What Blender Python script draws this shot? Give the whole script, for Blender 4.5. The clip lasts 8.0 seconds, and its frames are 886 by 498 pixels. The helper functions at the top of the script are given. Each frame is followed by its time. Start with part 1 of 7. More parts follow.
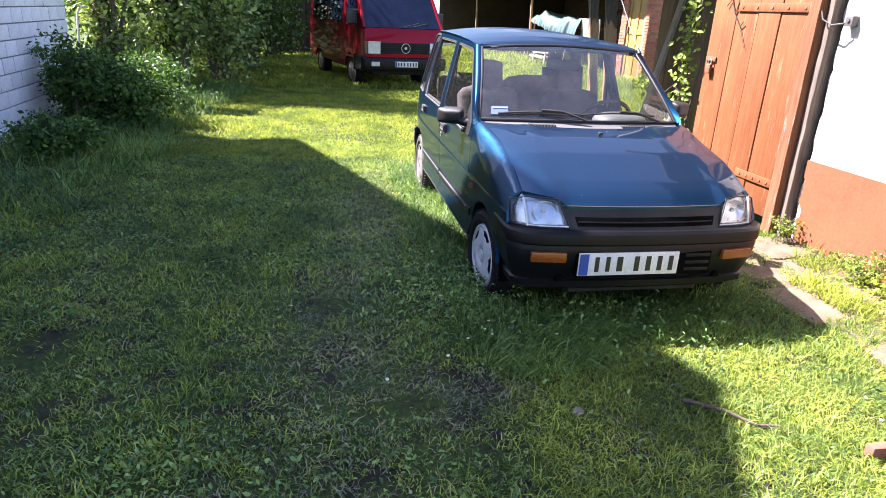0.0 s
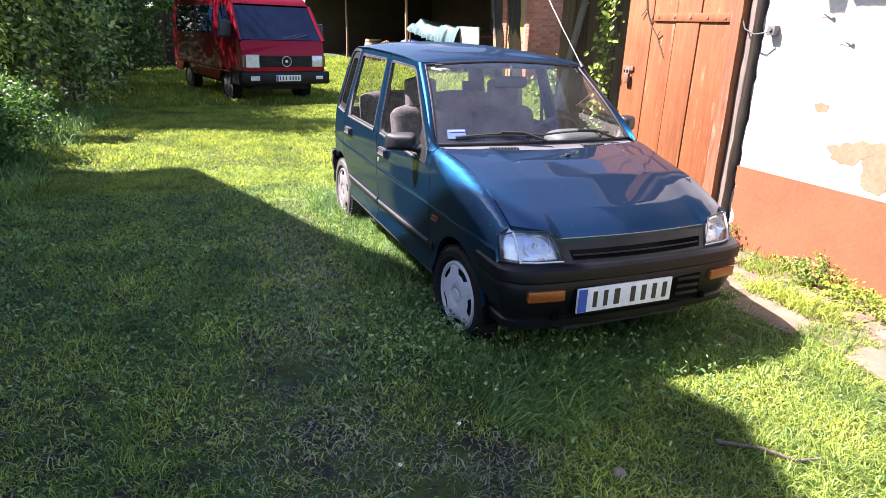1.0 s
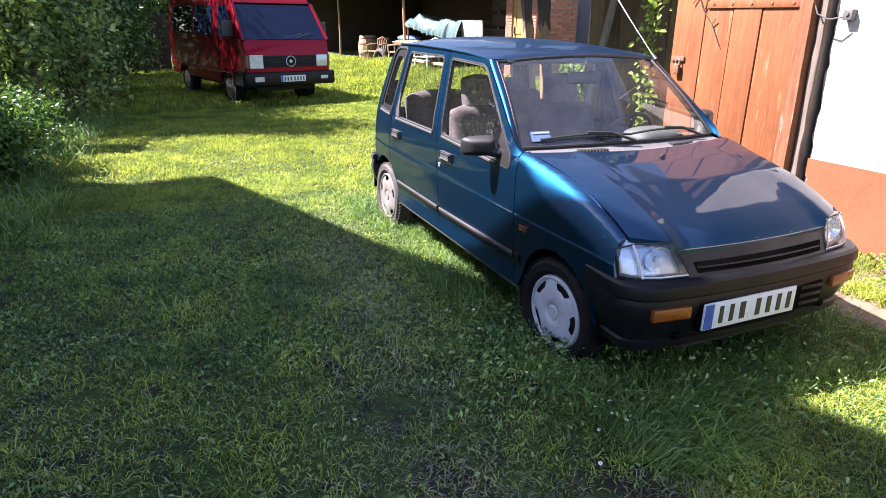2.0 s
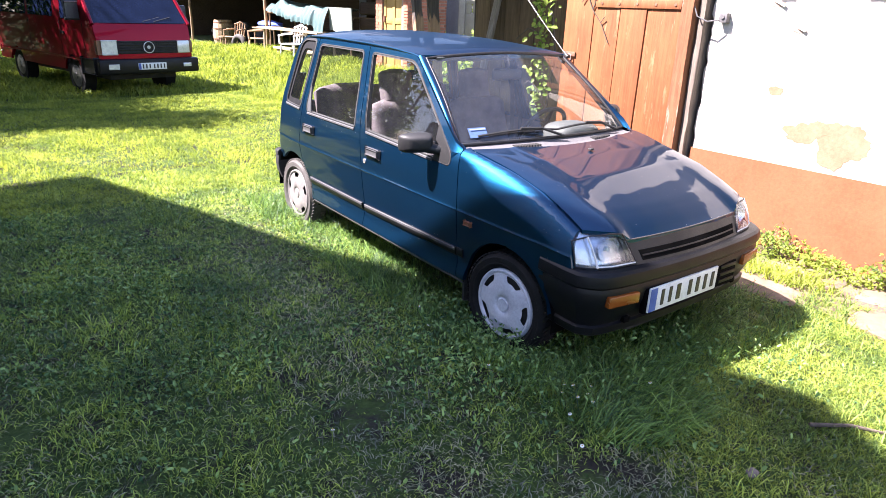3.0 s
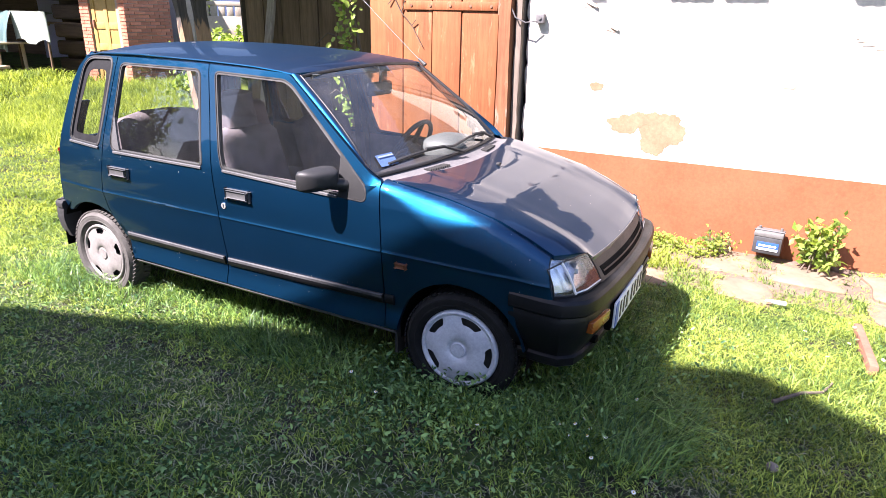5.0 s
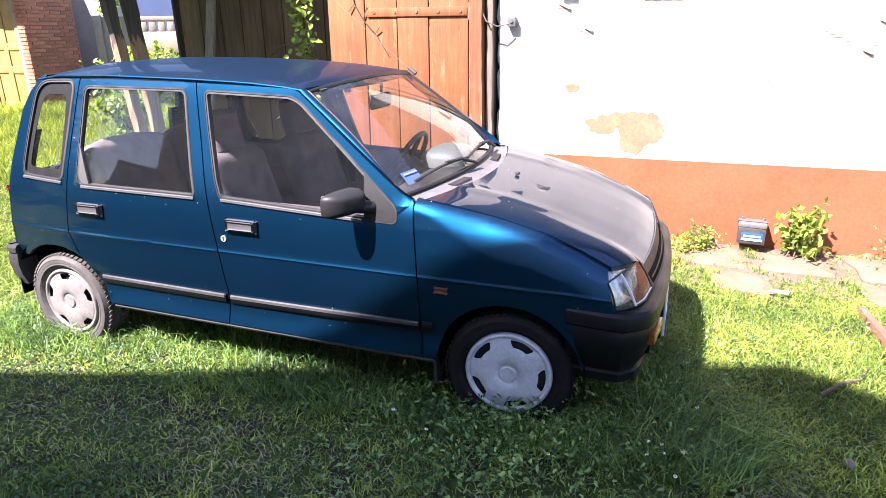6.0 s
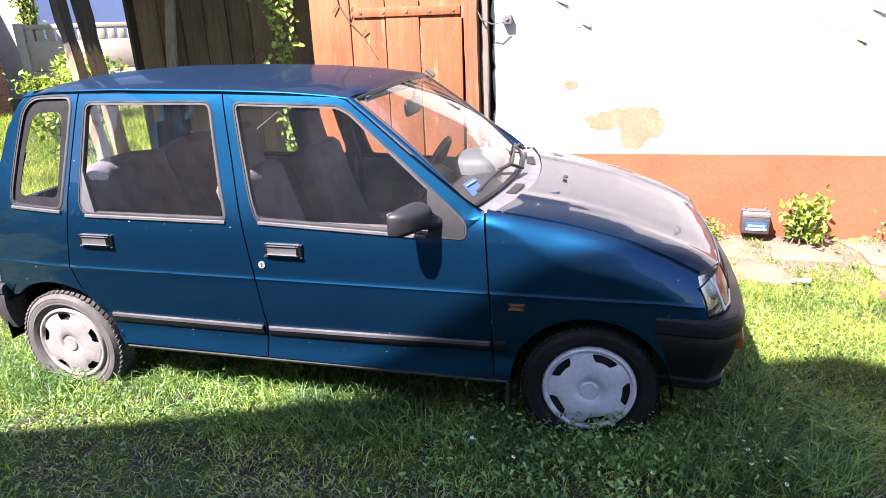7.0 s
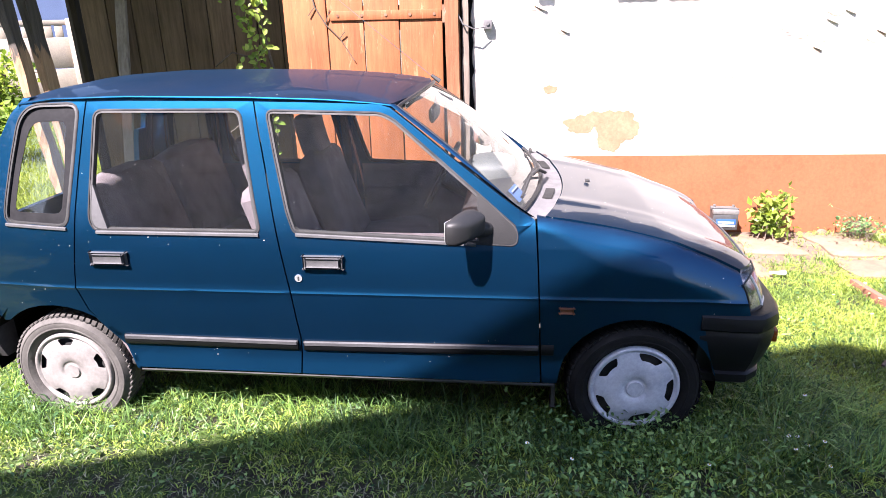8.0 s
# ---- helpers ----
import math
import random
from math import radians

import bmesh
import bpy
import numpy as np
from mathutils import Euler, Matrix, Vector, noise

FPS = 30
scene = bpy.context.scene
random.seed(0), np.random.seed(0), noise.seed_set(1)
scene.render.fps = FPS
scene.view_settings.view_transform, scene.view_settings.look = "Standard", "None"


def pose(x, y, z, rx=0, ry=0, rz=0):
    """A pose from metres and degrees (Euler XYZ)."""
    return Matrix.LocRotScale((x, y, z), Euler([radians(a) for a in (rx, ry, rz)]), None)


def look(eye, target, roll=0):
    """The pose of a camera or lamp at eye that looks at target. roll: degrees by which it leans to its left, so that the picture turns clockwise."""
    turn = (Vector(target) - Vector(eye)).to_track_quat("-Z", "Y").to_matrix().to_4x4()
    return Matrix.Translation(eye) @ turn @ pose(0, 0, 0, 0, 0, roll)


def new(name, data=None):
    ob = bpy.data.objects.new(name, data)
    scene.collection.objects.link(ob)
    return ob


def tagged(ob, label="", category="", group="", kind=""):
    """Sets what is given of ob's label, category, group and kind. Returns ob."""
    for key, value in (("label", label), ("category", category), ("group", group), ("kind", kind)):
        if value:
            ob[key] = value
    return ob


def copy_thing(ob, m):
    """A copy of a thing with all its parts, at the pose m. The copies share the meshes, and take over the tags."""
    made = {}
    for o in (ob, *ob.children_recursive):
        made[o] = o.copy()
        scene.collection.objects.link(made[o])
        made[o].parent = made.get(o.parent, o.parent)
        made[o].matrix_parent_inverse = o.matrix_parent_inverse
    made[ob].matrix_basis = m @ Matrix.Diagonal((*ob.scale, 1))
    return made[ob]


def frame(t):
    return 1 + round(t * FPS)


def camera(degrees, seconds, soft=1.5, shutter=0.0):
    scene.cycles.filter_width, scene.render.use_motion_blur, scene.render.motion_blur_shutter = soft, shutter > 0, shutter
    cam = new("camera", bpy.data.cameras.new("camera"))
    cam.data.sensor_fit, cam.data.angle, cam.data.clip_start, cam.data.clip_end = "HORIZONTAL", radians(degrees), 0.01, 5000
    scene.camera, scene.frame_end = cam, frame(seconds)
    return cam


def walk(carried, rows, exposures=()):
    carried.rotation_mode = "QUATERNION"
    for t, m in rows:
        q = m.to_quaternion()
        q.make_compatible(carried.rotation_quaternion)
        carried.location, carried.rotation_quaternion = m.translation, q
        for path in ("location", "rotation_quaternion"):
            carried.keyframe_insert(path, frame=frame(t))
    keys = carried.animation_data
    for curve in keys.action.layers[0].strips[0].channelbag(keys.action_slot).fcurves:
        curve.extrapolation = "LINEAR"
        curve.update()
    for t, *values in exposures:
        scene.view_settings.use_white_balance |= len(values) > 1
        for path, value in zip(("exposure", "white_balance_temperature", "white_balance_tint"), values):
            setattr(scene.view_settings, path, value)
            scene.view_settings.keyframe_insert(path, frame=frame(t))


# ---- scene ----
cam = camera(69.3, 8.0, 0.45)
PATH = [
    (0, (-0.238, -0.139, 1.507), (0.2, 1.684, 0.811), 3.0),
    (0.5, (-0.364, 0.141, 1.527), (0.249, 1.919, 0.846), 2.9),
    (1, (-0.586, 0.399, 1.532), (0.214, 2.109, 0.871), 2.2),
    (1.5, (-0.769, 0.664, 1.523), (0.058, 2.358, 0.854), 0.6),
    (1.6, (-0.813, 0.709, 1.515), (0.015, 2.398, 0.834), 0.9),
    (1.7, (-0.832, 0.757, 1.513), (-0.021, 2.456, 0.838), 0.4),
    (2.8, (-1.229, 1.048, 1.558), (-0.156, 2.583, 0.855), 2.2),
    (3, (-1.26, 1.105, 1.557), (-0.078, 2.558, 0.857), 2.3),
    (3.5, (-1.302, 1.337, 1.55), (0.076, 2.611, 0.859), 1.9),
    (4, (-1.376, 1.569, 1.564), (0.146, 2.667, 0.873), 2.3),
    (4.5, (-1.479, 1.84, 1.576), (0.152, 2.776, 0.895), 1.9),
    (4.7, (-1.484, 1.941, 1.581), (0.168, 2.838, 0.899), 1.5),
    (5.8, (-1.457, 2.546, 1.541), (0.323, 3.168, 0.874), 0.4),
    (6, (-1.484, 2.636, 1.562), (0.306, 3.235, 0.901), -0.6),
    (6.5, (-1.485, 2.934, 1.58), (0.338, 3.417, 0.914), -1.7),
    (7, (-1.437, 3.193, 1.572), (0.405, 3.595, 0.905), -2.0),
    (7.5, (-1.454, 3.445, 1.571), (0.412, 3.721, 0.906), -1.1),
    (8, (-1.482, 3.68, 1.601), (0.397, 3.835, 0.932), -1.3),
]
walk(cam, [(t, look(eye, target, roll)) for t, eye, target, roll in PATH], [(0.0, 2.90, 6200, 27), (1.0, 2.80, 6200, 27), (1.7, 2.72, 6200, 27), (3.0, 3.1, 6200, 27), (4.0, 2.95, 6200, 27), (6.0, 2.92, 6200, 27), (8.0, 2.97, 6200, 27)])

# ---- light ----
SUN_TO = Vector((0.655, -0.442, -1.0)).normalized()
world = bpy.data.worlds.new("sky")
scene.world = world
world.use_nodes = True
wn = world.node_tree
sky = wn.nodes.new("ShaderNodeTexSky")
sky.sky_type = "NISHITA"
sky.sun_disc = False
sky.sun_elevation = radians(51.7)
sky.sun_rotation = radians(-56)
wn.links.new(sky.outputs[0], wn.nodes["Background"].inputs[0])
wn.nodes["Background"].inputs[1].default_value = 0.068
sun_data = bpy.data.lights.new("sun", "SUN")
sun_data.energy, sun_data.angle, sun_data.color = 5.0, radians(0.53), (1.0, 0.95, 0.87)
sun = new("sun", sun_data)
sun.matrix_world = look((-8, 5, 12), Vector((-8, 5, 12)) + SUN_TO)
scene.view_settings.exposure = 2.4


# ---- materials ----
def shader(name):
    m = bpy.data.materials.new(name)
    m.use_nodes = True
    nt = m.node_tree
    return m, nt, nt.nodes["Principled BSDF"]


def link(nt, a, b):
    nt.links.new(a, b)


def tex_noise(nt, scale, detail=6.0, rough=0.6, coords="Object", stretch=None):
    co = nt.nodes.new("ShaderNodeTexCoord")
    n = nt.nodes.new("ShaderNodeTexNoise")
    n.inputs["Scale"].default_value, n.inputs["Detail"].default_value, n.inputs["Roughness"].default_value = scale, detail, rough
    if stretch:
        mp = nt.nodes.new("ShaderNodeMapping")
        mp.inputs["Scale"].default_value = stretch
        link(nt, co.outputs[coords], mp.inputs[0])
        link(nt, mp.outputs[0], n.inputs["Vector"])
    else:
        link(nt, co.outputs[coords], n.inputs["Vector"])
    return n.outputs["Fac"]


def ramp(nt, fac, stops):
    r = nt.nodes.new("ShaderNodeValToRGB")
    e = r.color_ramp.elements
    while len(e) < len(stops):
        e.new(0.5)
    for el, (p, c) in zip(e, stops):
        el.position, el.color = p, (*c, 1) if len(c) == 3 else c
    link(nt, fac, r.inputs[0])
    return r.outputs[0]


def mix(nt, fac, a, b, mode="MIX"):
    n = nt.nodes.new("ShaderNodeMix")
    n.data_type, n.blend_type = "RGBA", mode
    for sock, val in ((n.inputs[0], fac), (n.inputs[6], a), (n.inputs[7], b)):
        if isinstance(val, (int, float)):
            sock.default_value = val
        elif isinstance(val, tuple):
            sock.default_value = (*val, 1)
        else:
            link(nt, val, sock)
    return n.outputs[2]


def math_node(nt, op, a, b=0.0):
    n = nt.nodes.new("ShaderNodeMath")
    n.operation = op
    n.use_clamp = False
    for sock, val in ((n.inputs[0], a), (n.inputs[1], b)):
        if isinstance(val, (int, float)):
            sock.default_value = val
        else:
            link(nt, val, sock)
    return n.outputs[0]


def bump(nt, p, height, strength=0.3, dist=0.01):
    b = nt.nodes.new("ShaderNodeBump")
    b.inputs["Strength"].default_value, b.inputs["Distance"].default_value = strength, dist
    link(nt, height, b.inputs["Height"])
    link(nt, b.outputs[0], p.inputs["Normal"])


def rand_out(nt, island=False):
    if island:
        return nt.nodes.new("ShaderNodeNewGeometry").outputs["Random Per Island"]
    return nt.nodes.new("ShaderNodeObjectInfo").outputs["Random"]


def plain(name, c1, c2, scale=6.0, rough=0.6, metal=0.0, bstr=0.2, bscale=60.0, stretch=None, vary=0.0, island=False, spec=0.5, dist=0.004):
    """Two-tone surface with large stains, fine grain and relief."""
    m, nt, p = shader(name)
    f = tex_noise(nt, scale, 8, 0.65, stretch=stretch)
    g = tex_noise(nt, bscale, 6, 0.7, stretch=stretch)
    col = ramp(nt, f, [(0.32, c1), (0.68, c2)])
    gg = ramp(nt, g, [(0.3, (0.72, 0.72, 0.72)), (0.7, (1.12, 1.12, 1.12))])
    col = mix(nt, 0.7, col, gg, "MULTIPLY")
    if vary:
        r = rand_out(nt, island)
        v = ramp(nt, r, [(0.0, (1 - vary,) * 3), (1.0, (1 + vary,) * 3)])
        col = mix(nt, 1.0, col, v, "MULTIPLY")
    link(nt, col, p.inputs["Base Color"])
    rr = ramp(nt, f, [(0.3, (min(1, rough * 1.15),) * 3), (0.7, (rough * 0.85,) * 3)])
    link(nt, rr, p.inputs["Roughness"])
    p.inputs["Metallic"].default_value = metal
    p.inputs["Specular IOR Level"].default_value = spec
    if bstr:
        bump(nt, p, g, bstr, dist)
    return m


def wood(name, dark, light, axis="z", scale=3.0, rough=0.75, vary=0.2, flake=None):
    """Long grain along one axis, with weathered flakes of bare wood where given."""
    m, nt, p = shader(name)
    st = {"x": (1, 14, 14), "y": (14, 1, 14), "z": (14, 14, 1)}[axis]
    f = tex_noise(nt, scale, 9, 0.7, stretch=st)
    col = ramp(nt, f, [(0.28, dark), (0.5, tuple((a + b) / 2 for a, b in zip(dark, light))), (0.75, light)])
    if flake:
        fl = tex_noise(nt, scale * 1.6, 10, 0.75, stretch=tuple(s * 0.4 + 0.6 for s in st))
        col = mix(nt, ramp(nt, fl, [(0.58, (0, 0, 0)), (0.64, (1, 1, 1))]), col, flake)
    v = ramp(nt, rand_out(nt), [(0.0, (1 - vary,) * 3), (1.0, (1 + vary,) * 3)])
    col = mix(nt, 1.0, col, v, "MULTIPLY")
    big = ramp(nt, tex_noise(nt, 1.7, 4, 0.6), [(0.3, (0.75, 0.75, 0.75)), (0.7, (1.1, 1.1, 1.1))])
    col = mix(nt, 1.0, col, big, "MULTIPLY")
    link(nt, col, p.inputs["Base Color"])
    p.inputs["Roughness"].default_value = rough
    p.inputs["Specular IOR Level"].default_value = 0.25
    bump(nt, p, f, 0.5, 0.004)
    return m


def car_paint(name, base, side, dust=(0.010, 0.012, 0.018), dust_amount=0.22, fleck=True, sheen=0.0, coat=0.60, fuzz=0.45, flake=(0.002, 0.068, 0.150)):
    """Aged metallic paint: pigment and metal flake under a clear coat, fine dust on what faces up, white specks."""
    m, nt, p = shader(name)
    f = tex_noise(nt, 2.2, 8, 0.7)
    col = ramp(nt, f, [(0.3, base), (0.7, side)])
    geo = nt.nodes.new("ShaderNodeNewGeometry")
    sep = nt.nodes.new("ShaderNodeSeparateXYZ")
    link(nt, geo.outputs["Normal"], sep.inputs[0])
    up = ramp(nt, sep.outputs["Z"], [(0.45, (0.10, 0.10, 0.10)), (0.95, (1, 1, 1))])
    fine = ramp(nt, tex_noise(nt, 5.0, 12, 0.75), [(0.25, (0.35, 0.35, 0.35)), (0.75, (1, 1, 1))])
    d = mix(nt, 1.0, up, fine, "MULTIPLY")
    d = mix(nt, 1.0, d, (dust_amount,) * 3, "MULTIPLY")
    col = mix(nt, d, col, dust)
    fac = mix(nt, 1.0, d, (0.12,) * 3, "MULTIPLY")
    if fleck:
        co = nt.nodes.new("ShaderNodeTexCoord")
        vo = nt.nodes.new("ShaderNodeTexVoronoi")
        vo.inputs["Scale"].default_value = 38
        link(nt, co.outputs["Object"], vo.inputs["Vector"])
        sc = nt.nodes.new("ShaderNodeSeparateColor")
        link(nt, vo.outputs["Color"], sc.inputs[0])
        size = math_node(nt, "MULTIPLY", sc.outputs[1], 0.085)
        sp = math_node(nt, "LESS_THAN", vo.outputs["Distance"], size)
        keep = math_node(nt, "GREATER_THAN", sc.outputs[0], 0.45)
        sp = math_node(nt, "MULTIPLY", sp, keep)
        col = mix(nt, sp, col, (0.34, 0.35, 0.35))
        fac = mix(nt, 1.0, fac, sp, "ADD")
    link(nt, col, p.inputs["Base Color"])
    rg = ramp(nt, fac, [(0.0, (0.43, 0.43, 0.43)), (0.4, (0.7, 0.7, 0.7))])
    link(nt, rg, p.inputs["Roughness"])
    cw = ramp(nt, fac, [(0.0, (coat,) * 3), (0.06, (coat * 0.75,) * 3), (1.0, (0.05, 0.05, 0.05))])
    link(nt, cw, p.inputs["Coat Weight"])
    p.inputs["Specular Tint"].default_value = (0.10, 0.3, 0.5, 1)
    p.inputs["Specular IOR Level"].default_value = 0.2
    p.inputs["Coat IOR"].default_value = 1.45
    link(nt, mix(nt, 1.0, mix(nt, 1.0, up, fine, "MULTIPLY"), (sheen,) * 3, "MULTIPLY"), p.inputs["Sheen Weight"])
    p.inputs["Sheen Tint"].default_value = (1.0, 0.84, 0.68, 1)
    p.inputs["Sheen Roughness"].default_value = fuzz
    cr = ramp(nt, tex_noise(nt, 3.0, 10, 0.7), [(0.3, (0.012, 0.012, 0.012)), (0.8, (0.05, 0.05, 0.05))])
    link(nt, cr, p.inputs["Coat Roughness"])
    q = nt.nodes.new("ShaderNodeBsdfPrincipled")
    q.inputs["Base Color"].default_value = (*flake, 1)
    q.inputs["Metallic"].default_value = 1.0
    q.inputs["Roughness"].default_value = 0.42
    q.inputs["Specular Tint"].default_value = (0.02, 0.14, 0.24, 1)
    link(nt, cw, q.inputs["Coat Weight"])
    link(nt, cr, q.inputs["Coat Roughness"])
    q.inputs["Coat IOR"].default_value = 1.45
    mx = nt.nodes.new("ShaderNodeMixShader")
    link(nt, ramp(nt, fac, [(0.0, (0.50, 0.50, 0.50)), (0.4, (0, 0, 0))]), mx.inputs[0])
    link(nt, p.outputs[0], mx.inputs[1])
    link(nt, q.outputs[0], mx.inputs[2])
    link(nt, mx.outputs[0], nt.nodes["Material Output"].inputs[0])
    return m


def glass(name, tint=(0.72, 0.76, 0.75), rough=0.01, dirt=0.06, gloss=0.05):
    """Thin pane: tinted see-through with mirror gloss at grazing angles, a little dust."""
    m = bpy.data.materials.new(name)
    m.use_nodes = True
    nt = m.node_tree
    nt.nodes.clear()
    out = nt.nodes.new("ShaderNodeOutputMaterial")
    tr = nt.nodes.new("ShaderNodeBsdfTransparent")
    tr.inputs[0].default_value = (*tint, 1)
    gl = nt.nodes.new("ShaderNodeBsdfGlossy")
    gl.inputs["Roughness"].default_value = rough
    lw = nt.nodes.new("ShaderNodeLayerWeight")
    lw.inputs[0].default_value = 0.5
    fr = math_node(nt, "ADD", math_node(nt, "MULTIPLY", math_node(nt, "POWER", lw.outputs["Facing"], 4.5), 0.9), gloss)
    mx = nt.nodes.new("ShaderNodeMixShader")
    link(nt, fr, mx.inputs[0])
    link(nt, tr.outputs[0], mx.inputs[1])
    link(nt, gl.outputs[0], mx.inputs[2])
    df = nt.nodes.new("ShaderNodeBsdfDiffuse")
    df.inputs[0].default_value = (0.45, 0.44, 0.42, 1)
    mx2 = nt.nodes.new("ShaderNodeMixShader")
    dn = ramp(nt, tex_noise(nt, 6.0, 12, 0.75), [(0.35, (dirt * 0.3,) * 3), (0.8, (dirt * 1.8,) * 3)])
    co = nt.nodes.new("ShaderNodeTexCoord")
    vo = nt.nodes.new("ShaderNodeTexVoronoi")
    vo.inputs["Scale"].default_value = 34
    link(nt, co.outputs["Object"], vo.inputs["Vector"])
    sp = ramp(nt, vo.outputs["Distance"], [(0.040, (0.7, 0.7, 0.7)), (0.065, (0, 0, 0))])
    keep = ramp(nt, tex_noise(nt, 7.0, 2, 0.5), [(0.46, (0, 0, 0)), (0.52, (1, 1, 1))])
    dn = mix(nt, 1.0, dn, mix(nt, 1.0, sp, keep, "MULTIPLY"), "ADD")
    link(nt, dn, mx2.inputs[0])
    link(nt, mx.outputs[0], mx2.inputs[1])
    link(nt, df.outputs[0], mx2.inputs[2])
    link(nt, mx2.outputs[0], out.inputs[0])
    return m


def leaf_mat(name, dark, light, trans=0.45, gloss=0.22):
    """Leaf or blade: colour varied piece by piece, some light through it."""
    m = bpy.data.materials.new(name)
    m.use_nodes = True
    nt = m.node_tree
    nt.nodes.clear()
    out = nt.nodes.new("ShaderNodeOutputMaterial")
    r = rand_out(nt, True)
    mid = tuple((a + b) / 2 for a, b in zip(dark, light))
    col = ramp(nt, r, [(0.0, dark), (0.55, mid), (1.0, light)])
    patch = ramp(nt, tex_noise(nt, 1.9, 6, 0.65), [(0.36, (0.50, 0.58, 0.62)), (0.64, (1.32, 1.24, 1.08))])
    col = mix(nt, 1.0, col, patch, "MULTIPLY")
    p = nt.nodes.new("ShaderNodeBsdfPrincipled")
    link(nt, col, p.inputs["Base Color"])
    p.inputs["Roughness"].default_value = 0.45
    p.inputs["Specular IOR Level"].default_value = gloss
    t = nt.nodes.new("ShaderNodeBsdfTranslucent")
    tc = mix(nt, 1.0, col, (1.2, 1.2, 0.62), "MULTIPLY")
    link(nt, tc, t.inputs[0])
    mx = nt.nodes.new("ShaderNodeMixShader")
    mx.inputs[0].default_value = trans
    link(nt, p.outputs[0], mx.inputs[1])
    link(nt, t.outputs[0], mx.inputs[2])
    link(nt, mx.outputs[0], out.inputs[0])
    return m


def solid(name, c, rough=0.5, metal=0.0, spec=0.5):
    return plain(name, tuple(x * 0.85 for x in c), tuple(min(1, x * 1.12) for x in c), 9.0, rough, metal, 0.08, 90.0, spec=spec)


M_PAINT = car_paint("blue_car_paint", (0.0007, 0.0038, 0.0120), (0.0010, 0.0052, 0.0160), dust_amount=0.55, sheen=0.012)
M_ROOFPAINT = car_paint("grimy_roof_paint", (0.0007, 0.0038, 0.0120), (0.0010, 0.0052, 0.0160), dust=(0.012, 0.011, 0.011), dust_amount=0.60, sheen=0.006, coat=0.22)
M_BONNET = car_paint("dusty_bonnet_paint", (0.0007, 0.0038, 0.0120), (0.0010, 0.0052, 0.0160), dust=(0.010, 0.0105, 0.0125), dust_amount=0.50, sheen=0.014, coat=0.85, fuzz=0.35)
M_GLASS = glass("car_glass", (0.90, 0.92, 0.915), 0.006, 0.008)
M_WINDSCREEN = glass("windscreen_glass", (0.88, 0.905, 0.90), 0.006, 0.030, 0.085)
M_TRIM = plain("grey_black_plastic", (0.0065, 0.0065, 0.007), (0.015, 0.0148, 0.015), 5.0, 0.52, 0, 0.15, 180, spec=0.35)
M_BUMPER = plain("black_bumper_plastic", (0.0026, 0.0027, 0.0034), (0.006, 0.0061, 0.0075), 5.0, 0.42, 0, 0.12, 180, spec=0.20)
M_RUBBER = plain("black_rubber", (0.007, 0.007, 0.007), (0.018, 0.018, 0.017), 8.0, 0.65, 0, 0.2, 120)
M_WINDOWTRIM = plain("faded_window_trim", (0.014, 0.014, 0.0145), (0.034, 0.033, 0.034), 9.0, 0.8, 0, 0.2, 120, spec=0.15)
M_BORDER = plain("black_glass_print", (0.008, 0.008, 0.009), (0.014, 0.014, 0.015), 9.0, 0.8, 0, 0.0, spec=0.1)
M_MOULDEDGE = plain("pale_moulding_edge", (0.022, 0.022, 0.024), (0.046, 0.046, 0.048), 7.0, 0.75, 0, 0.2, 120)
M_SILLTRIM = plain("bleached_sill_trim", (0.030, 0.030, 0.031), (0.062, 0.061, 0.063), 9.0, 0.55, 0, 0.2, 120)
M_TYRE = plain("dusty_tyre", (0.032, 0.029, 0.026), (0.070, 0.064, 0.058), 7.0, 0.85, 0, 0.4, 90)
# Front tyres' shade is put into this darker colour; van tyres share it.
M_TYREDARK = plain("shade_dark_tyre", (0.0032, 0.0032, 0.0034), (0.008, 0.008, 0.008), 7.0, 0.8, 0, 0.4, 90, spec=0.2)
# Front hubcaps: paler and bluer, the sky's reflection put into the colour.
M_HUBCAP = plain("silver_sky_toned_hubcap", (0.30, 0.32, 0.37), (0.42, 0.44, 0.49), 9.0, 0.35, 0.0, 0.1, 60)
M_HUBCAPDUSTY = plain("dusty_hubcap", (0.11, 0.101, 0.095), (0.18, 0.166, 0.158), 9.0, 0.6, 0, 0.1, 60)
# Near-black for dark parts; in gaps and slots it stands for shade.
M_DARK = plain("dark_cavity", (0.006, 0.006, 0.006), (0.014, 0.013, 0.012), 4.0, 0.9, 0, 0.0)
# Shade inside wheel housings, slots and recess is put into this near-black colour.
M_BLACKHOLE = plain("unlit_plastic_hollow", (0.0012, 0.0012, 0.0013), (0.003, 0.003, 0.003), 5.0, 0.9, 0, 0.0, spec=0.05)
M_ORANGE = solid("orange_plastic", (0.21, 0.055, 0.009), 0.25)
M_ORANGEDIM = solid("dull_amber_plastic", (0.12, 0.045, 0.02), 0.4)
M_CHROME = plain("chrome_reflector", (0.66, 0.66, 0.68), (0.82, 0.82, 0.84), 12.0, 0.22, 0.8, 0.05, 60)
M_LENS = glass("lamp_lens", (0.93, 0.95, 0.97), 0.03, 0.035)
M_SEAT = plain("grey_seat_fabric", (0.058, 0.046, 0.050), (0.115, 0.094, 0.100), 12.0, 0.95, 0, 0.3, 300)
M_DASH = plain("grey_dashboard", (0.038, 0.042, 0.041), (0.062, 0.067, 0.064), 7.0, 0.7, 0, 0.2, 150)
M_DARKPLASTIC = plain("dark_plastic", (0.008, 0.008, 0.009), (0.02, 0.02, 0.021), 7.0, 0.5, 0, 0.1, 150)
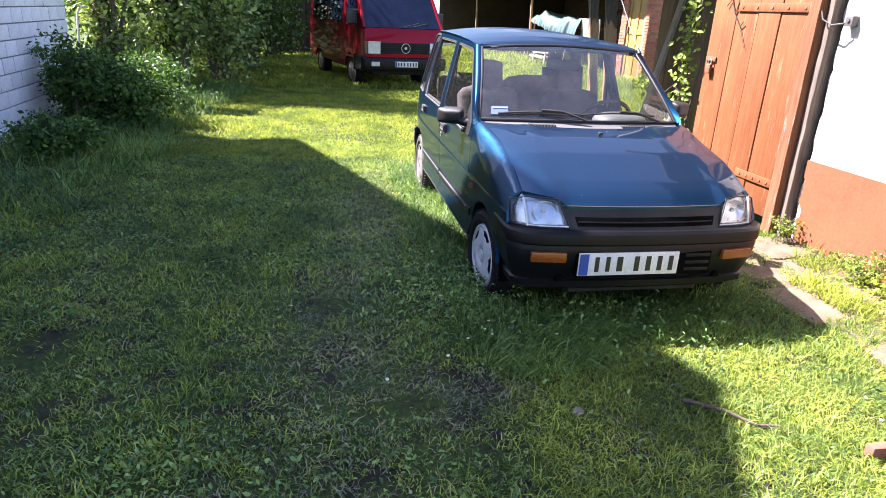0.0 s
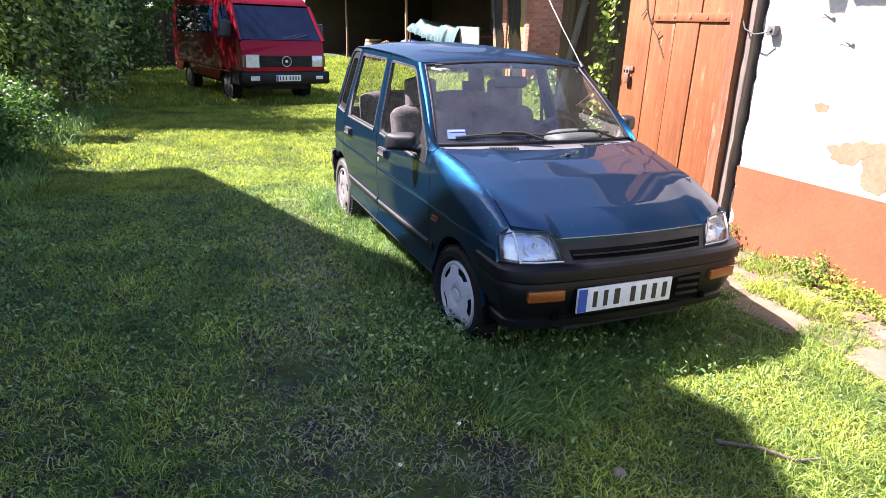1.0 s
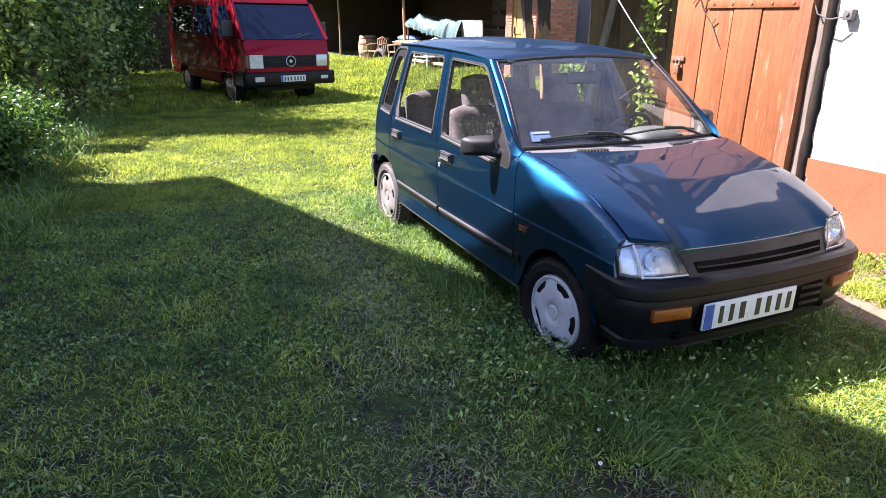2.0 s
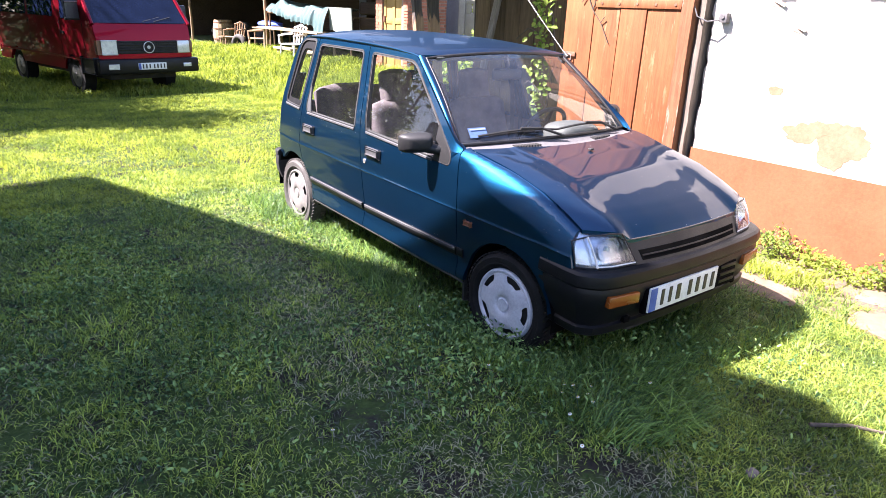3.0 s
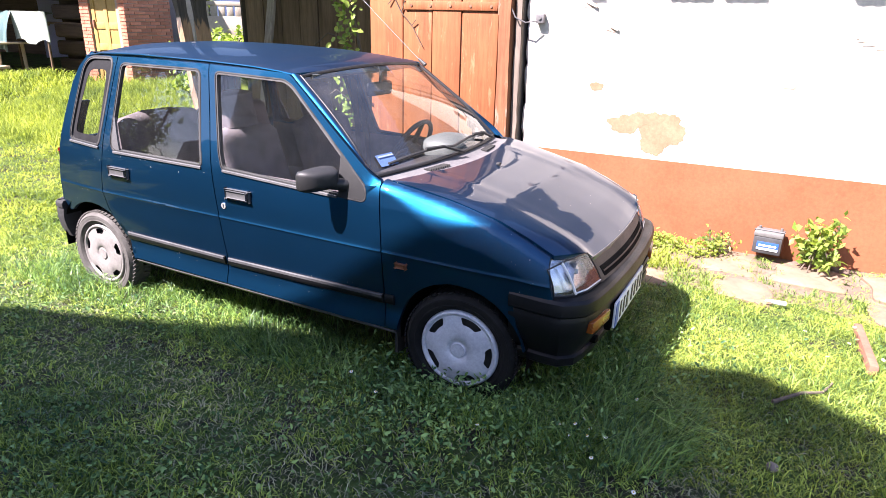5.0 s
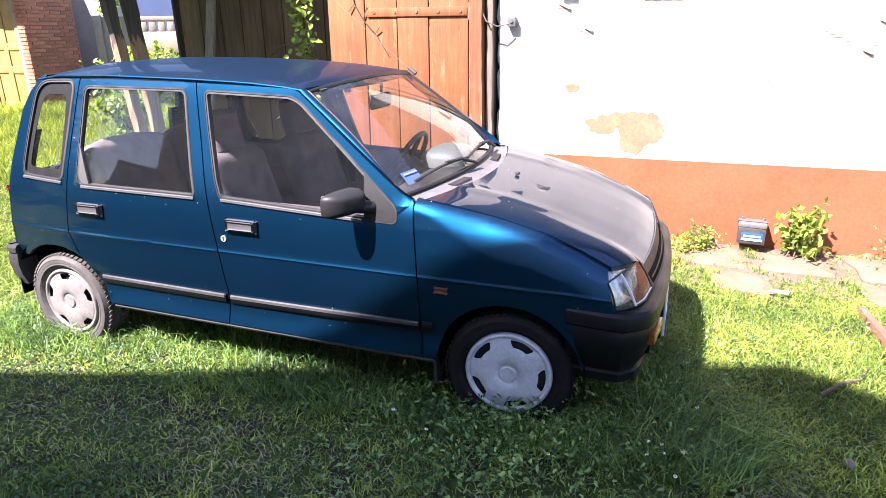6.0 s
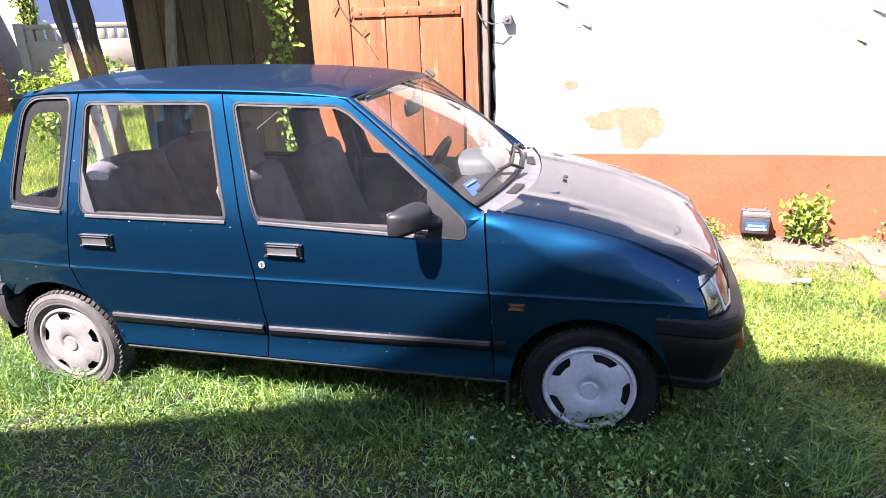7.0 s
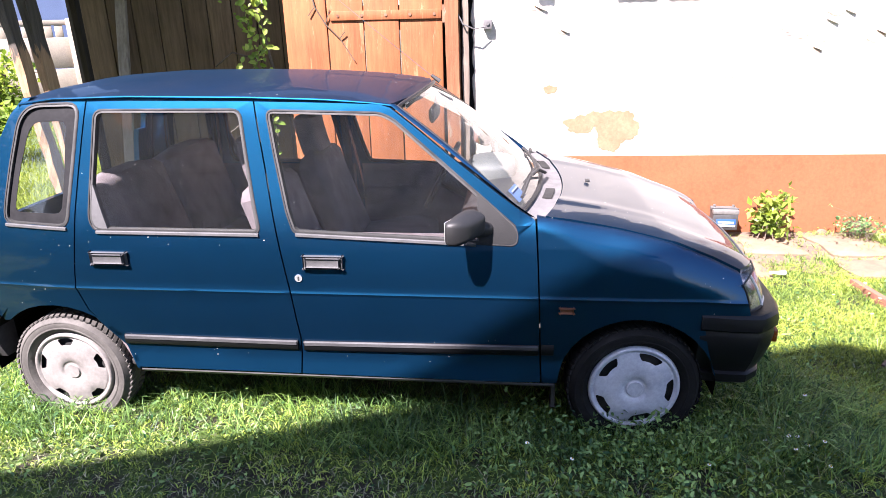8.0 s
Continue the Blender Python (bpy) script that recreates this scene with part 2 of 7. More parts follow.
M_COWL = plain("pale_cowl_plastic", (0.060, 0.058, 0.059), (0.105, 0.099, 0.100), 9.0, 0.6, 0, 0.1, 120)
M_WHITE = plain("white_plate", (0.55, 0.55, 0.54), (0.66, 0.66, 0.65), 9.0, 0.4, 0, 0.05, 100)
M_BLUE = solid("blue_label", (0.015, 0.06, 0.30), 0.4)
M_PALEBLUE = solid("pale_blue_sticker", (0.05, 0.09, 0.19), 0.5)
M_STICKERPALE = solid("pale_sticker_print", (0.16, 0.19, 0.22), 0.6)
M_BLACK = solid("black_ink", (0.01, 0.01, 0.012), 0.5)
M_LAMPBACK = plain("silvered_lamp_shell", (0.30, 0.31, 0.34), (0.62, 0.63, 0.67), 22.0, 0.12, 0.9, 0.25, 34, dist=0.01)
M_STEEL = plain("dull_steel", (0.10, 0.10, 0.10), (0.18, 0.18, 0.18), 12.0, 0.4, 0.8, 0.05, 60)
M_LAMPW = plain("clear_lamp", (0.40, 0.41, 0.42), (0.58, 0.59, 0.60), 14.0, 0.2, 0.2, 0.1, 60)
M_RED = solid("red_lens", (0.4, 0.02, 0.015), 0.3)


# ---- builders ----
def part(name, bm, material, parent=None, label="", smooth=True, auto=None):
    """Links a bmesh as one mesh object under a thing or a part."""
    me = bpy.data.meshes.new(name)
    bm.to_mesh(me)
    bm.free()
    me.materials.append(material)
    if smooth:
        me.polygons.foreach_set("use_smooth", [True] * len(me.polygons))
        me.set_sharp_from_angle(angle=radians(auto or 35))
    ob = new(name, me)
    if parent:
        ob.parent = parent
    if label:
        ob["label"] = label
    return ob


def empty(name, m=None):
    ob = new(name)
    ob.empty_display_size = 0.1
    if m is not None:
        ob.matrix_world = m
    return ob


def box(bm, x0, x1, y0, y1, z0, z1, bev=0.0, m=None):
    r = bmesh.ops.create_cube(bm, size=1.0)
    vs = r["verts"]
    for v in vs:
        v.co = Vector((x0 + (v.co.x + 0.5) * (x1 - x0), y0 + (v.co.y + 0.5) * (y1 - y0), z0 + (v.co.z + 0.5) * (z1 - z0)))
    if bev:
        es = {e for v in vs for e in v.link_edges}
        r2 = bmesh.ops.bevel(bm, geom=list(es), offset=bev, segments=2, profile=0.5, affect="EDGES")
        vs = list({v for f in r2["faces"] for v in f.verts} | {v for v in vs if v.is_valid})
    if m is not None:
        bmesh.ops.transform(bm, matrix=m, verts=vs)
    return vs


def box_bm(*a, **k):
    bm = bmesh.new()
    box(bm, *a, **k)
    return bm


def tube(bm, pts, r, n=8, cap=True, r2=None):
    """A round bar along points, tapering from r to r2."""
    pts = [Vector(p) for p in pts]
    rings = []
    for i, p in enumerate(pts):
        d = (pts[min(i + 1, len(pts) - 1)] - pts[max(i - 1, 0)]).normalized()
        a = d.orthogonal().normalized() if i == 0 else (last - d * last.dot(d)).normalized()
        last = a
        b = d.cross(a)
        rr = r if r2 is None else r + (r2 - r) * i / (len(pts) - 1)
        rings.append([bm.verts.new(p + (a * math.cos(2 * math.pi * k / n) + b * math.sin(2 * math.pi * k / n)) * rr) for k in range(n)])
    for q, s in zip(rings, rings[1:]):
        for k in range(n):
            bm.faces.new((q[k], q[(k + 1) % n], s[(k + 1) % n], s[k]))
    if cap:
        bm.faces.new(list(reversed(rings[0])))
        bm.faces.new(rings[-1])
    return bm


def tube_bm(*a, **k):
    return tube(bmesh.new(), *a, **k)


def grid(bm, fn, nu, nv):
    """Quad sheet over fn(s, t), s and t from 0 to 1."""
    g = [[bm.verts.new(fn(i / nu, j / nv)) for j in range(nv + 1)] for i in range(nu + 1)]
    for i in range(nu):
        for j in range(nv):
            bm.faces.new((g[i][j], g[i + 1][j], g[i + 1][j + 1], g[i][j + 1]))
    return g


def shell(bm, thick, inward):
    """Gives an open sheet a folded edge: its rim goes back by thick along the vector inward(co)."""
    rim = [e for e in bm.edges if e.is_boundary]
    r = bmesh.ops.extrude_edge_only(bm, edges=rim)
    for v in [g for g in r["geom"] if isinstance(g, bmesh.types.BMVert)]:
        v.co += inward(v.co) * thick
    return bm


def inset_poly(p, d):
    """Moves the edges of a polygon inwards by d."""
    n = len(p)
    area = sum(p[i][0] * p[(i + 1) % n][1] - p[(i + 1) % n][0] * p[i][1] for i in range(n))
    s = 1 if area > 0 else -1
    out = []
    for i in range(n):
        a, b, c = Vector(p[i - 1]), Vector(p[i]), Vector(p[(i + 1) % n])
        e1, e2 = (b - a).normalized(), (c - b).normalized()
        n1, n2 = Vector((-e1.y, e1.x)) * s, Vector((-e2.y, e2.x)) * s
        k = (n1 + n2)
        k = k / max(0.35, k.dot(n1)) if k.length > 1e-6 else n1
        out.append(tuple(b + k * d))
    return out


def smooth_poly(p, corner=0.03, n=4):
    """Rounds the corners of a polygon."""
    out = []
    m = len(p)
    for i in range(m):
        a, b, c = Vector(p[i - 1]), Vector(p[i]), Vector(p[(i + 1) % m])
        r1, r2 = min(corner, (a - b).length * 0.45), min(corner, (c - b).length * 0.45)
        q1, q2 = b + (a - b).normalized() * r1, b + (c - b).normalized() * r2
        for k in range(n + 1):
            t = k / n
            out.append(tuple(q1 * (1 - t) ** 2 + b * 2 * t * (1 - t) + q2 * t * t))
    return out


def fill(bm, loops, lift):
    """A flat area with holes from outlines, lift(a, b) to 3D."""
    es = []
    for lp in loops:
        vs = [bm.verts.new(lift(*q)) for q in lp]
        es += [bm.edges.new((vs[i], vs[(i + 1) % len(vs)])) for i in range(len(vs))]
    bmesh.ops.triangle_fill(bm, use_beauty=True, edges=es)


def cut_grid(bm, axis, values):
    for v in values:
        co = Vector((0, 0, 0))
        co[axis] = v
        no = Vector((0, 0, 0))
        no[axis] = 1
        bmesh.ops.bisect_plane(bm, geom=bm.verts[:] + bm.edges[:] + bm.faces[:], plane_co=co, plane_no=no, dist=1e-5)


def frange(a, b, s):
    n = int(round((b - a) / s))
    return [a + s * i for i in range(n + 1)]


def lerp(a, b, t):
    return a + (b - a) * t


def table(x, pts):
    """Straight-line look-up."""
    if x <= pts[0][0]:
        return pts[0][1]
    for (a, va), (b, vb) in zip(pts, pts[1:]):
        if x <= b:
            return va + (vb - va) * (x - a) / (b - a)
    return pts[-1][1]


# ---- ground, walls and sheds ----


def mossy_soil():
    """Dark crumbly earth with moss and tiny seedlings showing green."""
    m, nt, p = shader("mossy_soil")
    earth = ramp(nt, tex_noise(nt, 1.6, 9, 0.65), [(0.3, (0.020, 0.017, 0.014)), (0.7, (0.058, 0.051, 0.041))])
    fine = tex_noise(nt, 30.0, 8, 0.7)
    moss = ramp(nt, fine, [(0.3, (0.030, 0.058, 0.014)), (0.75, (0.095, 0.145, 0.038))])
    where = ramp(nt, tex_noise(nt, 3.4, 8, 0.7), [(0.40, (0, 0, 0)), (0.52, (0.9, 0.9, 0.9))])
    link(nt, mix(nt, where, earth, moss), p.inputs["Base Color"])
    p.inputs["Roughness"].default_value = 0.95
    p.inputs["Specular IOR Level"].default_value = 0.1
    bump(nt, p, fine, 1.0, 0.05)
    return m


M_SOIL = mossy_soil()


def ground_height(x, y):
    k = min(1.0, max(0.0, (y - 9) / 6))
    a = min(1.0, max(0.0, (x - 3.6) / 3.0))
    b = min(1.0, max(0.0, (y - 8.5) / 3.5)) * min(1.0, max(0.0, (25.0 - y) / 6.0))
    k = k * k * (3 - 2 * k) * min(1.0, max(0.0, (6.0 - x) / 2.0))
    return 0.012 * math.sin(1.3 * x + 0.4) * math.sin(0.9 * y) + 0.008 * math.sin(3.1 * x + 2.0 * y) - 0.12 * k + 0.24 * a * a * (3 - 2 * a) * b * b * (3 - 2 * b)


def build_ground():
    bm = bmesh.new()
    xs = [-400, -120, -50, -25] + frange(-14, 16, 0.5) + [25, 50, 120, 400]
    ys = [-400, -120, -40, -15] + frange(-6, 30, 0.5) + [40, 70, 150, 400]
    g = [[bm.verts.new((x, y, ground_height(x, y) if abs(x) < 17 and -7 < y < 31 else 0.0)) for y in ys] for x in xs]
    for i in range(len(xs) - 1):
        for j in range(len(ys) - 1):
            bm.faces.new((g[i][j], g[i + 1][j], g[i + 1][j + 1], g[i][j + 1]))
    tagged(part("ground", bm, M_SOIL), "trodden earth yard grown over with grass", "ground", kind="structure")


build_ground()

M_WHITEWALL = plain("white_limewash", (0.42, 0.385, 0.335), (0.50, 0.462, 0.405), 1.4, 0.9, 0, 0.35, 35, dist=0.006)
M_PLINTH = plain("orange_plinth_paint", (0.175, 0.050, 0.0165), (0.215, 0.066, 0.0235), 1.6, 0.85, 0, 0.3, 40, dist=0.005)
M_SILICATE = plain("white_silicate_block", (0.60, 0.61, 0.63), (0.76, 0.77, 0.79), 2.5, 0.9, 0, 0.4, 45, vary=0.08)
M_MORTAR = plain("grey_mortar", (0.26, 0.25, 0.24), (0.38, 0.37, 0.35), 5.0, 0.95, 0, 0.5, 60)
M_DOORPAINT = wood("orange_brown_door_paint", (0.140, 0.045, 0.016), (0.245, 0.086, 0.032), "z", 2.2, 0.7, 0.10, flake=(0.28, 0.125, 0.060))
M_GREYWOOD = wood("weathered_grey_wood", (0.15, 0.125, 0.10), (0.38, 0.325, 0.27), "z", 2.4, 0.9, 0.15)
M_POST = wood("orange_stained_post", (0.11, 0.042, 0.020), (0.25, 0.105, 0.052), "z", 2.4, 0.9, 0.1, flake=(0.20, 0.15, 0.11))
M_OLDGREY = wood("dark_weathered_jamb", (0.060, 0.047, 0.038), (0.20, 0.162, 0.132), "z", 2.6, 0.95, 0.1)
M_BROWNWOOD = wood("dark_brown_planks", (0.085, 0.056, 0.033), (0.22, 0.15, 0.092), "z", 2.2, 0.9, 0.22)
M_BARNPOLE = wood("dark_barked_pole", (0.022, 0.017, 0.013), (0.065, 0.050, 0.038), "z", 2.4, 0.95, 0.1)
M_PALEWOOD = wood("split_pale_wood", (0.20, 0.12, 0.07), (0.42, 0.28, 0.17), "z", 2.4, 0.85, 0.15)
M_RUST = plain("rusty_iron", (0.10, 0.045, 0.025), (0.24, 0.12, 0.07), 14, 0.8, 0.3, 0.3, 90)
M_ROOF = plain("fibre_cement_roof", (0.20, 0.19, 0.18), (0.32, 0.31, 0.29), 2.0, 0.9, 0, 0.3, 40)



def split_wood():
    """Grey bark above a ragged line, bare pale wood below it."""
    m, nt, p = shader("half_barked_post")
    co = nt.nodes.new("ShaderNodeTexCoord")
    sep = nt.nodes.new("ShaderNodeSeparateXYZ")
    link(nt, co.outputs["Object"], sep.inputs[0])
    edge = math_node(nt, "ADD", sep.outputs["Z"], math_node(nt, "MULTIPLY", tex_noise(nt, 2.2, 5, 0.6, stretch=(7, 7, 1)), 0.55))
    fac = ramp(nt, math_node(nt, "SUBTRACT", edge, 1.20), [(0.50, (0, 0, 0)), (0.53, (1, 1, 1))])
    g = tex_noise(nt, 2.4, 9, 0.7, stretch=(14, 14, 1))
    pale = ramp(nt, g, [(0.3, (0.17, 0.095, 0.05)), (0.72, (0.36, 0.23, 0.135))])
    bark = ramp(nt, g, [(0.3, (0.028, 0.023, 0.019)), (0.72, (0.085, 0.070, 0.058))])
    link(nt, mix(nt, fac, pale, bark), p.inputs["Base Color"])
    p.inputs["Roughness"].default_value = 0.85
    bump(nt, p, g, 0.6, 0.006)
    return m


M_PIPE = plain("pale_pipe", (0.35, 0.33, 0.30), (0.48, 0.46, 0.42), 8.0, 0.5, 0, 0.1, 60)
M_SPLIT = split_wood()
WALL_X = 3.45


def structure(name, bm, mat, label, cat, smooth=False):
    return tagged(part(name, bm, mat, smooth=smooth), label, cat, kind="structure")


def build_white_wall():
    # body of the wall with a broken plaster edge at the doorway
    rng = random.Random(4)
    bm = bmesh.new()
    zs = frange(0.0, 2.9, 0.05)
    edge = [3.832 + 0.013 * rng.uniform(-1, 1) + 0.006 * math.sin(5 * z) for z in zs]
    ys = [-7.0, -4, -1.0] + frange(0.0, 3.4, 0.2) + [3.6, 3.74]
    cols = []
    for i, z in enumerate(zs):
        row = [(WALL_X + 0.0015 * noise.noise(Vector((0, y * 1.7, z * 1.7))), y, z) for y in ys] + [(WALL_X + 0.002, edge[i] - 0.02, z), (WALL_X + 0.014, edge[i], z), (WALL_X + 0.032, edge[i] - 0.006, z)]
        cols.append([bm.verts.new(q) for q in row])
    for a, b in zip(cols, cols[1:]):
        for k in range(len(a) - 1):
            bm.faces.new((a[k + 1], a[k], b[k], b[k + 1]))
    w = structure("wall_east", bm, M_WHITEWALL, "whitewashed plaster wall with flaked patches", "wall", True)
    structure("wall_east_core", box_bm(WALL_X + 0.03, WALL_X + 0.40, -7.0, 3.785, 0, 2.9), M_MORTAR, "masonry core of the whitewashed wall", "wall")
    # Grime and the gap's shade both go into this near-black colour.
    structure("wall_east_end", box_bm(WALL_X + 0.035, WALL_X + 0.42, 3.787, 3.822, 0, 2.9), M_DARK, "grimy masonry end, coloured near-black for the shade of the door gap", "wall end")
    # painted base band
    bm = bmesh.new()
    zs = frange(0.0, 0.608, 0.0304)
    cols = []
    for i, z in enumerate(zs):
        e = 3.815 + 0.02 * rng.uniform(-1, 1) - (0.03 if z < 0.3 else 0)
        cols.append([bm.verts.new((WALL_X - 0.007 + 0.003 * noise.noise(Vector((3, y * 2, z * 2))), y, z)) for y in ys[:-1]] + [bm.verts.new((WALL_X - 0.006, e, z)), bm.verts.new((WALL_X + 0.03, e + 0.004, z))])
    for a, b in zip(cols, cols[1:]):
        for k in range(len(a) - 1):
            bm.faces.new((a[k + 1], a[k], b[k], b[k + 1]))
    top = cols[-1]
    back = [bm.verts.new((WALL_X + 0.01, v.co.y, v.co.z)) for v in top]
    for k in range(len(top) - 1):
        bm.faces.new((top[k + 1], top[k], back[k], back[k + 1]))
    structure("plinth", bm, M_PLINTH, "orange-red painted base band of the wall", "wall base", True)
    # eaves: corrugated sheets that lap unevenly at their lower edge
    bm = bmesh.new()
    m = Matrix.Translation((2.83, 0, 2.65)) @ Matrix.Rotation(radians(-24), 4, "Y")
    n = 150
    rows = []
    for k in range(n * 2 + 1):
        y = -7.5 + 11.28 * k / (2 * n)
        h = 0.012 * math.cos(math.pi * k)
        lap = 0.05 if (y % 0.36) < 0.06 else 0.012 * math.sin(math.floor(y / 0.36) * 2.3)
        rows.append([bm.verts.new(m @ Vector((x, y, h))) for x in (lap, 3.5)])
    for a, b in zip(rows, rows[1:]):
        bm.faces.new((a[0], a[1], b[1], b[0]))
    structure("roof_east", bm, M_ROOF, "corrugated grey roof over the outbuilding", "roof", True)
    # Unseen lower roof, added to shade the split posts and plank wall.
    bm = bmesh.new()
    box(bm, 0.0, 3.4, 5.75, 8.4, -0.02, 0.03, 0, Matrix.Translation((2.55, 0, 2.34)) @ Matrix.Rotation(radians(-20), 4, "Y"))
    structure("roof_bay", bm, M_ROOF, "unseen lower roof, added to shade the open shed bay", "roof")
    bm = bmesh.new()
    box(bm, 0.0, 2.9, 3.80, 5.74, -0.02, 0.03, 0, Matrix.Translation((3.34, 0, 2.95)) @ Matrix.Rotation(radians(-20), 4, "Y"))
    structure("roof_shed", bm, M_ROOF, "roof over the plank door, with hardly any overhang", "roof")
    for y in frange(-6.5, 3.4, 0.9):
        bm = bmesh.new()
        box(bm, 0.06, 1.2, -0.04, 0.04, -0.14, -0.03, 0.005, m @ Matrix.Translation((0, y, 0)))
        structure("rafter", bm, M_GREYWOOD, "grey wooden rafter end", "rafter")


build_white_wall()


def plank(bm, x0, x1, y0, y1, z0, z1, m=None):
    box(bm, x0, x1, y0, y1, z0, z1, 0.004, m)


def build_shed_front():
    # door post beside the wall
    bm = bmesh.new()
    tubeless = [(3.335, 3.945), (3.335, 4.040), (3.50, 4.040), (3.50, 3.925)]
    rng = random.Random(8)
    rows = []
    for z in frange(0.0, 2.6, 0.1):
        rows.append([bm.verts.new((x + rng.uniform(-.002, .002), y + rng.uniform(-.003, .003) - 0.03 * (1 - z / 2.6), z)) for x, y in tubeless])
    for a, b in zip(rows, rows[1:]):
        for k in range(4):
            bm.faces.new((a[k], a[(k + 1) % 4], b[(k + 1) % 4], b[k]))
    structure("door_post", bm, M_POST, "weathered wooden door post by the plaster wall", "post")
    # Near-black sheet stands for the shade inside the gap.
    structure("door_recess", box_bm(3.54, 3.60, 3.824, 4.08, 0.0, 2.6), M_DARK, "near-black panel for the shaded gap behind the door post", "gap")
    bm = bmesh.new()
    rows = []
    for z in frange(0.0, 2.6, 0.1):
        rows.append([bm.verts.new((x + rng.uniform(-.003, .003), y + rng.uniform(-.004, .004) - 0.02 * (1 - z / 2.6), z)) for x, y in ((3.385, 3.872), (3.385, 3.918), (3.53, 3.918), (3.53, 3.872))])
    for a, b in zip(rows, rows[1:]):
        for k in range(4):
            bm.faces.new((a[k], a[(k + 1) % 4], b[(k + 1) % 4], b[k]))
    structure("door_jamb", bm, M_OLDGREY, "dark weathered grey jamb beside the door post", "post")
    # the painted plank door
    door = tagged(empty("plank_door", pose(3.40, 4.045, 0.0)), "orange-brown painted plank door with rusty strap hinges", "door", kind="")
    seams = [0.0, 0.315, 0.575, 0.845, 1.165]
    rng = random.Random(2)
    for a, b in zip(seams, seams[1:]):
        bm = bmesh.new()
        x = rng.uniform(-0.003, 0.003)
        box(bm, -0.018 + x, 0.016 + x, a + 0.004, b - 0.004, 0.07 + rng.uniform(0, 0.02), 2.35, 0.005)
        part("plank", bm, M_DOORPAINT, door)
    for z in (0.36, 1.655):
        bm = bmesh.new()
        ln = 0.82 if z > 1 else 0.45
        box(bm, -0.030, -0.020, 0.01, ln, z - 0.032, z + 0.032, 0.003)
        st = part("strap_hinge", bm, M_DOORPAINT, door, "painted iron strap hinge")
        for k in range(5):
            bm = bmesh.new()
            y = 0.06 + (ln - 0.12) * k / 4
            tube(bm, [(-0.029, y, z), (-0.035, y, z)], 0.011, 10)
            part("bolt", bm, M_RUST, st)
        bm = bmesh.new()
        tube(bm, [(-0.028, -0.012, z - 0.06), (-0.028, -0.012, z + 0.06)], 0.016, 10)
        part("hinge_pin", bm, M_RUST, st)
    bm = bmesh.new()
    box(bm, 0.017, 0.045, 0.05, 1.12, 1.55, 1.72, 0.004)
    part("ledge", bm, M_BROWNWOOD, door)
    # padlock and hasp
    bm = bmesh.new()
    box(bm, -0.032, -0.020, 1.00, 1.14, 1.205, 1.245, 0.003)
    hs = part("hasp", bm, M_RUST, door, "dark iron hasp with padlock")
    bm = bmesh.new()
    box(bm, -0.058, -0.030, 1.025, 1.085, 1.10, 1.18, 0.008)
    part("padlock", bm, M_RUST, hs)
    bm = bmesh.new()
    tube(bm, [(-0.044, 1.035, 1.17), (-0.044, 1.035, 1.215), (-0.044, 1.055, 1.23), (-0.044, 1.075, 1.215), (-0.044, 1.075, 1.17)], 0.005, 8)
    part("shackle", bm, M_CHROME, hs)
    # dark inner plank wall of the open shed bay
    a, b = Vector((4.45, 5.15, 0)), Vector((3.98, 7.12, 0))
    wall = tagged(empty("plank_wall", pose(a.x, a.y, 0, 0, 0, math.degrees(math.atan2(-(b.x - a.x), b.y - a.y)))), "dark brown plank wall at the back of the open bay", "plank wall")
    ln = (b - a).length
    n = 10
    rng = random.Random(5)
    for k in range(n):
        bm = bmesh.new()
        x = rng.uniform(-0.006, 0.006)
        box(bm, x, x + 0.03, ln * k / n + 0.004, ln * (k + 1) / n - 0.004, 0.02, 2.9, 0.003)
        part("plank", bm, M_BROWNWOOD, wall)
    bm = bmesh.new()
    box(bm, 0.06, 0.12, 0, ln, 0.0, 2.9)
    part("backing", bm, M_DARK, wall)
    # grey brace and posts
    bm = bmesh.new()
    box(bm, -0.018, 0.018, -0.045, 0.045, 0.0, 2.9, 0.004, look_up((3.65, 6.80, 0.0), (4.23, 6.80, 2.6)))
    tagged(part("brace_board", bm, M_GREYWOOD, smooth=False), "grey weathered board leaning in the shed opening", "board")
    for x0, x1, y, lean, top, mt in ((3.10, 3.205, 7.12, -0.12, 2.6, M_SPLIT), (3.290, 3.42, 7.10, -0.11, 2.6, M_SPLIT)):
        bm = bmesh.new()
        rows = []
        for z in frange(0, top, 0.13):
            rows.append([bm.verts.new((x + lean * (z - 1.4) + rng.uniform(-.008, .008), yy + rng.uniform(-.006, .006), z)) for x, yy in ((x0, y - 0.03), (x1, y - 0.03), (x1, y + 0.03), (x0, y + 0.03))])
        for p, q in zip(rows, rows[1:]):
            for k in range(4):
                bm.faces.new((p[k], p[(k + 1) % 4], q[(k + 1) % 4], q[k]))
        bm.faces.new(rows[-1])
        tagged(part("split_post", bm, mt, smooth=False), "split old wooden post, pale where the bark is off", "post", group="split posts")
    tagged(part("thin_post", tube_bm([(4.25, 7.32, 0), (4.22, 7.32, 1.3), (4.17, 7.30, 2.6)], 0.058, 8), M_BARNPOLE), "thin dark wooden pole", "post")


def look_up(a, b):
    """A pose at a with z towards b and y along world y."""
    z = (Vector(b) - Vector(a)).normalized()
    y = Vector((0, 1, 0))
    x = y.cross(z).normalized()
    y = z.cross(x)
    return Matrix.Translation(a) @ Matrix((x, y, z)).transposed().to_4x4()


build_shed_front()


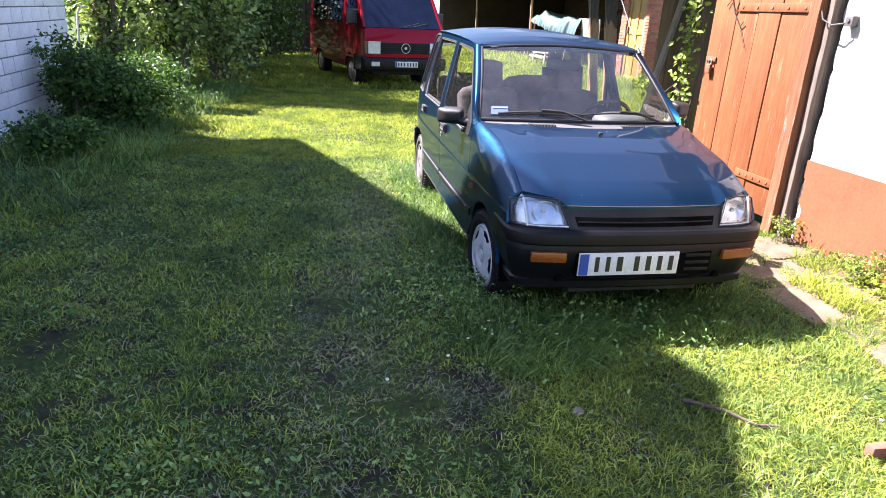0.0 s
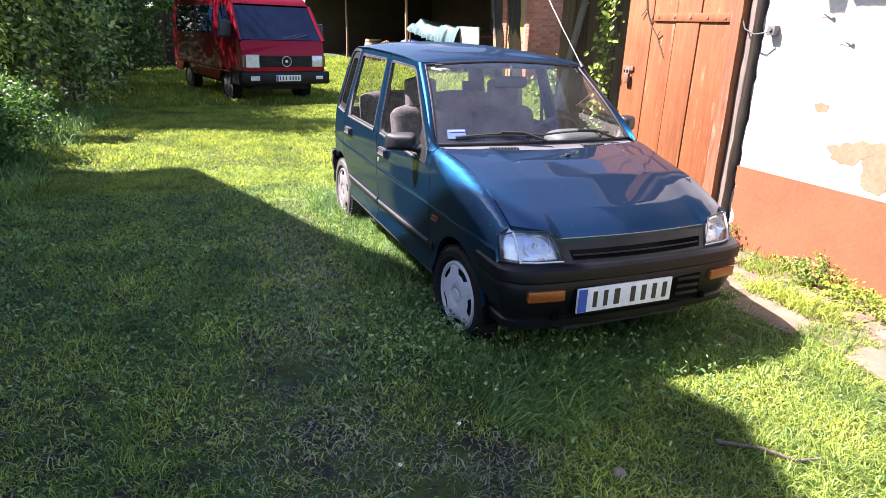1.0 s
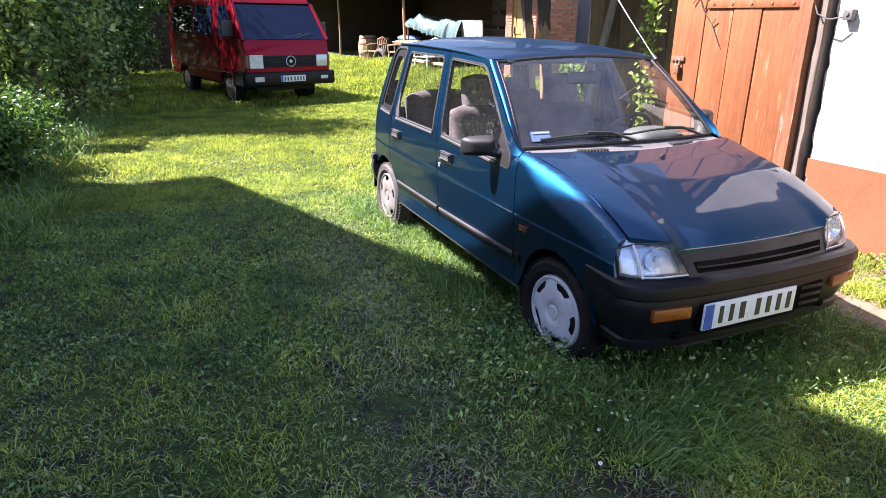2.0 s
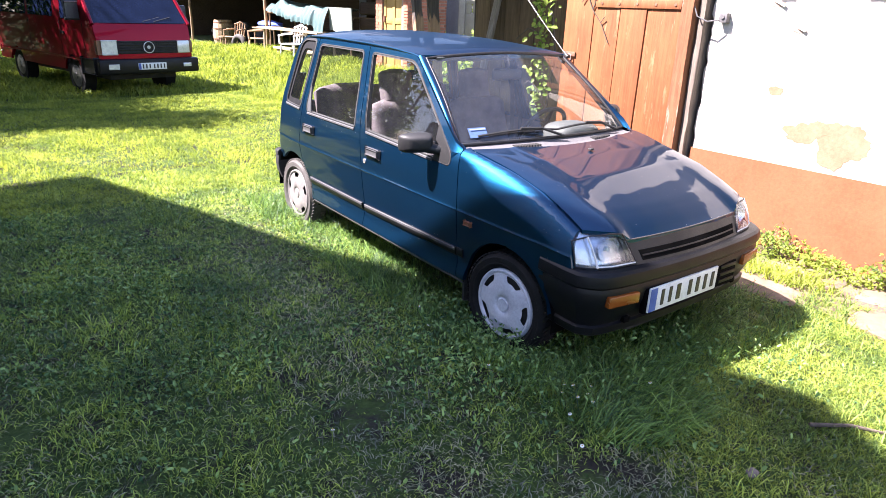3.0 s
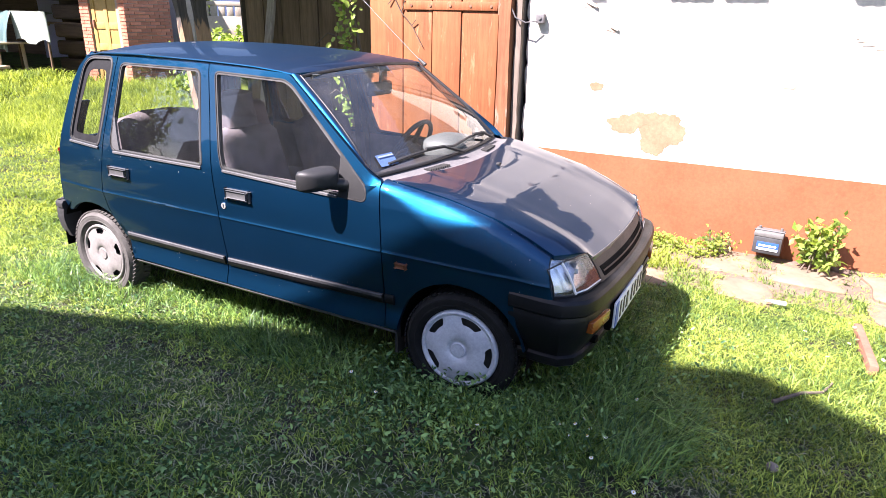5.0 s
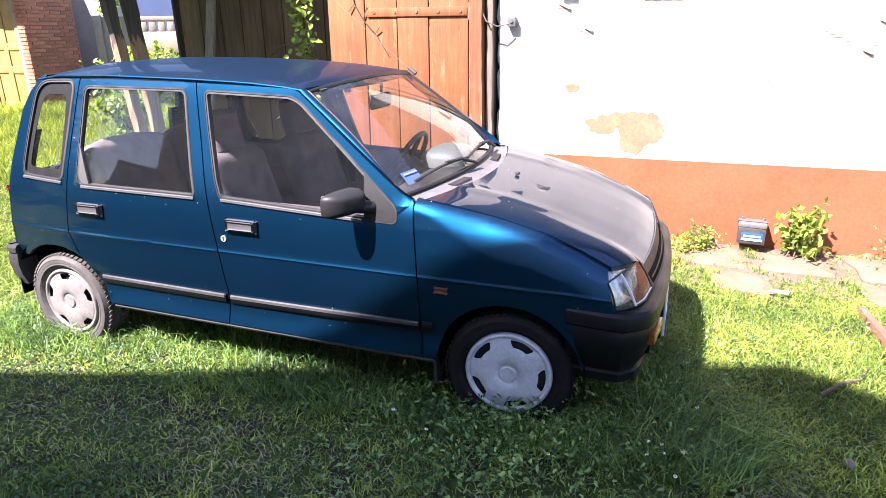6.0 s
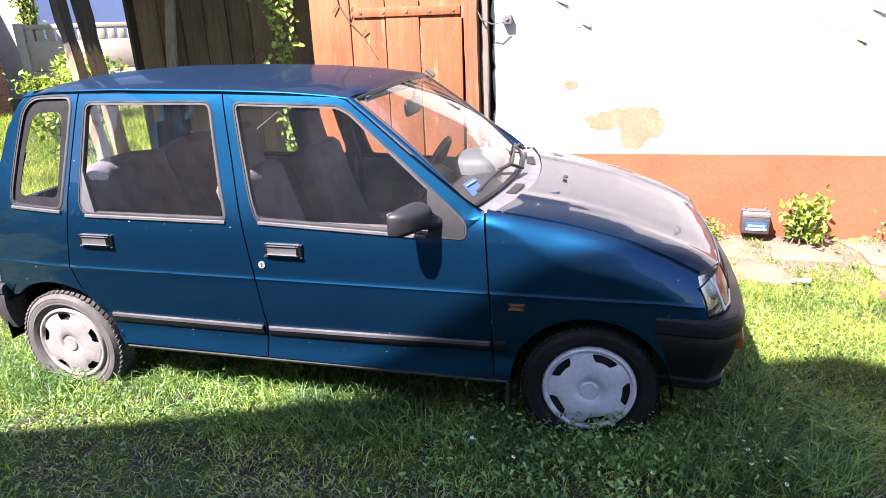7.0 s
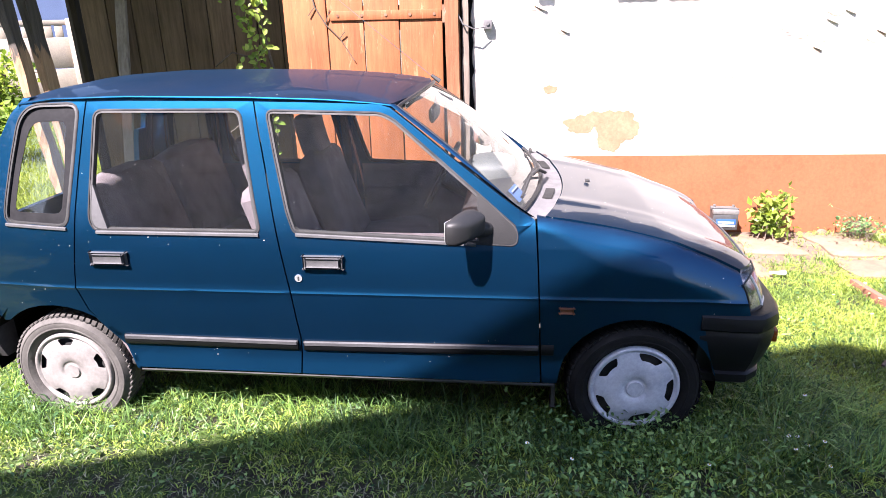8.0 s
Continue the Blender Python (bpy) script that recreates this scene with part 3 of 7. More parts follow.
def build_left_house():
    """Gabled house: white block wall, its roof shades the yard."""
    X, y0, y1, yr, ze, zr = -3.15, 1.13, 9.05, 5.09, 4.506, 6.985
    bm = bmesh.new()
    out = [(y0, 0), (y1, 0), (y1, ze), (yr, zr), (y0, ze)]
    f = [bm.verts.new((X - 0.03, y, z)) for y, z in out]
    b = [bm.verts.new((X - 7.0, y, z)) for y, z in out]
    bm.faces.new(f)
    bm.faces.new(list(reversed(b)))
    for k in range(5):
        bm.faces.new((f[k], b[k], b[(k + 1) % 5], f[(k + 1) % 5]))
    bmesh.ops.recalc_face_normals(bm, faces=bm.faces)
    house = structure("wall_west", bm, M_MORTAR, "gable wall of white blocks with grey joints", "house wall")
    part("corner_pier", box_bm(X - 0.45, X - 0.028, y1, 9.77, 0.0, 2.05), M_MORTAR, house)
    # blocks, each with a joint round it
    h, w = 0.165, 0.29
    rng = random.Random(3)
    rest = bmesh.new()
    near = []
    for r in range(int(zr / h)):
        z0 = r * h
        off = (r % 2) * w * 0.5
        k = -1
        while True:
            ya = y0 + off + k * w
            k += 1
            y2 = 9.76 if z0 < 1.9 else y1
            if ya > y2:
                break
            a, c = max(ya, y0), min(ya + w, y2)
            if c - a < 0.05:
                continue
            zt = ze + (zr - ze) * (1 - abs((a + c) / 2 - yr) / (yr - y0))
            if z0 + h > zt and a < y1:
                continue
            near.append((a, c, z0)) if (a > 6.0 and z0 < 2.2) else box(rest, X - 0.03, X + rng.uniform(-0.003, 0.003), a + 0.006, c - 0.006, z0 + 0.007, z0 + h - 0.007)
    me = {}
    for a, c, z0 in near[:300]:
        key = round(c - a, 2)
        if key not in me:
            bm = bmesh.new()
            box(bm, -0.03, 0.0, 0.006, key - 0.006, 0.007, h - 0.007, 0.004)
            ob = part("block", bm, M_SILICATE, house, smooth=False)
            me[key] = ob.data
        else:
            ob = new("block", me[key])
            ob.parent = house
        ob.location = (X + rng.uniform(-0.004, 0.003), a, z0)
    tagged(part("blocks", rest, M_SILICATE, house, smooth=False), kind="stuff")
    tagged(part("pipe", tube_bm([(-3.08, 9.84, 0.45), (-3.08, 9.90, 0.9), (-3.08, 9.98, 1.22), (-3.06, 10.02, 1.30), (-2.98, 10.08, 1.33)], 0.014, 10), M_PIPE), "thin pale bent pipe at the corner of the block wall", "pipe")
    # roof with overhang
    bm = bmesh.new()
    s = (zr - ze) / (yr - y0)
    for sg, ye in ((1, y1 + 0.40), (-1, y0 - 0.40)):
        zee = zr - abs(ye - yr) * s
        q = [(X + 0.06, yr, zr + 0.16), (X - 7.2, yr, zr + 0.16), (X - 7.2, ye, zee + 0.16), (X + 0.06, ye, zee + 0.16)]
        lo = [(x, y, z - 0.12) for x, y, z in q]
        t = [bm.verts.new(p) for p in q]
        u = [bm.verts.new(p) for p in lo]
        bm.faces.new(t)
        bm.faces.new(list(reversed(u)))
        for k in range(4):
            bm.faces.new((t[k], u[k], u[(k + 1) % 4], t[(k + 1) % 4]))
    bmesh.ops.recalc_face_normals(bm, faces=bm.faces)
    structure("roof_west", bm, M_ROOF, "grey roof of the gabled house", "roof")


build_left_house()


# ---- the parked blue hatchback ----
# Car frame: x across (the passenger side is negative), y back from the front axle, z up.
CAR_AT = pose(1.462, 3.10, 0.0, 0, 0, -1.9)


def fender_top(u):
    return table(u, [(-0.52, 0.585), (-0.46, 0.632), (-0.40, 0.670), (-0.34, 0.702), (-0.25, 0.748), (-0.113, 0.803), (0.1, 0.854), (0.3, 0.895), (0.42, 0.912)])


def fender_in(u):
    """Half width of the bonnet opening: wider at the foot of the windscreen."""
    k = min(1.0, max(0.0, (u - 0.08) / 0.32))
    return 0.610 + 0.030 * k * k * (3 - 2 * k)


def half_width(u, z):
    w = table(z, [(0.12, 0.655), (0.20, 0.682), (0.238, 0.711), (0.330, 0.690), (0.36, 0.694), (0.48, 0.703), (0.58, 0.706), (0.70, 0.704), (0.80, 0.698), (0.86, 0.690), (0.92, 0.678), (1.10, 0.630), (1.30, 0.578), (1.36, 0.556)])
    if u < 0.42:
        zt = fender_top(u)
        b = min(1.0, max(0.0, (u - 0.08) / 0.32))
        b = lerp(0.13, 0.04, b * b * (3 - 2 * b))
        k = min(max(0.0, (z - (zt - b)) / b), 1.0)
        side = table(max(u, -0.6), [(-0.5, 0.655), (-0.36, 0.69), (-0.1, 0.703), (0.1, 0.706)])
        w = min(w, side) - (min(w, side) - fender_in(u)) * (1 - math.sqrt(max(0.0, 1 - k * k))) ** 0.85
    if u > 2.2:
        w -= 0.11 * max(0.0, u - 2.2) ** 1.6
    w += 0.0035 * math.exp(-((z - 0.600) / 0.006) ** 2)
    return w


def side_sheet(outline, holes=(), sgn=-1, step=0.05, proud=0.0, thick=0.022, gap=0.003, zcuts=()):
    """A body panel: outline in (u, z), bent onto the car's side, with a folded rim."""
    bm = bmesh.new()
    fill(bm, [inset_poly(outline, gap)] + [list(h) for h in holes], lambda u, z: Vector((0, u, z)))
    us = [p[0] for p in outline]
    zs = [p[1] for p in outline]
    cut_grid(bm, 1, frange(min(us), max(us), step))
    cut_grid(bm, 2, frange(min(zs), max(zs), step) + [c for c in (0.588, 0.594, 0.600, 0.606, 0.612, *zcuts) if min(zs) < c < max(zs)])
    for v in bm.verts:
        v.co.x = sgn * (half_width(v.co.y, v.co.z) + proud)
    shell(bm, thick, lambda co: Vector((-sgn, 0, 0)))
    bmesh.ops.recalc_face_normals(bm, faces=bm.faces)
    mid = max(bm.faces, key=lambda f: f.calc_area() * abs(f.normal.x))
    if mid.normal.x * sgn < 0:
        bmesh.ops.reverse_faces(bm, faces=bm.faces)
    return bm


def side_pane(outline, sgn, depth=0.012):
    bm = bmesh.new()
    fill(bm, [outline], lambda u, z: Vector((0, u, z)))
    us = [p[0] for p in outline]
    zs = [p[1] for p in outline]
    cut_grid(bm, 1, frange(min(us), max(us), 0.12))
    cut_grid(bm, 2, frange(min(zs), max(zs), 0.10))
    for v in bm.verts:
        v.co.x = sgn * (half_width(v.co.y, v.co.z) - depth)
    bmesh.ops.recalc_face_normals(bm, faces=bm.faces)
    return bm


def side_ring(outline, width, sgn, proud=0.003, depth=0.02):
    """A trim that runs round an opening."""
    bm = bmesh.new()
    n = len(outline)
    inner = inset_poly(outline, width)
    rows = []
    for (a, b, dz) in ((outline, 0, -depth), (outline, 0, proud * 0.4), (inset_poly(outline, width * 0.3), 0, proud), (inset_poly(outline, width * 0.8), 0, proud), (inner, 0, -depth)):
        rows.append([bm.verts.new(Vector((sgn * (half_width(u, z) + dz), u, z))) for u, z in a])
    for q, s in zip(rows, rows[1:]):
        for i in range(n):
            bm.faces.new((q[i], q[(i + 1) % n], s[(i + 1) % n], s[i]))
    bmesh.ops.recalc_face_normals(bm, faces=bm.faces)
    return bm


def strip_along(pts, sgn, h, proud, inset=0.0):
    """A raised strip along the side, with rounded section, from (u, z) points."""
    bm = bmesh.new()
    prof = [(-0.5, -0.004), (-0.5, 0.5), (-0.32, 0.95), (0.32, 0.95), (0.5, 0.5), (0.5, -0.004)]
    rows = []
    for u, z in pts:
        rows.append([bm.verts.new(Vector((sgn * (half_width(u, z + a * h) + max(b, -0.004) * proud - inset), u, z + a * h))) for a, b in prof])
    for q, s in zip(rows, rows[1:]):
        for i in range(len(prof) - 1):
            bm.faces.new((q[i], q[i + 1], s[i + 1], s[i]))
    for q in (rows[0], rows[-1]):
        bm.faces.new(q)
    bmesh.ops.recalc_face_normals(bm, faces=bm.faces)
    return bm


ARCH_F = [(0.295 * math.cos(a), 0.235 + 0.285 * math.sin(a)) for a in [math.pi * k / 16 for k in range(17)]]

FENDER = ([(0.398, 0.912), (0.3, 0.895), (0.2, 0.8755), (0.1, 0.856), (0.0, 0.834), (-0.113, 0.803), (-0.18, 0.777), (-0.25, 0.748), (-0.30, 0.7225), (-0.343, 0.700), (-0.350, 0.66), (-0.384, 0.535), (-0.235, 0.528), (-0.262, 0.40)]
          + [(-0.29, 0.29)] + list(reversed(ARCH_F))[1:-1] + [(0.300, 0.234), (0.364, 0.234), (0.372, 0.42), (0.380, 0.60), (0.388, 0.75)])
FDOOR = [(0.364, 0.234), (0.372, 0.42), (0.380, 0.60), (0.388, 0.75), (0.399, 0.90), (0.52, 0.985), (0.70, 1.118), (0.86, 1.243), (0.945, 1.306), (1.0, 1.322), (1.2, 1.332), (1.474, 1.337), (1.455, 1.22), (1.43, 1.08), (1.392, 0.84), (1.356, 0.60), (1.336, 0.40), (1.343, 0.238)]
FWIN = [(0.472, 0.815), (0.474, 0.868), (0.560, 0.945), (0.760, 1.112), (0.935, 1.258), (0.985, 1.280), (1.418, 1.292), (1.388, 1.13), (1.345, 0.93), (1.318, 0.848)]
RDOOR = [(1.343, 0.238), (1.336, 0.40), (1.356, 0.60), (1.392, 0.84), (1.43, 1.08), (1.455, 1.22), (1.474, 1.337), (1.80, 1.346), (2.155, 1.341), (2.178, 1.20), (2.197, 1.08), (2.233, 0.82), (2.262, 0.66), (2.27, 0.60), (2.235, 0.50), (2.17, 0.415), (2.105, 0.34), (2.080, 0.28), (2.062, 0.240)]
RWIN = [(1.462, 0.845), (1.485, 0.97), (1.512, 1.15), (1.532, 1.296), (2.118, 1.298), (2.128, 1.20), (2.150, 0.98), (2.158, 0.885), (2.135, 0.848)]
QUARTER = ([(2.155, 1.341), (2.178, 1.20), (2.197, 1.08), (2.233, 0.82), (2.262, 0.66), (2.27, 0.60), (2.235, 0.50), (2.17, 0.415), (2.105, 0.34), (2.080, 0.28), (2.062, 0.240), (2.053, 0.237)]
           + [(2.395 - 0.342 * math.cos(math.pi * k / 16), 0.215 + 0.295 * math.sin(math.pi * k / 16)) for k in range(0, 13)]
           + [(2.665, 0.42), (2.712, 0.47), (2.698, 0.63), (2.664, 0.80), (2.615, 1.0), (2.558, 1.18), (2.50, 1.27), (2.44, 1.325), (2.30, 1.337)])
QWIN = [(2.262, 0.858), (2.232, 1.05), (2.190, 1.325), (2.395, 1.320), (2.452, 1.27), (2.498, 1.10), (2.530, 0.95), (2.540, 0.868)]
QCLEAR = smooth_poly([(2.285, 0.905), (2.268, 1.05), (2.248, 1.262), (2.385, 1.258), (2.418, 1.225), (2.462, 1.09), (2.490, 0.96), (2.497, 0.908)], 0.035)

FWIN, RWIN, QWIN = smooth_poly(FWIN, 0.022), smooth_poly(RWIN, 0.030), smooth_poly(QWIN, 0.045)


def build_tico():
    car = empty("hatchback_car", CAR_AT)
    tagged(car, "dusty dark blue metallic five-door hatchback car parked on the grass", "car")
    for sgn in (-1, 1):
        part("front_fender", side_sheet(FENDER, (), sgn, step=0.02, zcuts=frange(0.66, 0.91, 0.008)), M_PAINT, car)
        fd = part("front_door", side_sheet(FDOOR, [FWIN], sgn), M_PAINT, car)
        rd = part("rear_door", side_sheet(RDOOR, [RWIN], sgn), M_PAINT, car)
        qp = part("rear_quarter_panel", side_sheet(QUARTER, [QWIN], sgn), M_PAINT, car)
        for owner, win, nm in ((fd, FWIN, "front_window_pane"), (rd, RWIN, "rear_window_pane"), (qp, QWIN, "quarter_window_pane")):
            rim = inset_poly(win, -0.010)
            part("window_trim", side_ring(rim, 0.008, sgn), M_WINDOWTRIM, owner, "sun-bleached grey window trim")
            part("window_seal", side_ring(inset_poly(win, -0.0025), 0.010, sgn, 0.001), M_RUBBER, owner, "black rubber window seal")
            (ua, za), (ub, zb) = {"front_window_pane": ((0.62, 0.812), (1.315, 0.839)), "rear_window_pane": ((1.464, 0.836), (2.135, 0.839)), "quarter_window_pane": ((2.264, 0.849), (2.538, 0.859))}[nm]
            part("window_sill_trim", strip_along([(lerp(ua, ub, i / 8), lerp(za, zb, i / 8)) for i in range(9)], sgn, 0.014, 0.008), M_SILLTRIM, owner, "bleached grey sill strip")
            pane = part(nm, side_pane(win, sgn), M_GLASS, owner, "dusty car window glass")
            pane.visible_shadow = False
        part("window_border", side_sheet(inset_poly(QWIN, 0.001), [QCLEAR], sgn, proud=-0.009, thick=0.002, gap=0.001), M_BORDER, qp, "wide black printed border of the quarter window")
        part("window_corner", side_sheet([(2.152, 1.06), (2.150, 0.850), (2.085, 0.850)], (), sgn, proud=0.001, thick=0.012, gap=0.001), M_SILLTRIM, rd, "bleached grey corner piece of the rear window")
        # rubbing strips and the seam along the sill
        part("side_moulding", strip_along([(lerp(0.376, 1.325, i / 12), 0.375 - 0.012 * i / 12) for i in range(13)], sgn, 0.046, 0.012), M_BUMPER, fd, "dull black rubbing strip")
        part("side_moulding", strip_along([(lerp(1.350, 2.10, i / 10), 0.365 + 0.004 * i / 10) for i in range(11)], sgn, 0.046, 0.012), M_BUMPER, rd, "dull black rubbing strip")
        part("sill", strip_along([(lerp(0.31, 2.05, i / 14), 0.221) for i in range(15)], sgn, 0.022, 0.008, 0.004), M_SILLTRIM, car, "dusty grey sill edge")
        # Upper half of each strip has a paler tone than the lower.
        part("moulding_edge", strip_along([(lerp(0.380, 1.320, i / 12), 0.387 - 0.012 * i / 12) for i in range(13)], sgn, 0.021, 0.0145), M_MOULDEDGE, fd, "paler upper edge of the rubbing strip")
        part("moulding_edge", strip_along([(lerp(1.354, 2.095, i / 10), 0.377 + 0.004 * i / 10) for i in range(11)], sgn, 0.021, 0.0145), M_MOULDEDGE, rd, "paler upper edge of the rubbing strip")
        part("side_moulding", strip_along([(lerp(0.318, 0.366, i / 3), 0.378) for i in range(4)], sgn, 0.046, 0.012), M_BUMPER, car, "short dull black rubbing strip behind the wheel")
        # handles
        for owner, u0, u1 in ((fd, 1.135, 1.29), (rd, 2.02, 2.172)):
            zc = 0.733
            bm = bmesh.new()
            xw = half_width((u0 + u1) / 2, zc)
            box(bm, sgn * (xw - 0.012), sgn * (xw + 0.010), u0, u1, zc - 0.026, zc + 0.026, 0.006)
            h = part("door_handle", bm, M_SILLTRIM, owner, "bleached grey flap door handle")
            bm = bmesh.new()
            box(bm, sgn * (xw + 0.006), sgn * (xw + 0.019), u0 + 0.012, u1 - 0.012, zc - 0.016, zc + 0.02, 0.006)
            part("flap", bm, M_SILLTRIM, h, "bleached grey handle flap")
            part("handle_gap", box_bm(sgn * (xw + 0.004), sgn * (xw + 0.012), u0 + 0.010, u1 - 0.010, zc - 0.023, zc - 0.016, 0.001), M_DARK, h)
        bm = bmesh.new()
        xw = half_width(1.319, 0.665)
        tube(bm, [(sgn * (xw - 0.005), 1.317, 0.664), (sgn * (xw + 0.004), 1.317, 0.664)], 0.015, 16)
        lock = part("door_lock", bm, M_CHROME, fd, "small round metal key lock")
        bm = bmesh.new()
        box(bm, sgn * (xw + 0.003), sgn * (xw + 0.0055), 1.314, 1.320, 0.656, 0.672)
        part("keyhole", bm, M_DARK, lock)
        # mirror on its black triangle
        tri = [(0.470, 0.812), (0.470, 0.885), (0.62, 1.012), (0.612, 0.812)]
        part("mirror_sail", side_sheet(tri, (), sgn, proud=0.002, gap=0.002), M_TRIM, fd, "dark grey plastic mirror triangle")
        mir = bmesh.new()
        mz = 0.900 if sgn < 0 else 0.968

        def mshape(s, t, sg=sgn):
            a = 2 * math.pi * s
            ph = math.pi * t
            cx, sx = math.cos(a), math.sin(a)
            f = lambda k: math.copysign(abs(k) ** 0.34, k)
            r = math.sin(ph) ** 0.36
            lx, lz, ly = 0.078 * f(cx) * r, 0.052 * f(sx) * r, -0.046 * math.copysign(abs(math.cos(ph)) ** 0.5, math.cos(ph))
            taper = 1 - 0.30 * max(0.0, -ly / 0.046)
            return Vector((sg * (0.776 + lx * taper), 0.652 + ly + 0.42 * lx, mz + lz * taper * (1 - 1.6 * max(0, lx)) - 0.05 * lx))
        grid(mir, mshape, 28, 14)
        bmesh.ops.remove_doubles(mir, verts=mir.verts, dist=0.0005)
        mo = part("door_mirror", mir, M_TRIM, car, "matt black plastic door mirror", auto=60)
        arm = bmesh.new()
        tube(arm, [(sgn * 0.655, 0.57, 0.868), (sgn * 0.69, 0.585, mz - 0.030), (sgn * 0.75, 0.63, mz - 0.015)], 0.028, 12)
        part("mirror_arm", arm, M_TRIM, mo)
        mg = bmesh.new()
        box(mg, -0.056, 0.056, -0.0015, 0.0015, -0.036, 0.036, 0.001, pose(sgn * 0.776, 0.701, mz, 0, 0, sgn * 22.8))
        part("mirror_glass", mg, M_CHROME, mo)
        # small side indicator
        xw = half_width(0.275, 0.556)
        bm = bmesh.new()
        box(bm, sgn * (xw - 0.004), sgn * (xw + 0.012), 0.25, 0.30, 0.546, 0.566, 0.006)
        part("side_indicator", bm, M_ORANGEDIM, car, "small amber side indicator")
        # A-pillar strip between door frame and windscreen
        bm = bmesh.new()

        def pillar(s, t, sg=sgn):
            u0, z0 = lerp(0.40, 0.945, t), lerp(0.905, 1.312, t)
            a = Vector((sg * (half_width(max(u0, 0.42), z0) - 0.030 * max(0.0, 1 - t / 0.12)), u0, z0))
            b = Vector(ws_point(-1 if sg < 0 else 1, t)) + Vector((0, 0, 0.004))
            p = a.lerp(b, s)
            return p + Vector((sg * 0.4, -0.35, 0.6)) * ((0.012 if sg < 0 else 0.003) * math.sin(math.pi * s) ** 0.8 * min(1.0, 0.15 + 3 * t))
        grid(bm, pillar, 6, 14)
        bmesh.ops.recalc_face_normals(bm, faces=bm.faces)
        part("windscreen_pillar", bm, M_PAINT, car)
        # wheel housings
        for uc, ur in ((0.0, 0.30), (2.395, 0.352)):
            bm = bmesh.new()
            def liner(s, t, sg=sgn, uc=uc, ur=ur):
                a = math.pi * (-0.05 + 1.1 * s)
                return Vector((sg * lerp(0.675, 0.36, t), uc + ur * math.cos(a), 0.235 + ur * 0.95 * math.sin(a)))
            grid(bm, liner, 18, 3)
            bmesh.ops.contextual_create(bm, geom=[e for e in bm.edges if e.is_boundary and all(abs(abs(v.co.x) - 0.36) < 1e-4 for v in e.verts)])
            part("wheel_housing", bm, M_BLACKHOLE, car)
        fl = bmesh.new()
        box(fl, sgn * 0.60, sgn * 0.685, 0.305, 0.320, 0.115, 0.26, 0.004)
        part("mud_flap", fl, M_RUBBER, car)
    # roof
    def roof_z(u, s):
        ze = table(u, [(0.88, 1.285), (0.95, 1.318), (1.2, 1.338), (1.49, 1.348), (2.0, 1.356), (2.30, 1.349), (2.48, 1.325)])
        zc = table(u, [(0.88, 1.318), (0.95, 1.350), (1.1, 1.374), (1.35, 1.394), (1.7, 1.404), (2.1, 1.404), (2.35, 1.390), (2.50, 1.360)])
        return ze + (zc - ze) * (1 - abs(s) ** 2.4)

    def roof(s, t):
        k = 2 * s - 1
        u0 = 0.945 - 0.065 * (1 - k * k)
        u = lerp(u0, 2.47 + 0.05 * (1 - k * k), t)
        w = table(u, [(0.93, 0.560), (1.2, 0.565), (2.2, 0.562), (2.48, 0.535)])
        return Vector((k * w, u, roof_z(u, k)))
    bm = bmesh.new()
    grid(bm, roof, 28, 40)
    shell(bm, 0.02, lambda co: Vector((0, 0, -1)))
    bmesh.ops.recalc_face_normals(bm, faces=bm.faces)
    rf = part("roof", bm, M_ROOFPAINT, car)
    for sgn in (-1, 1):
        bm = bmesh.new()
        tube(bm, [(sgn * (table(u, [(0.93, 0.560), (1.2, 0.565), (2.2, 0.562), (2.48, 0.535)]) + 0.006), u, roof_z(u, 1) - 0.004) for u in frange(0.94, 2.46, 0.08)], 0.0055, 8)
        part("drip_rail", bm, M_PAINT, rf, "painted rain gutter")
    # headlining seen from below
    bm = bmesh.new()
    grid(bm, lambda s, t: roof(s, t) * 1.0 + Vector((0, 0.0, -0.03)), 10, 12)
    part("headlining", bm, M_SEAT, car)
    # bonnet
    def bonnet(s, t):
        k = 2 * s - 1
        ur = 0.362 - 0.10 * (1 - k * k)
        uf = table(abs(k), [(0, -0.470), (0.35, -0.465), (0.66, -0.448), (0.71, -0.440), (0.77, -0.424), (0.90, -0.388), (1.0, -0.348)])
        u = lerp(ur, uf, t)
        w = fender_in(lerp(0.395, -0.335, t)) - 0.002
        un = table(abs(k), [(0, -0.504), (0.66, -0.504), (0.76, -0.455), (0.90, -0.442), (1.0, -0.440)])
        un = lerp(ur, un, t)
        z_edge = fender_top(lerp(0.395, -0.335, t))
        zc = table(un, [(-0.50, 0.655), (-0.46, 0.690), (-0.42, 0.716), (-0.36, 0.745), (-0.113, 0.829), (0.1, 0.876), (0.3, 0.906), (0.40, 0.913)])
        z = zc + (z_edge - zc) * abs(k) ** lerp(3.0, 9.0, t)
        z += 0.006 * math.exp(-((abs(k) - 0.62) / 0.06) ** 2) * (1 - t)
        return Vector((k * w, u, z))
    bm = bmesh.new()
    grid(bm, bonnet, 44, 44)
    shell(bm, 0.018, lambda co: Vector((0, 0, -1)))
    bmesh.ops.recalc_face_normals(bm, faces=bm.faces)
    hd = part("bonnet", bm, M_BONNET, car, "dusty blue bonnet, dull with age")
    # washer jet on the bonnet
    bm = bmesh.new()
    box(bm, -0.012, 0.012, 0.135, 0.155, 0.886, 0.898, 0.003)
    part("washer_jet", bm, M_RUBBER, hd)
    # cowl below the windscreen
    bm = bmesh.new()

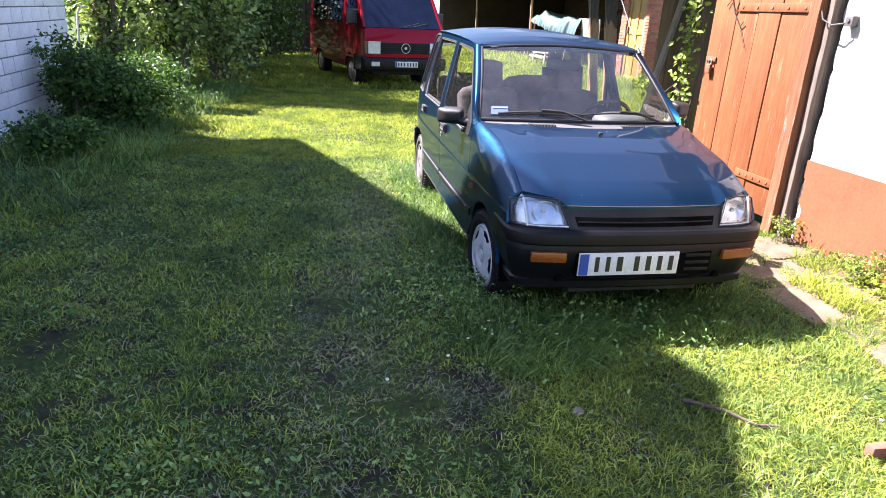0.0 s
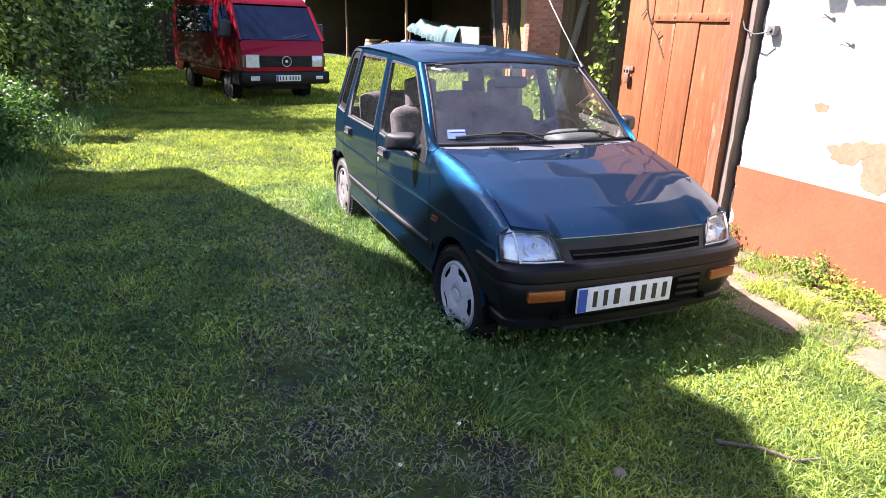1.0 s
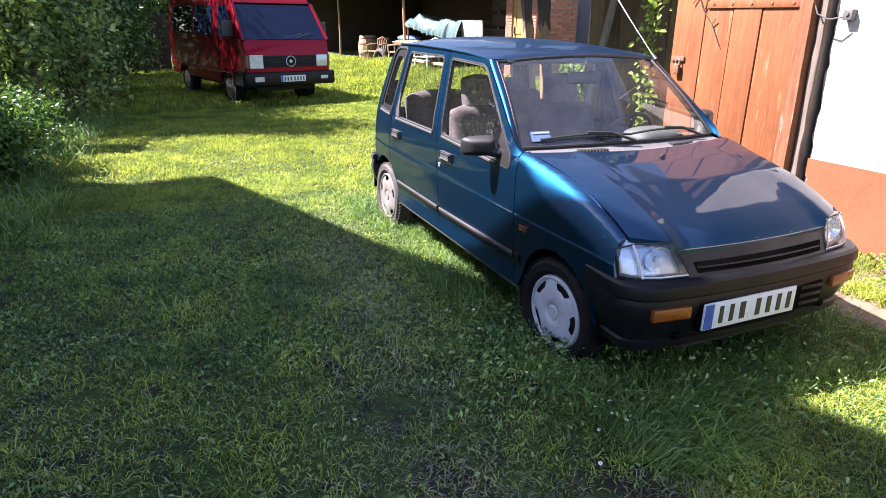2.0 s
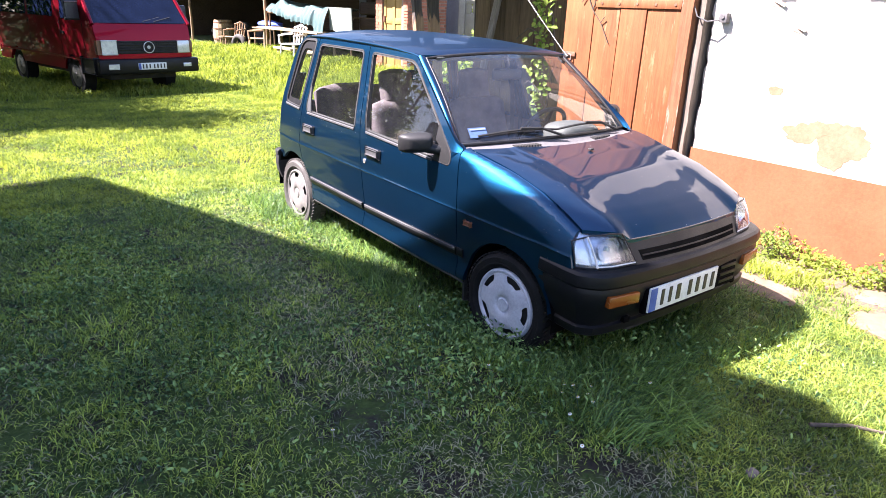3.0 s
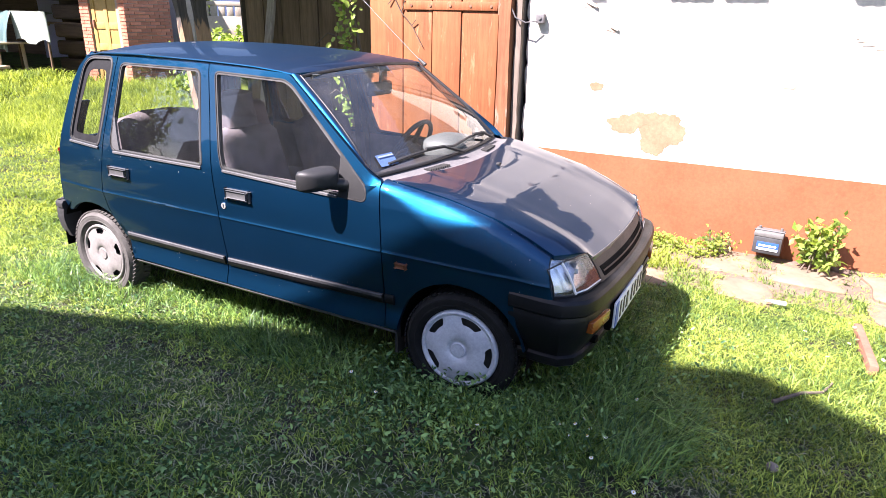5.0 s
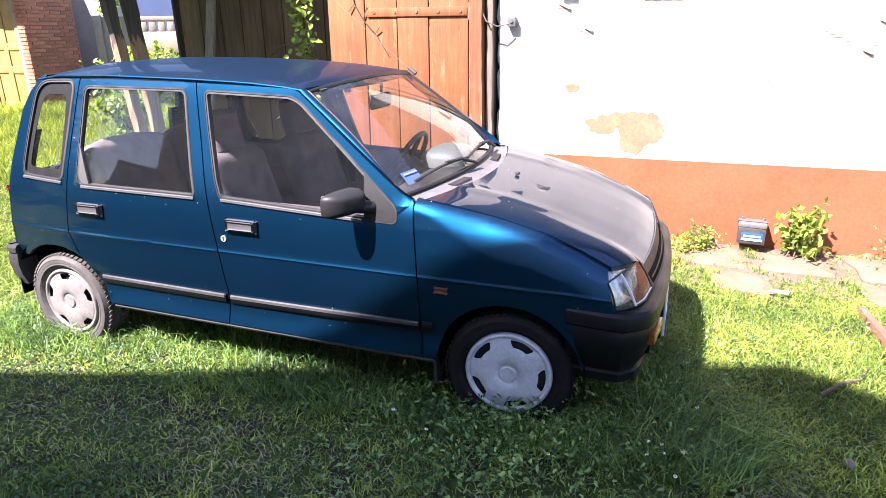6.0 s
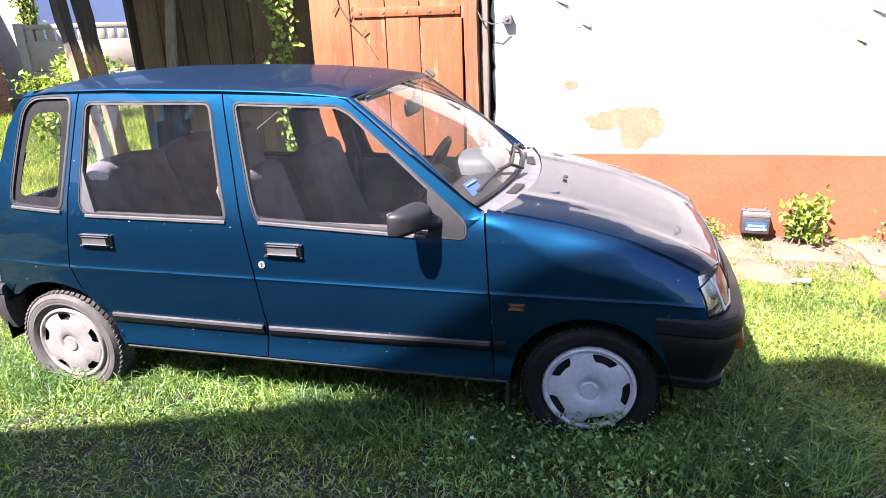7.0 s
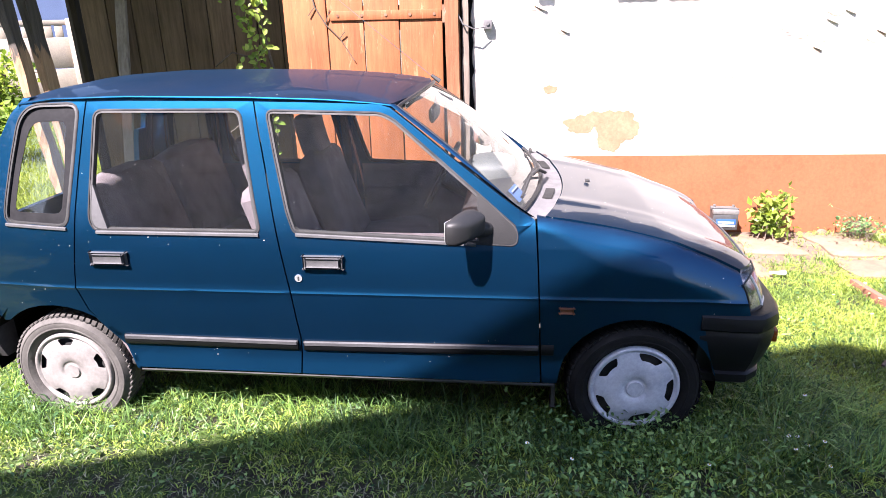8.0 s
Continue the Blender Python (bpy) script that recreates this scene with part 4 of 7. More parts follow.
    def cowl(s, t):
        k = 2 * s - 1
        a = bonnet(s, 0) + Vector((0, 0.004, -0.006))
        b = Vector(ws_point(k, 0.0)) + Vector((0, 0.0, -0.008))
        a.x = b.x = k * 0.634
        return a.lerp(b, t) + Vector((0, 0, -0.008 * math.sin(math.pi * t)))
    grid(bm, cowl, 30, 4)
    cw = part("cowl_panel", bm, M_COWL, car, "pale grey grille panel below the windscreen")
    for c in (-0.36, 0.22):
        for i in range(9):
            bm = bmesh.new()
            k = (c + i * 0.018) / 0.634
            p = cowl((k + 1) / 2, 0.30)
            q = cowl((k + 1) / 2, 0.70)
            box(bm, p.x - 0.005, p.x + 0.005, p.y, q.y, max(p.z, q.z) - 0.004, max(p.z, q.z) + 0.005)
            part("vent_slot", bm, M_DARK, cw)
    # windscreen
    bm = bmesh.new()
    grid(bm, lambda s, t: Vector(ws_point(2 * s - 1, t)), 24, 12)
    bmesh.ops.recalc_face_normals(bm, faces=bm.faces)
    ws = part("windscreen", bm, M_WINDSCREEN, car, "dusty raked windscreen")
    ws.visible_shadow = False
    edge = [Vector(ws_point(-1, t / 10)) for t in range(11)] + [Vector(ws_point(-1 + k / 10, 1)) for k in range(1, 20)] + [Vector(ws_point(1, 1 - t / 10)) for t in range(11)] + [Vector(ws_point(1 - k / 10, 0)) for k in range(1, 20)]
    bm = bmesh.new()
    tube(bm, edge + edge[:1], 0.009, 8, cap=False)
    part("windscreen_seal", bm, M_TRIM, ws, "grey-black rubber seal")
    # inspection stickers inside the glass
    bm = bmesh.new()
    q = [ws_point(-0.90, 0.06), ws_point(-0.74, 0.06), ws_point(-0.74, 0.17), ws_point(-0.90, 0.17)]
    f = bm.faces.new([bm.verts.new(Vector(p) + Vector((0, -0.006, 0.004))) for p in q])
    st = part("windscreen_sticker", bm, M_PALEBLUE, ws, "pale blue and white registration sticker", smooth=False)
    bm = bmesh.new()
    q = [ws_point(-0.89, 0.142), ws_point(-0.75, 0.142), ws_point(-0.75, 0.155), ws_point(-0.89, 0.155)]
    bm.faces.new([bm.verts.new(Vector(p) + Vector((0, -0.010, 0.0065))) for p in q])
    part("white_band", bm, M_STICKERPALE, st, smooth=False)
    # wipers
    for x0, x1 in ((-0.50, -0.02), (-0.02, 0.45)):
        w = bmesh.new()
        def on(k, t, h):
            return Vector(ws_point(k, t)) + Vector((0, -0.4, 0.9)) * h
        tube(w, [on(lerp(x0, x1, i / 8) / 0.6, 0.062 + 0.030 * math.sin(math.pi * i / 8), 0.012) for i in range(9)], 0.0065, 6)
        wp = part("wiper", w, M_RUBBER, car, "black windscreen wiper")
        w = bmesh.new()
        tube(w, [on(x1 / 0.6 + 0.03, -0.03, 0.02), on(lerp(x0, x1, 0.75) / 0.6, 0.055, 0.035), on(lerp(x0, x1, 0.5) / 0.6, 0.088, 0.026)], 0.0075, 6)
        part("wiper_arm", w, M_RUBBER, wp)
    # front end: headlights, grille panel, bumper, plate
    for sgn in (-1, 1):
        def lamp(s, t, sg=sgn, off=0.0):
            v = lerp(lerp(0.400, 0.452, t), 0.668, s)
            ub = table(s, [(0, -0.488), (0.5, -0.470), (0.72, -0.446), (0.9, -0.408), (1, -0.376)])
            ut = table(s, [(0, -0.430), (0.5, -0.404), (0.72, -0.382), (1, -0.345)])
            zt = table(s, [(0, 0.688), (0.3, 0.694), (0.7, 0.690), (1, 0.664)])
            return Vector((sg * v, lerp(ub, ut, t) - 0.005 * math.sin(math.pi * t) + off, lerp(0.560, zt, t)))
        bm = bmesh.new()
        grid(bm, lambda s, t: lamp(s, t, off=0.045), 14, 8)
        bmesh.ops.recalc_face_normals(bm, faces=bm.faces)
        hl = part("headlight", bm, M_LAMPBACK, car, "clear headlight with ribbed lens and corner lamp")
        bm = bmesh.new()
        grid(bm, lamp, 18, 10)
        shell(bm, 0.045, lambda co: Vector((0, 1, 0)))
        bmesh.ops.recalc_face_normals(bm, faces=bm.faces)
        part("headlight_lens", bm, M_LENS, hl).visible_shadow = False
        bm = bmesh.new()
        tube(bm, [lamp(0.0, t / 8) for t in range(9)] + [lamp(s / 12, 1.0) for s in range(1, 13)] + [lamp(1.0, 1 - t / 8) for t in range(1, 9)] + [lamp(1 - s / 12, 0.0) for s in range(1, 13)], 0.0035, 6, cap=False)
        part("headlight_surround", bm, M_TRIM, hl)
        bm = bmesh.new()
        tube(bm, [lamp(0.745, t / 8, off=0.001) for t in range(9)], 0.0055, 6)
        tube(bm, [lamp(0.745 * i / 10, 0.045, off=0.001) for i in range(11)], 0.0034, 6)
        part("lamp_divider", bm, M_WHITE, hl, "pale strip between headlight and corner lamp")
        bm = bmesh.new()
        c = lamp(0.37, 0.48, off=0.030)
        grid(bm, lambda s, t: c + Vector((0.066 * t * math.cos(2 * math.pi * s), 0.045 * (1 - t * t), 0.054 * t * math.sin(2 * math.pi * s))), 24, 6)
        bmesh.ops.remove_doubles(bm, verts=bm.verts, dist=0.0005)
        part("reflector_bowl", bm, M_CHROME, hl)
        part("bulb", tube_bm([c + Vector((0, 0.035, 0)), c + Vector((0, 0.004, 0))], 0.010, 12), M_LAMPW, hl)
        # fluted lens bars
        for i in range(7):
            w = 0.09 + 0.088 * i
            part("lens_flute", tube_bm([lamp(w, 0.08 + 0.84 * t / 6, off=0.007) for t in range(7)], 0.0022, 5), M_LENS, hl).visible_shadow = False
    bm = bmesh.new()

    def nose(s, t):
        k = 2 * s - 1
        return Vector((k * lerp(0.402, 0.440, t), -0.496 - 0.030 * (1 - k * k) + 0.060 * t, lerp(0.545, 0.656, t)))
    grid(bm, nose, 16, 4)
    shell(bm, 0.03, lambda co: Vector((0, 1, 0)))
    bmesh.ops.recalc_face_normals(bm, faces=bm.faces)
    gr = part("grille_panel", bm, M_TRIM, car, "dark plastic grille panel")
    bm = bmesh.new()
    grid(bm, lambda s, t: nose(lerp(0.06, 0.94, s), lerp(0.22, 0.60, t)) + Vector((0, -0.003, 0)), 16, 3)
    shell(bm, 0.004, lambda co: Vector((0, 1, 0)))
    bmesh.ops.recalc_face_normals(bm, faces=bm.faces)
    part("grille_trim", tube_bm([nose(i / 16, 1.0) + Vector((0, -0.003, 0.003)) for i in range(17)], 0.0032, 6), M_SILLTRIM, gr, "bleached grey edge of the grille panel")
    part("grille_slot", bm, M_BLACKHOLE, gr)
    bm = bmesh.new()
    grid(bm, lambda s, t: nose(lerp(0.07, 0.93, s), lerp(0.38, 0.43, t)) + Vector((0, -0.005, 0)), 16, 1)
    shell(bm, 0.006, lambda co: Vector((0, 1, 0)))
    bmesh.ops.recalc_face_normals(bm, faces=bm.faces)
    part("grille_bar", bm, M_BUMPER, gr)

    def bumper(prof, path, name, label, mat):
        bm = bmesh.new()
        rows = []
        pts = [Vector((x, y, 0)) for x, y in path]
        for i, p in enumerate(pts):
            d = (pts[min(i + 1, len(pts) - 1)] - pts[max(i - 1, 0)]).normalized()
            nrm = Vector((d.y, -d.x, 0))
            rows.append([bm.verts.new(p + nrm * o + Vector((0, 0, z))) for o, z in prof])
        for q, s in zip(rows, rows[1:]):
            for i in range(len(prof) - 1):
                bm.faces.new((q[i], q[i + 1], s[i + 1], s[i]))
        bm.faces.new(rows[0])
        bm.faces.new(rows[-1])
        bmesh.ops.recalc_face_normals(bm, faces=bm.faces)
        return part(name, bm, mat, car, label, auto=30)

    def bend(sy, y0, y1, yc, wx):
        """Half plan of a bumper, mirrored."""
        half = [(wx, y0), (wx, lerp(y0, y1, 0.5)), (wx - 0.008, lerp(y0, y1, 0.8)), (wx - 0.035, lerp(y0, y1, 0.95)), (wx - 0.075, y1 + (yc - y1) * 0.35), (wx - 0.15, y1 + (yc - y1) * 0.62), (0.40, y1 + (yc - y1) * 0.82), (0.2, lerp(y1, yc, 0.95)), (0.0, yc)]
        return [(-x, y) for x, y in half] + [(x, y) for x, y in reversed(half[:-1])]
    FB = [(-0.09, 0.548), (-0.03, 0.556), (-0.006, 0.552), (0.006, 0.540), (0.010, 0.520), (0.010, 0.492), (0.004, 0.484), (-0.004, 0.480), (-0.002, 0.470), (0.002, 0.455), (-0.006, 0.40), (-0.024, 0.345), (-0.042, 0.305), (-0.048, 0.292), (-0.036, 0.284), (-0.040, 0.250), (-0.056, 0.238), (-0.12, 0.235)]
    fb = bumper(FB, bend(-1, -0.225, -0.462, -0.545, 0.696), "front_bumper", "faded black plastic front bumper", M_BUMPER)
    for sgn in (-1, 1):
        bm = bmesh.new()
        m = pose(sgn * 0.505, -0.521, 0.425, 0, 0, sgn * 8.0)
        box(bm, -0.088, 0.088, -0.012, 0.02, -0.026, 0.026, 0.006, m)
        part("front_indicator", bm, M_ORANGE, fb, "amber indicator lamp")
        bm = bmesh.new()
        m = pose(sgn * 0.43, -0.492, 0.302, 0, 0, sgn * 6.0)
        box(bm, -0.016, 0.016, -0.012, 0.02, -0.014, 0.014, 0.002, m)
        part("tow_hole", bm, M_BLACKHOLE, fb)
    bm = bmesh.new()
    box(bm, -0.37, 0.36, -0.541, -0.51, 0.322, 0.448, 0.01)
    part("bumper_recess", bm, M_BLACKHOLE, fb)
    for z in (0.355, 0.392, 0.43):
        bm = bmesh.new()
        box(bm, 0.21, 0.345, -0.547, -0.52, z - 0.010, z + 0.008, 0.003)
        part("air_slat", bm, M_BUMPER, fb)
    # number plate with unreadable bars
    pl = part("number_plate", box_bm(-0.360, 0.170, -0.554, -0.544, 0.334, 0.452, 0.003), M_WHITE, car, "white number plate with a blue band")
    part("blue_band", box_bm(-0.356, -0.310, -0.5565, -0.553, 0.338, 0.448), M_BLUE, pl)
    xs = -0.287
    for wdt, gap_after in ((0.044, 0.014), (0.044, 0.014), (0.052, 0.040), (0.048, 0.014), (0.048, 0.014), (0.046, 0.014), (0.046, 0)):
        part("bar", box_bm(xs + 0.011, xs + wdt - 0.011, -0.5565, -0.553, 0.355, 0.432), M_BLACK, pl)
        xs += wdt + gap_after
    # tail: hatch, rear window, lamps, bumper
    def tail(s, t):
        k = 2 * s - 1
        z = lerp(0.47, 1.345, t)
        u = table(z, [(0.40, 2.745), (0.63, 2.722), (0.80, 2.692), (1.0, 2.638), (1.18, 2.575), (1.28, 2.52), (1.345, 2.46)]) + 0.03 * (1 - k * k)
        return Vector((k * (half_width(2.62, z) - 0.02), u, z))
    bm = bmesh.new()
    g = grid(bm, tail, 20, 28)
    dead = [f for f in bm.faces if 0.86 < f.calc_center_median().z < 1.29 and abs(f.calc_center_median().x) < 0.50]
    bmesh.ops.delete(bm, geom=dead, context="FACES")
    shell(bm, 0.03, lambda co: Vector((0, -1, 0)))
    bmesh.ops.recalc_face_normals(bm, faces=bm.faces)
    ht = part("hatch", bm, M_PAINT, car)
    bm = bmesh.new()
    grid(bm, lambda s, t: tail(0.07 + 0.86 * s, 0.43 + 0.52 * t) + Vector((0, -0.012, 0)), 10, 8)
    part("rear_screen", bm, M_GLASS, ht, "dusty rear window glass").visible_shadow = False
    for sgn in (-1, 1):
        part("tail_lamp", box_bm(sgn * 0.52, sgn * 0.618, 2.63, 2.728, 0.56, 0.77, 0.02), M_RED, car, "red tail lamp")
    RB = [(-0.10, 0.475), (0.0, 0.470), (0.012, 0.455), (0.013, 0.430), (0.004, 0.424), (0.010, 0.415), (0.014, 0.36), (0.004, 0.30), (-0.02, 0.24), (-0.10, 0.235)]
    # Paler plastic than the front bumper: the sun on it is in the colour.
    bumper(list(reversed(RB)), [(x, y) for x, y in bend(1, 2.708, 2.80, 2.84, 0.678)][::-1], "rear_bumper", "grey plastic rear bumper, toned paler for the sun", M_WINDOWTRIM)
    # floor pan and inner panels
    part("floor_pan", box_bm(-0.655, 0.655, 0.30, 2.60, 0.215, 0.245, 0.01), M_DARK, car)
    part("firewall", box_bm(-0.62, 0.62, 0.30, 0.34, 0.20, 0.86, 0.01), M_DARK, car)
    part("engine_bay", box_bm(-0.36, 0.36, -0.46, 0.30, 0.20, 0.60, 0.02), M_DARK, car)
    part("boot_floor", box_bm(-0.45, 0.45, 2.05, 2.64, 0.44, 0.47, 0.01), M_DARK, car)
    for sgn in (-1, 1):
        for u0, u1 in ((0.42, 1.36), (1.40, 2.20)):
            bm = bmesh.new()
            grid(bm, lambda s, t: Vector((sgn * (half_width(1.0, lerp(0.22, 0.835, t)) - 0.055), lerp(u0, u1, s), lerp(0.22, 0.835, t))), 6, 8)
            part("door_card", bm, M_SEAT, car, "grey fabric door lining")
    # dashboard, binnacle, wheel, mirror
    bm = bmesh.new()

    def dash(s, t):
        k = 2 * s - 1
        prof = [(0.36, 0.86), (0.44, 0.875), (0.56, 0.872), (0.66, 0.855), (0.71, 0.82), (0.72, 0.72), (0.70, 0.55)]
        x = t * (len(prof) - 1)
        i = min(int(x), len(prof) - 2)
        a, b = prof[i], prof[i + 1]
        return Vector((k * 0.60, lerp(a[0], b[0], x - i), lerp(a[1], b[1], x - i) - 0.01))
    grid(bm, dash, 16, 18)
    ds = part("dashboard", bm, M_DARKPLASTIC, car, "dark dashboard")
    bm = bmesh.new()

    def hump(s, t):
        a = 2 * math.pi * s
        r = math.sin(math.pi * 0.5 * t)
        f = lambda k: math.copysign(abs(k) ** 0.6, k)
        return Vector((0.33 + 0.17 * f(math.cos(a)) * r, 0.60 + 0.13 * f(math.sin(a)) * r, 0.850 + 0.10 * math.cos(math.pi * 0.5 * t) ** 0.45))
    grid(bm, hump, 28, 8)
    bmesh.ops.remove_doubles(bm, verts=bm.verts, dist=0.0005)
    part("instrument_hood", bm, M_DASH, ds, "pale grey instrument hood")
    sw = empty("steering_wheel")
    sw.parent = car
    cen, tilt = Vector((0.34, 0.86, 0.835)), 62
    bm = bmesh.new()
    rim = [cen + (pose(0, 0, 0, -tilt, 0, 0).to_3x3() @ Vector((0.185 * math.cos(2 * math.pi * k / 28), 0.185 * math.sin(2 * math.pi * k / 28), 0))) for k in range(29)]
    tube(bm, rim, 0.014, 8, cap=False)
    part("wheel_rim", bm, M_DARKPLASTIC, sw)
    for a in (0.15, math.pi - 0.15, 1.5 * math.pi):
        bm = bmesh.new()
        tube(bm, [cen, cen + (pose(0, 0, 0, -tilt, 0, 0).to_3x3() @ Vector((0.18 * math.cos(a), 0.18 * math.sin(a), 0)))], 0.018, 8, r2=0.012)
        part("spoke", bm, M_DARKPLASTIC, sw)
    bm = bmesh.new()
    tube(bm, [cen + Vector((0, 0.02, 0.01)), cen + Vector((0, -0.16, -0.09))], 0.05, 14)
    part("hub", bm, M_DARKPLASTIC, sw)
    bm = bmesh.new()
    box(bm, -0.115, 0.115, 0.835, 0.865, 1.175, 1.245, 0.02)
    rv = part("rear_view_mirror", bm, M_DARKPLASTIC, car, "black interior mirror")
    bm = bmesh.new()
    tube(bm, [(0, 0.85, 1.21), (0, 0.84, 1.29), (0, 0.88, 1.325)], 0.008, 6)
    part("mirror_stem", bm, M_DARKPLASTIC, rv)
    for sgn in (-1, 1):
        bm = bmesh.new()
        box(bm, sgn * 0.08, sgn * 0.48, 0.90, 1.06, 1.292, 1.306, 0.006, None)
        part("sun_visor", bm, M_DASH, car)

    # seats
    def cushion(bm, cx, w, pts, thick, n=10):
        """Padded slab along a side profile (u, z)."""
        def f(s, t):
            a = 2 * math.pi * s
            x = t * (len(pts) - 1)
            i = min(int(x), len(pts) - 2)
            p = Vector((0, lerp(pts[i][0], pts[i + 1][0], x - i), lerp(pts[i][1], pts[i + 1][1], x - i)))
            d = Vector((0, pts[i + 1][0] - pts[i][0], pts[i + 1][1] - pts[i][1])).normalized()
            nr = Vector((0, -d.z, d.y))
            e = min(1.0, (math.sin(math.pi * min(max(t, 0.0), 1.0)) * 3.2)) ** 0.5
            g = lambda k: math.copysign(abs(k) ** 0.45, k)
            return Vector((cx, 0, 0)) + p + Vector((1, 0, 0)) * (w * 0.5 * g(math.cos(a)) * (0.35 + 0.65 * e)) + nr * (thick * 0.5 * g(math.sin(a)) * e)
        grid(bm, f, 28, 16)
        bmesh.ops.remove_doubles(bm, verts=bm.verts, dist=0.0006)
        bmesh.ops.recalc_face_normals(bm, faces=bm.faces)
        return bm
    for cx, back in ((-0.315, 0.11), (0.315, 0.07)):
        seat = empty("front_seat")
        seat.parent = car
        seat.location.y = back
        seat["label"] = "grey fabric front seat with headrest"
        part("cushion", cushion(bmesh.new(), cx, 0.47, [(0.82, 0.47), (0.95, 0.50), (1.15, 0.47), (1.32, 0.44)], 0.15), M_SEAT, seat)
        part("backrest", cushion(bmesh.new(), cx, 0.46, [(1.26, 0.44), (1.33, 0.62), (1.40, 0.82), (1.455, 1.00)], 0.14), M_SEAT, seat)
        part("headrest", cushion(bmesh.new(), cx, 0.22, [(1.440, 0.95), (1.462, 1.03), (1.478, 1.10), (1.488, 1.18)], 0.11), M_SEAT, seat)
        for dx in (-0.05, 0.05):
            bm = bmesh.new()
            tube(bm, [(cx + dx, 1.45, 0.95), (cx + dx, 1.465, 1.04)], 0.006, 6)
            part("headrest_rod", bm, M_CHROME, seat)
    rs = empty("rear_seat")
    rs.parent = car
    rs["label"] = "grey fabric rear bench seat"
    part("cushion", cushion(bmesh.new(), 0, 1.12, [(1.72, 0.46), (1.88, 0.50), (2.05, 0.48), (2.16, 0.46)], 0.17), M_SEAT, rs)
    for cx in (-0.29, 0.29):
        part("backrest", cushion(bmesh.new(), cx, 0.57, [(2.10, 0.48), (2.16, 0.68), (2.225, 0.88), (2.265, 1.02)], 0.14), M_SEAT, rs)
    # seat belts hanging at the pillars
    for sgn in (-1, 1):
        bm = bmesh.new()
        q = [(sgn * 0.585, 1.44, 1.18), (sgn * 0.60, 1.43, 0.9), (sgn * 0.61, 1.42, 0.55)]
        for a, b in zip(q, q[1:]):
            vs = [bm.verts.new(Vector(a) + Vector((0, d, 0))) for d in (-0.022, 0.022)] + [bm.verts.new(Vector(b) + Vector((0, d, 0))) for d in (0.022, -0.022)]
            bm.faces.new(vs)
        part("seat_belt", bm, M_DARKPLASTIC, car, smooth=False)
    # aerial at the far windscreen pillar
    bm = bmesh.new()
    tube(bm, [(0.548, 0.915, 1.318), (0.56, 1.20, 1.545), (0.575, 1.50, 1.79)], 0.0018, 6, r2=0.0010)
    ae = part("aerial", bm, M_STEEL, car, "thin raked metal aerial")
    bm = bmesh.new()
    tube(bm, [(0.546, 0.885, 1.300), (0.549, 0.930, 1.332)], 0.013, 10, r2=0.008)
    part("aerial_base", bm, M_RUBBER, ae)

    # the nose stretches forward a little past the axle
    def stretch(ob):
        if ob.type == "MESH":
            for v in ob.data.vertices:
                k = min(1.0, max(0.0, (-0.2 - v.co.y) / 0.22))
                k = k * k * (3 - 2 * k)
                v.co.y -= 0.030 * k
                v.co.z -= 0.010 * k
            for c in ob.children:
                stretch(c)
    for ob in list(car.children):
        stretch(ob)

    # wheels
    def wheel(at, sgn, cover, rubber, slot):
        w = empty("wheel", None)
        w.parent = car
        w.matrix_local = at
        bm = bmesh.new()
        prof = [(0.182, 0.045), (0.195, 0.062), (0.203, 0.066), (0.205, 0.068), (0.209, 0.068), (0.211, 0.0665), (0.225, 0.069), (0.232, 0.068), (0.234, 0.0695), (0.238, 0.0685), (0.240, 0.065), (0.252, 0.055), (0.259, 0.038), (0.2615, 0.0), (0.259, -0.038), (0.245, -0.06), (0.20, -0.065), (0.175, -0.05)]
        n = 64
        rows = [[bm.verts.new(Vector((sgn * d, r * math.cos(2 * math.pi * k / n), r * math.sin(2 * math.pi * k / n)))) for r, d in prof] for k in range(n)]
        for k in range(n):
            for i in range(len(prof) - 1):
                bm.faces.new((rows[k][i], rows[k][i + 1], rows[(k + 1) % n][i + 1], rows[(k + 1) % n][i]))
        bmesh.ops.recalc_face_normals(bm, faces=bm.faces)
        ty = part("tyre", bm, rubber, w, "dusty narrow tyre")
        bm = bmesh.new()
        for k in range(60):
            a = 2 * math.pi * k / 60
            for dx, tw in ((-0.036, 0.5), (0.036, -0.5)):
                m = Matrix.Rotation(a, 4, "X") @ pose(dx, 0, 0.2605, 0, 0, tw * 40)
                box(bm, -0.022, 0.022, -0.0085, 0.0085, -0.003, 0.0035, 0.0, m)
        tagged(part("tread", bm, rubber, ty, smooth=False), kind="stuff")
        # hubcap with five rounded slots
        bm = bmesh.new()
        radii = [0.016, 0.031, 0.033, 0.037, 0.046, 0.049, 0.070, 0.095, 0.110, 0.122, 0.1245, 0.127, 0.132, 0.139, 0.146, 0.151, 0.1535, 0.156, 0.160, 0.166, 0.172, 0.177, 0.181]
        cols = 10

        def cap(sector, c, r):
            q = max(0.0, min(1.0, (r - 0.1245) / 0.029))
            hw = slot * (lerp(0.20, 0.285, q) - 0.035 * abs(2 * q - 1) ** 5)
            s = c / cols
            ph = -hw + 2 * hw * 2 * s if s <= 0.5 else hw + (1 - 2 * hw) * (2 * s - 1)
            a = 2 * math.pi * (sector + ph) / 5 - 1.2
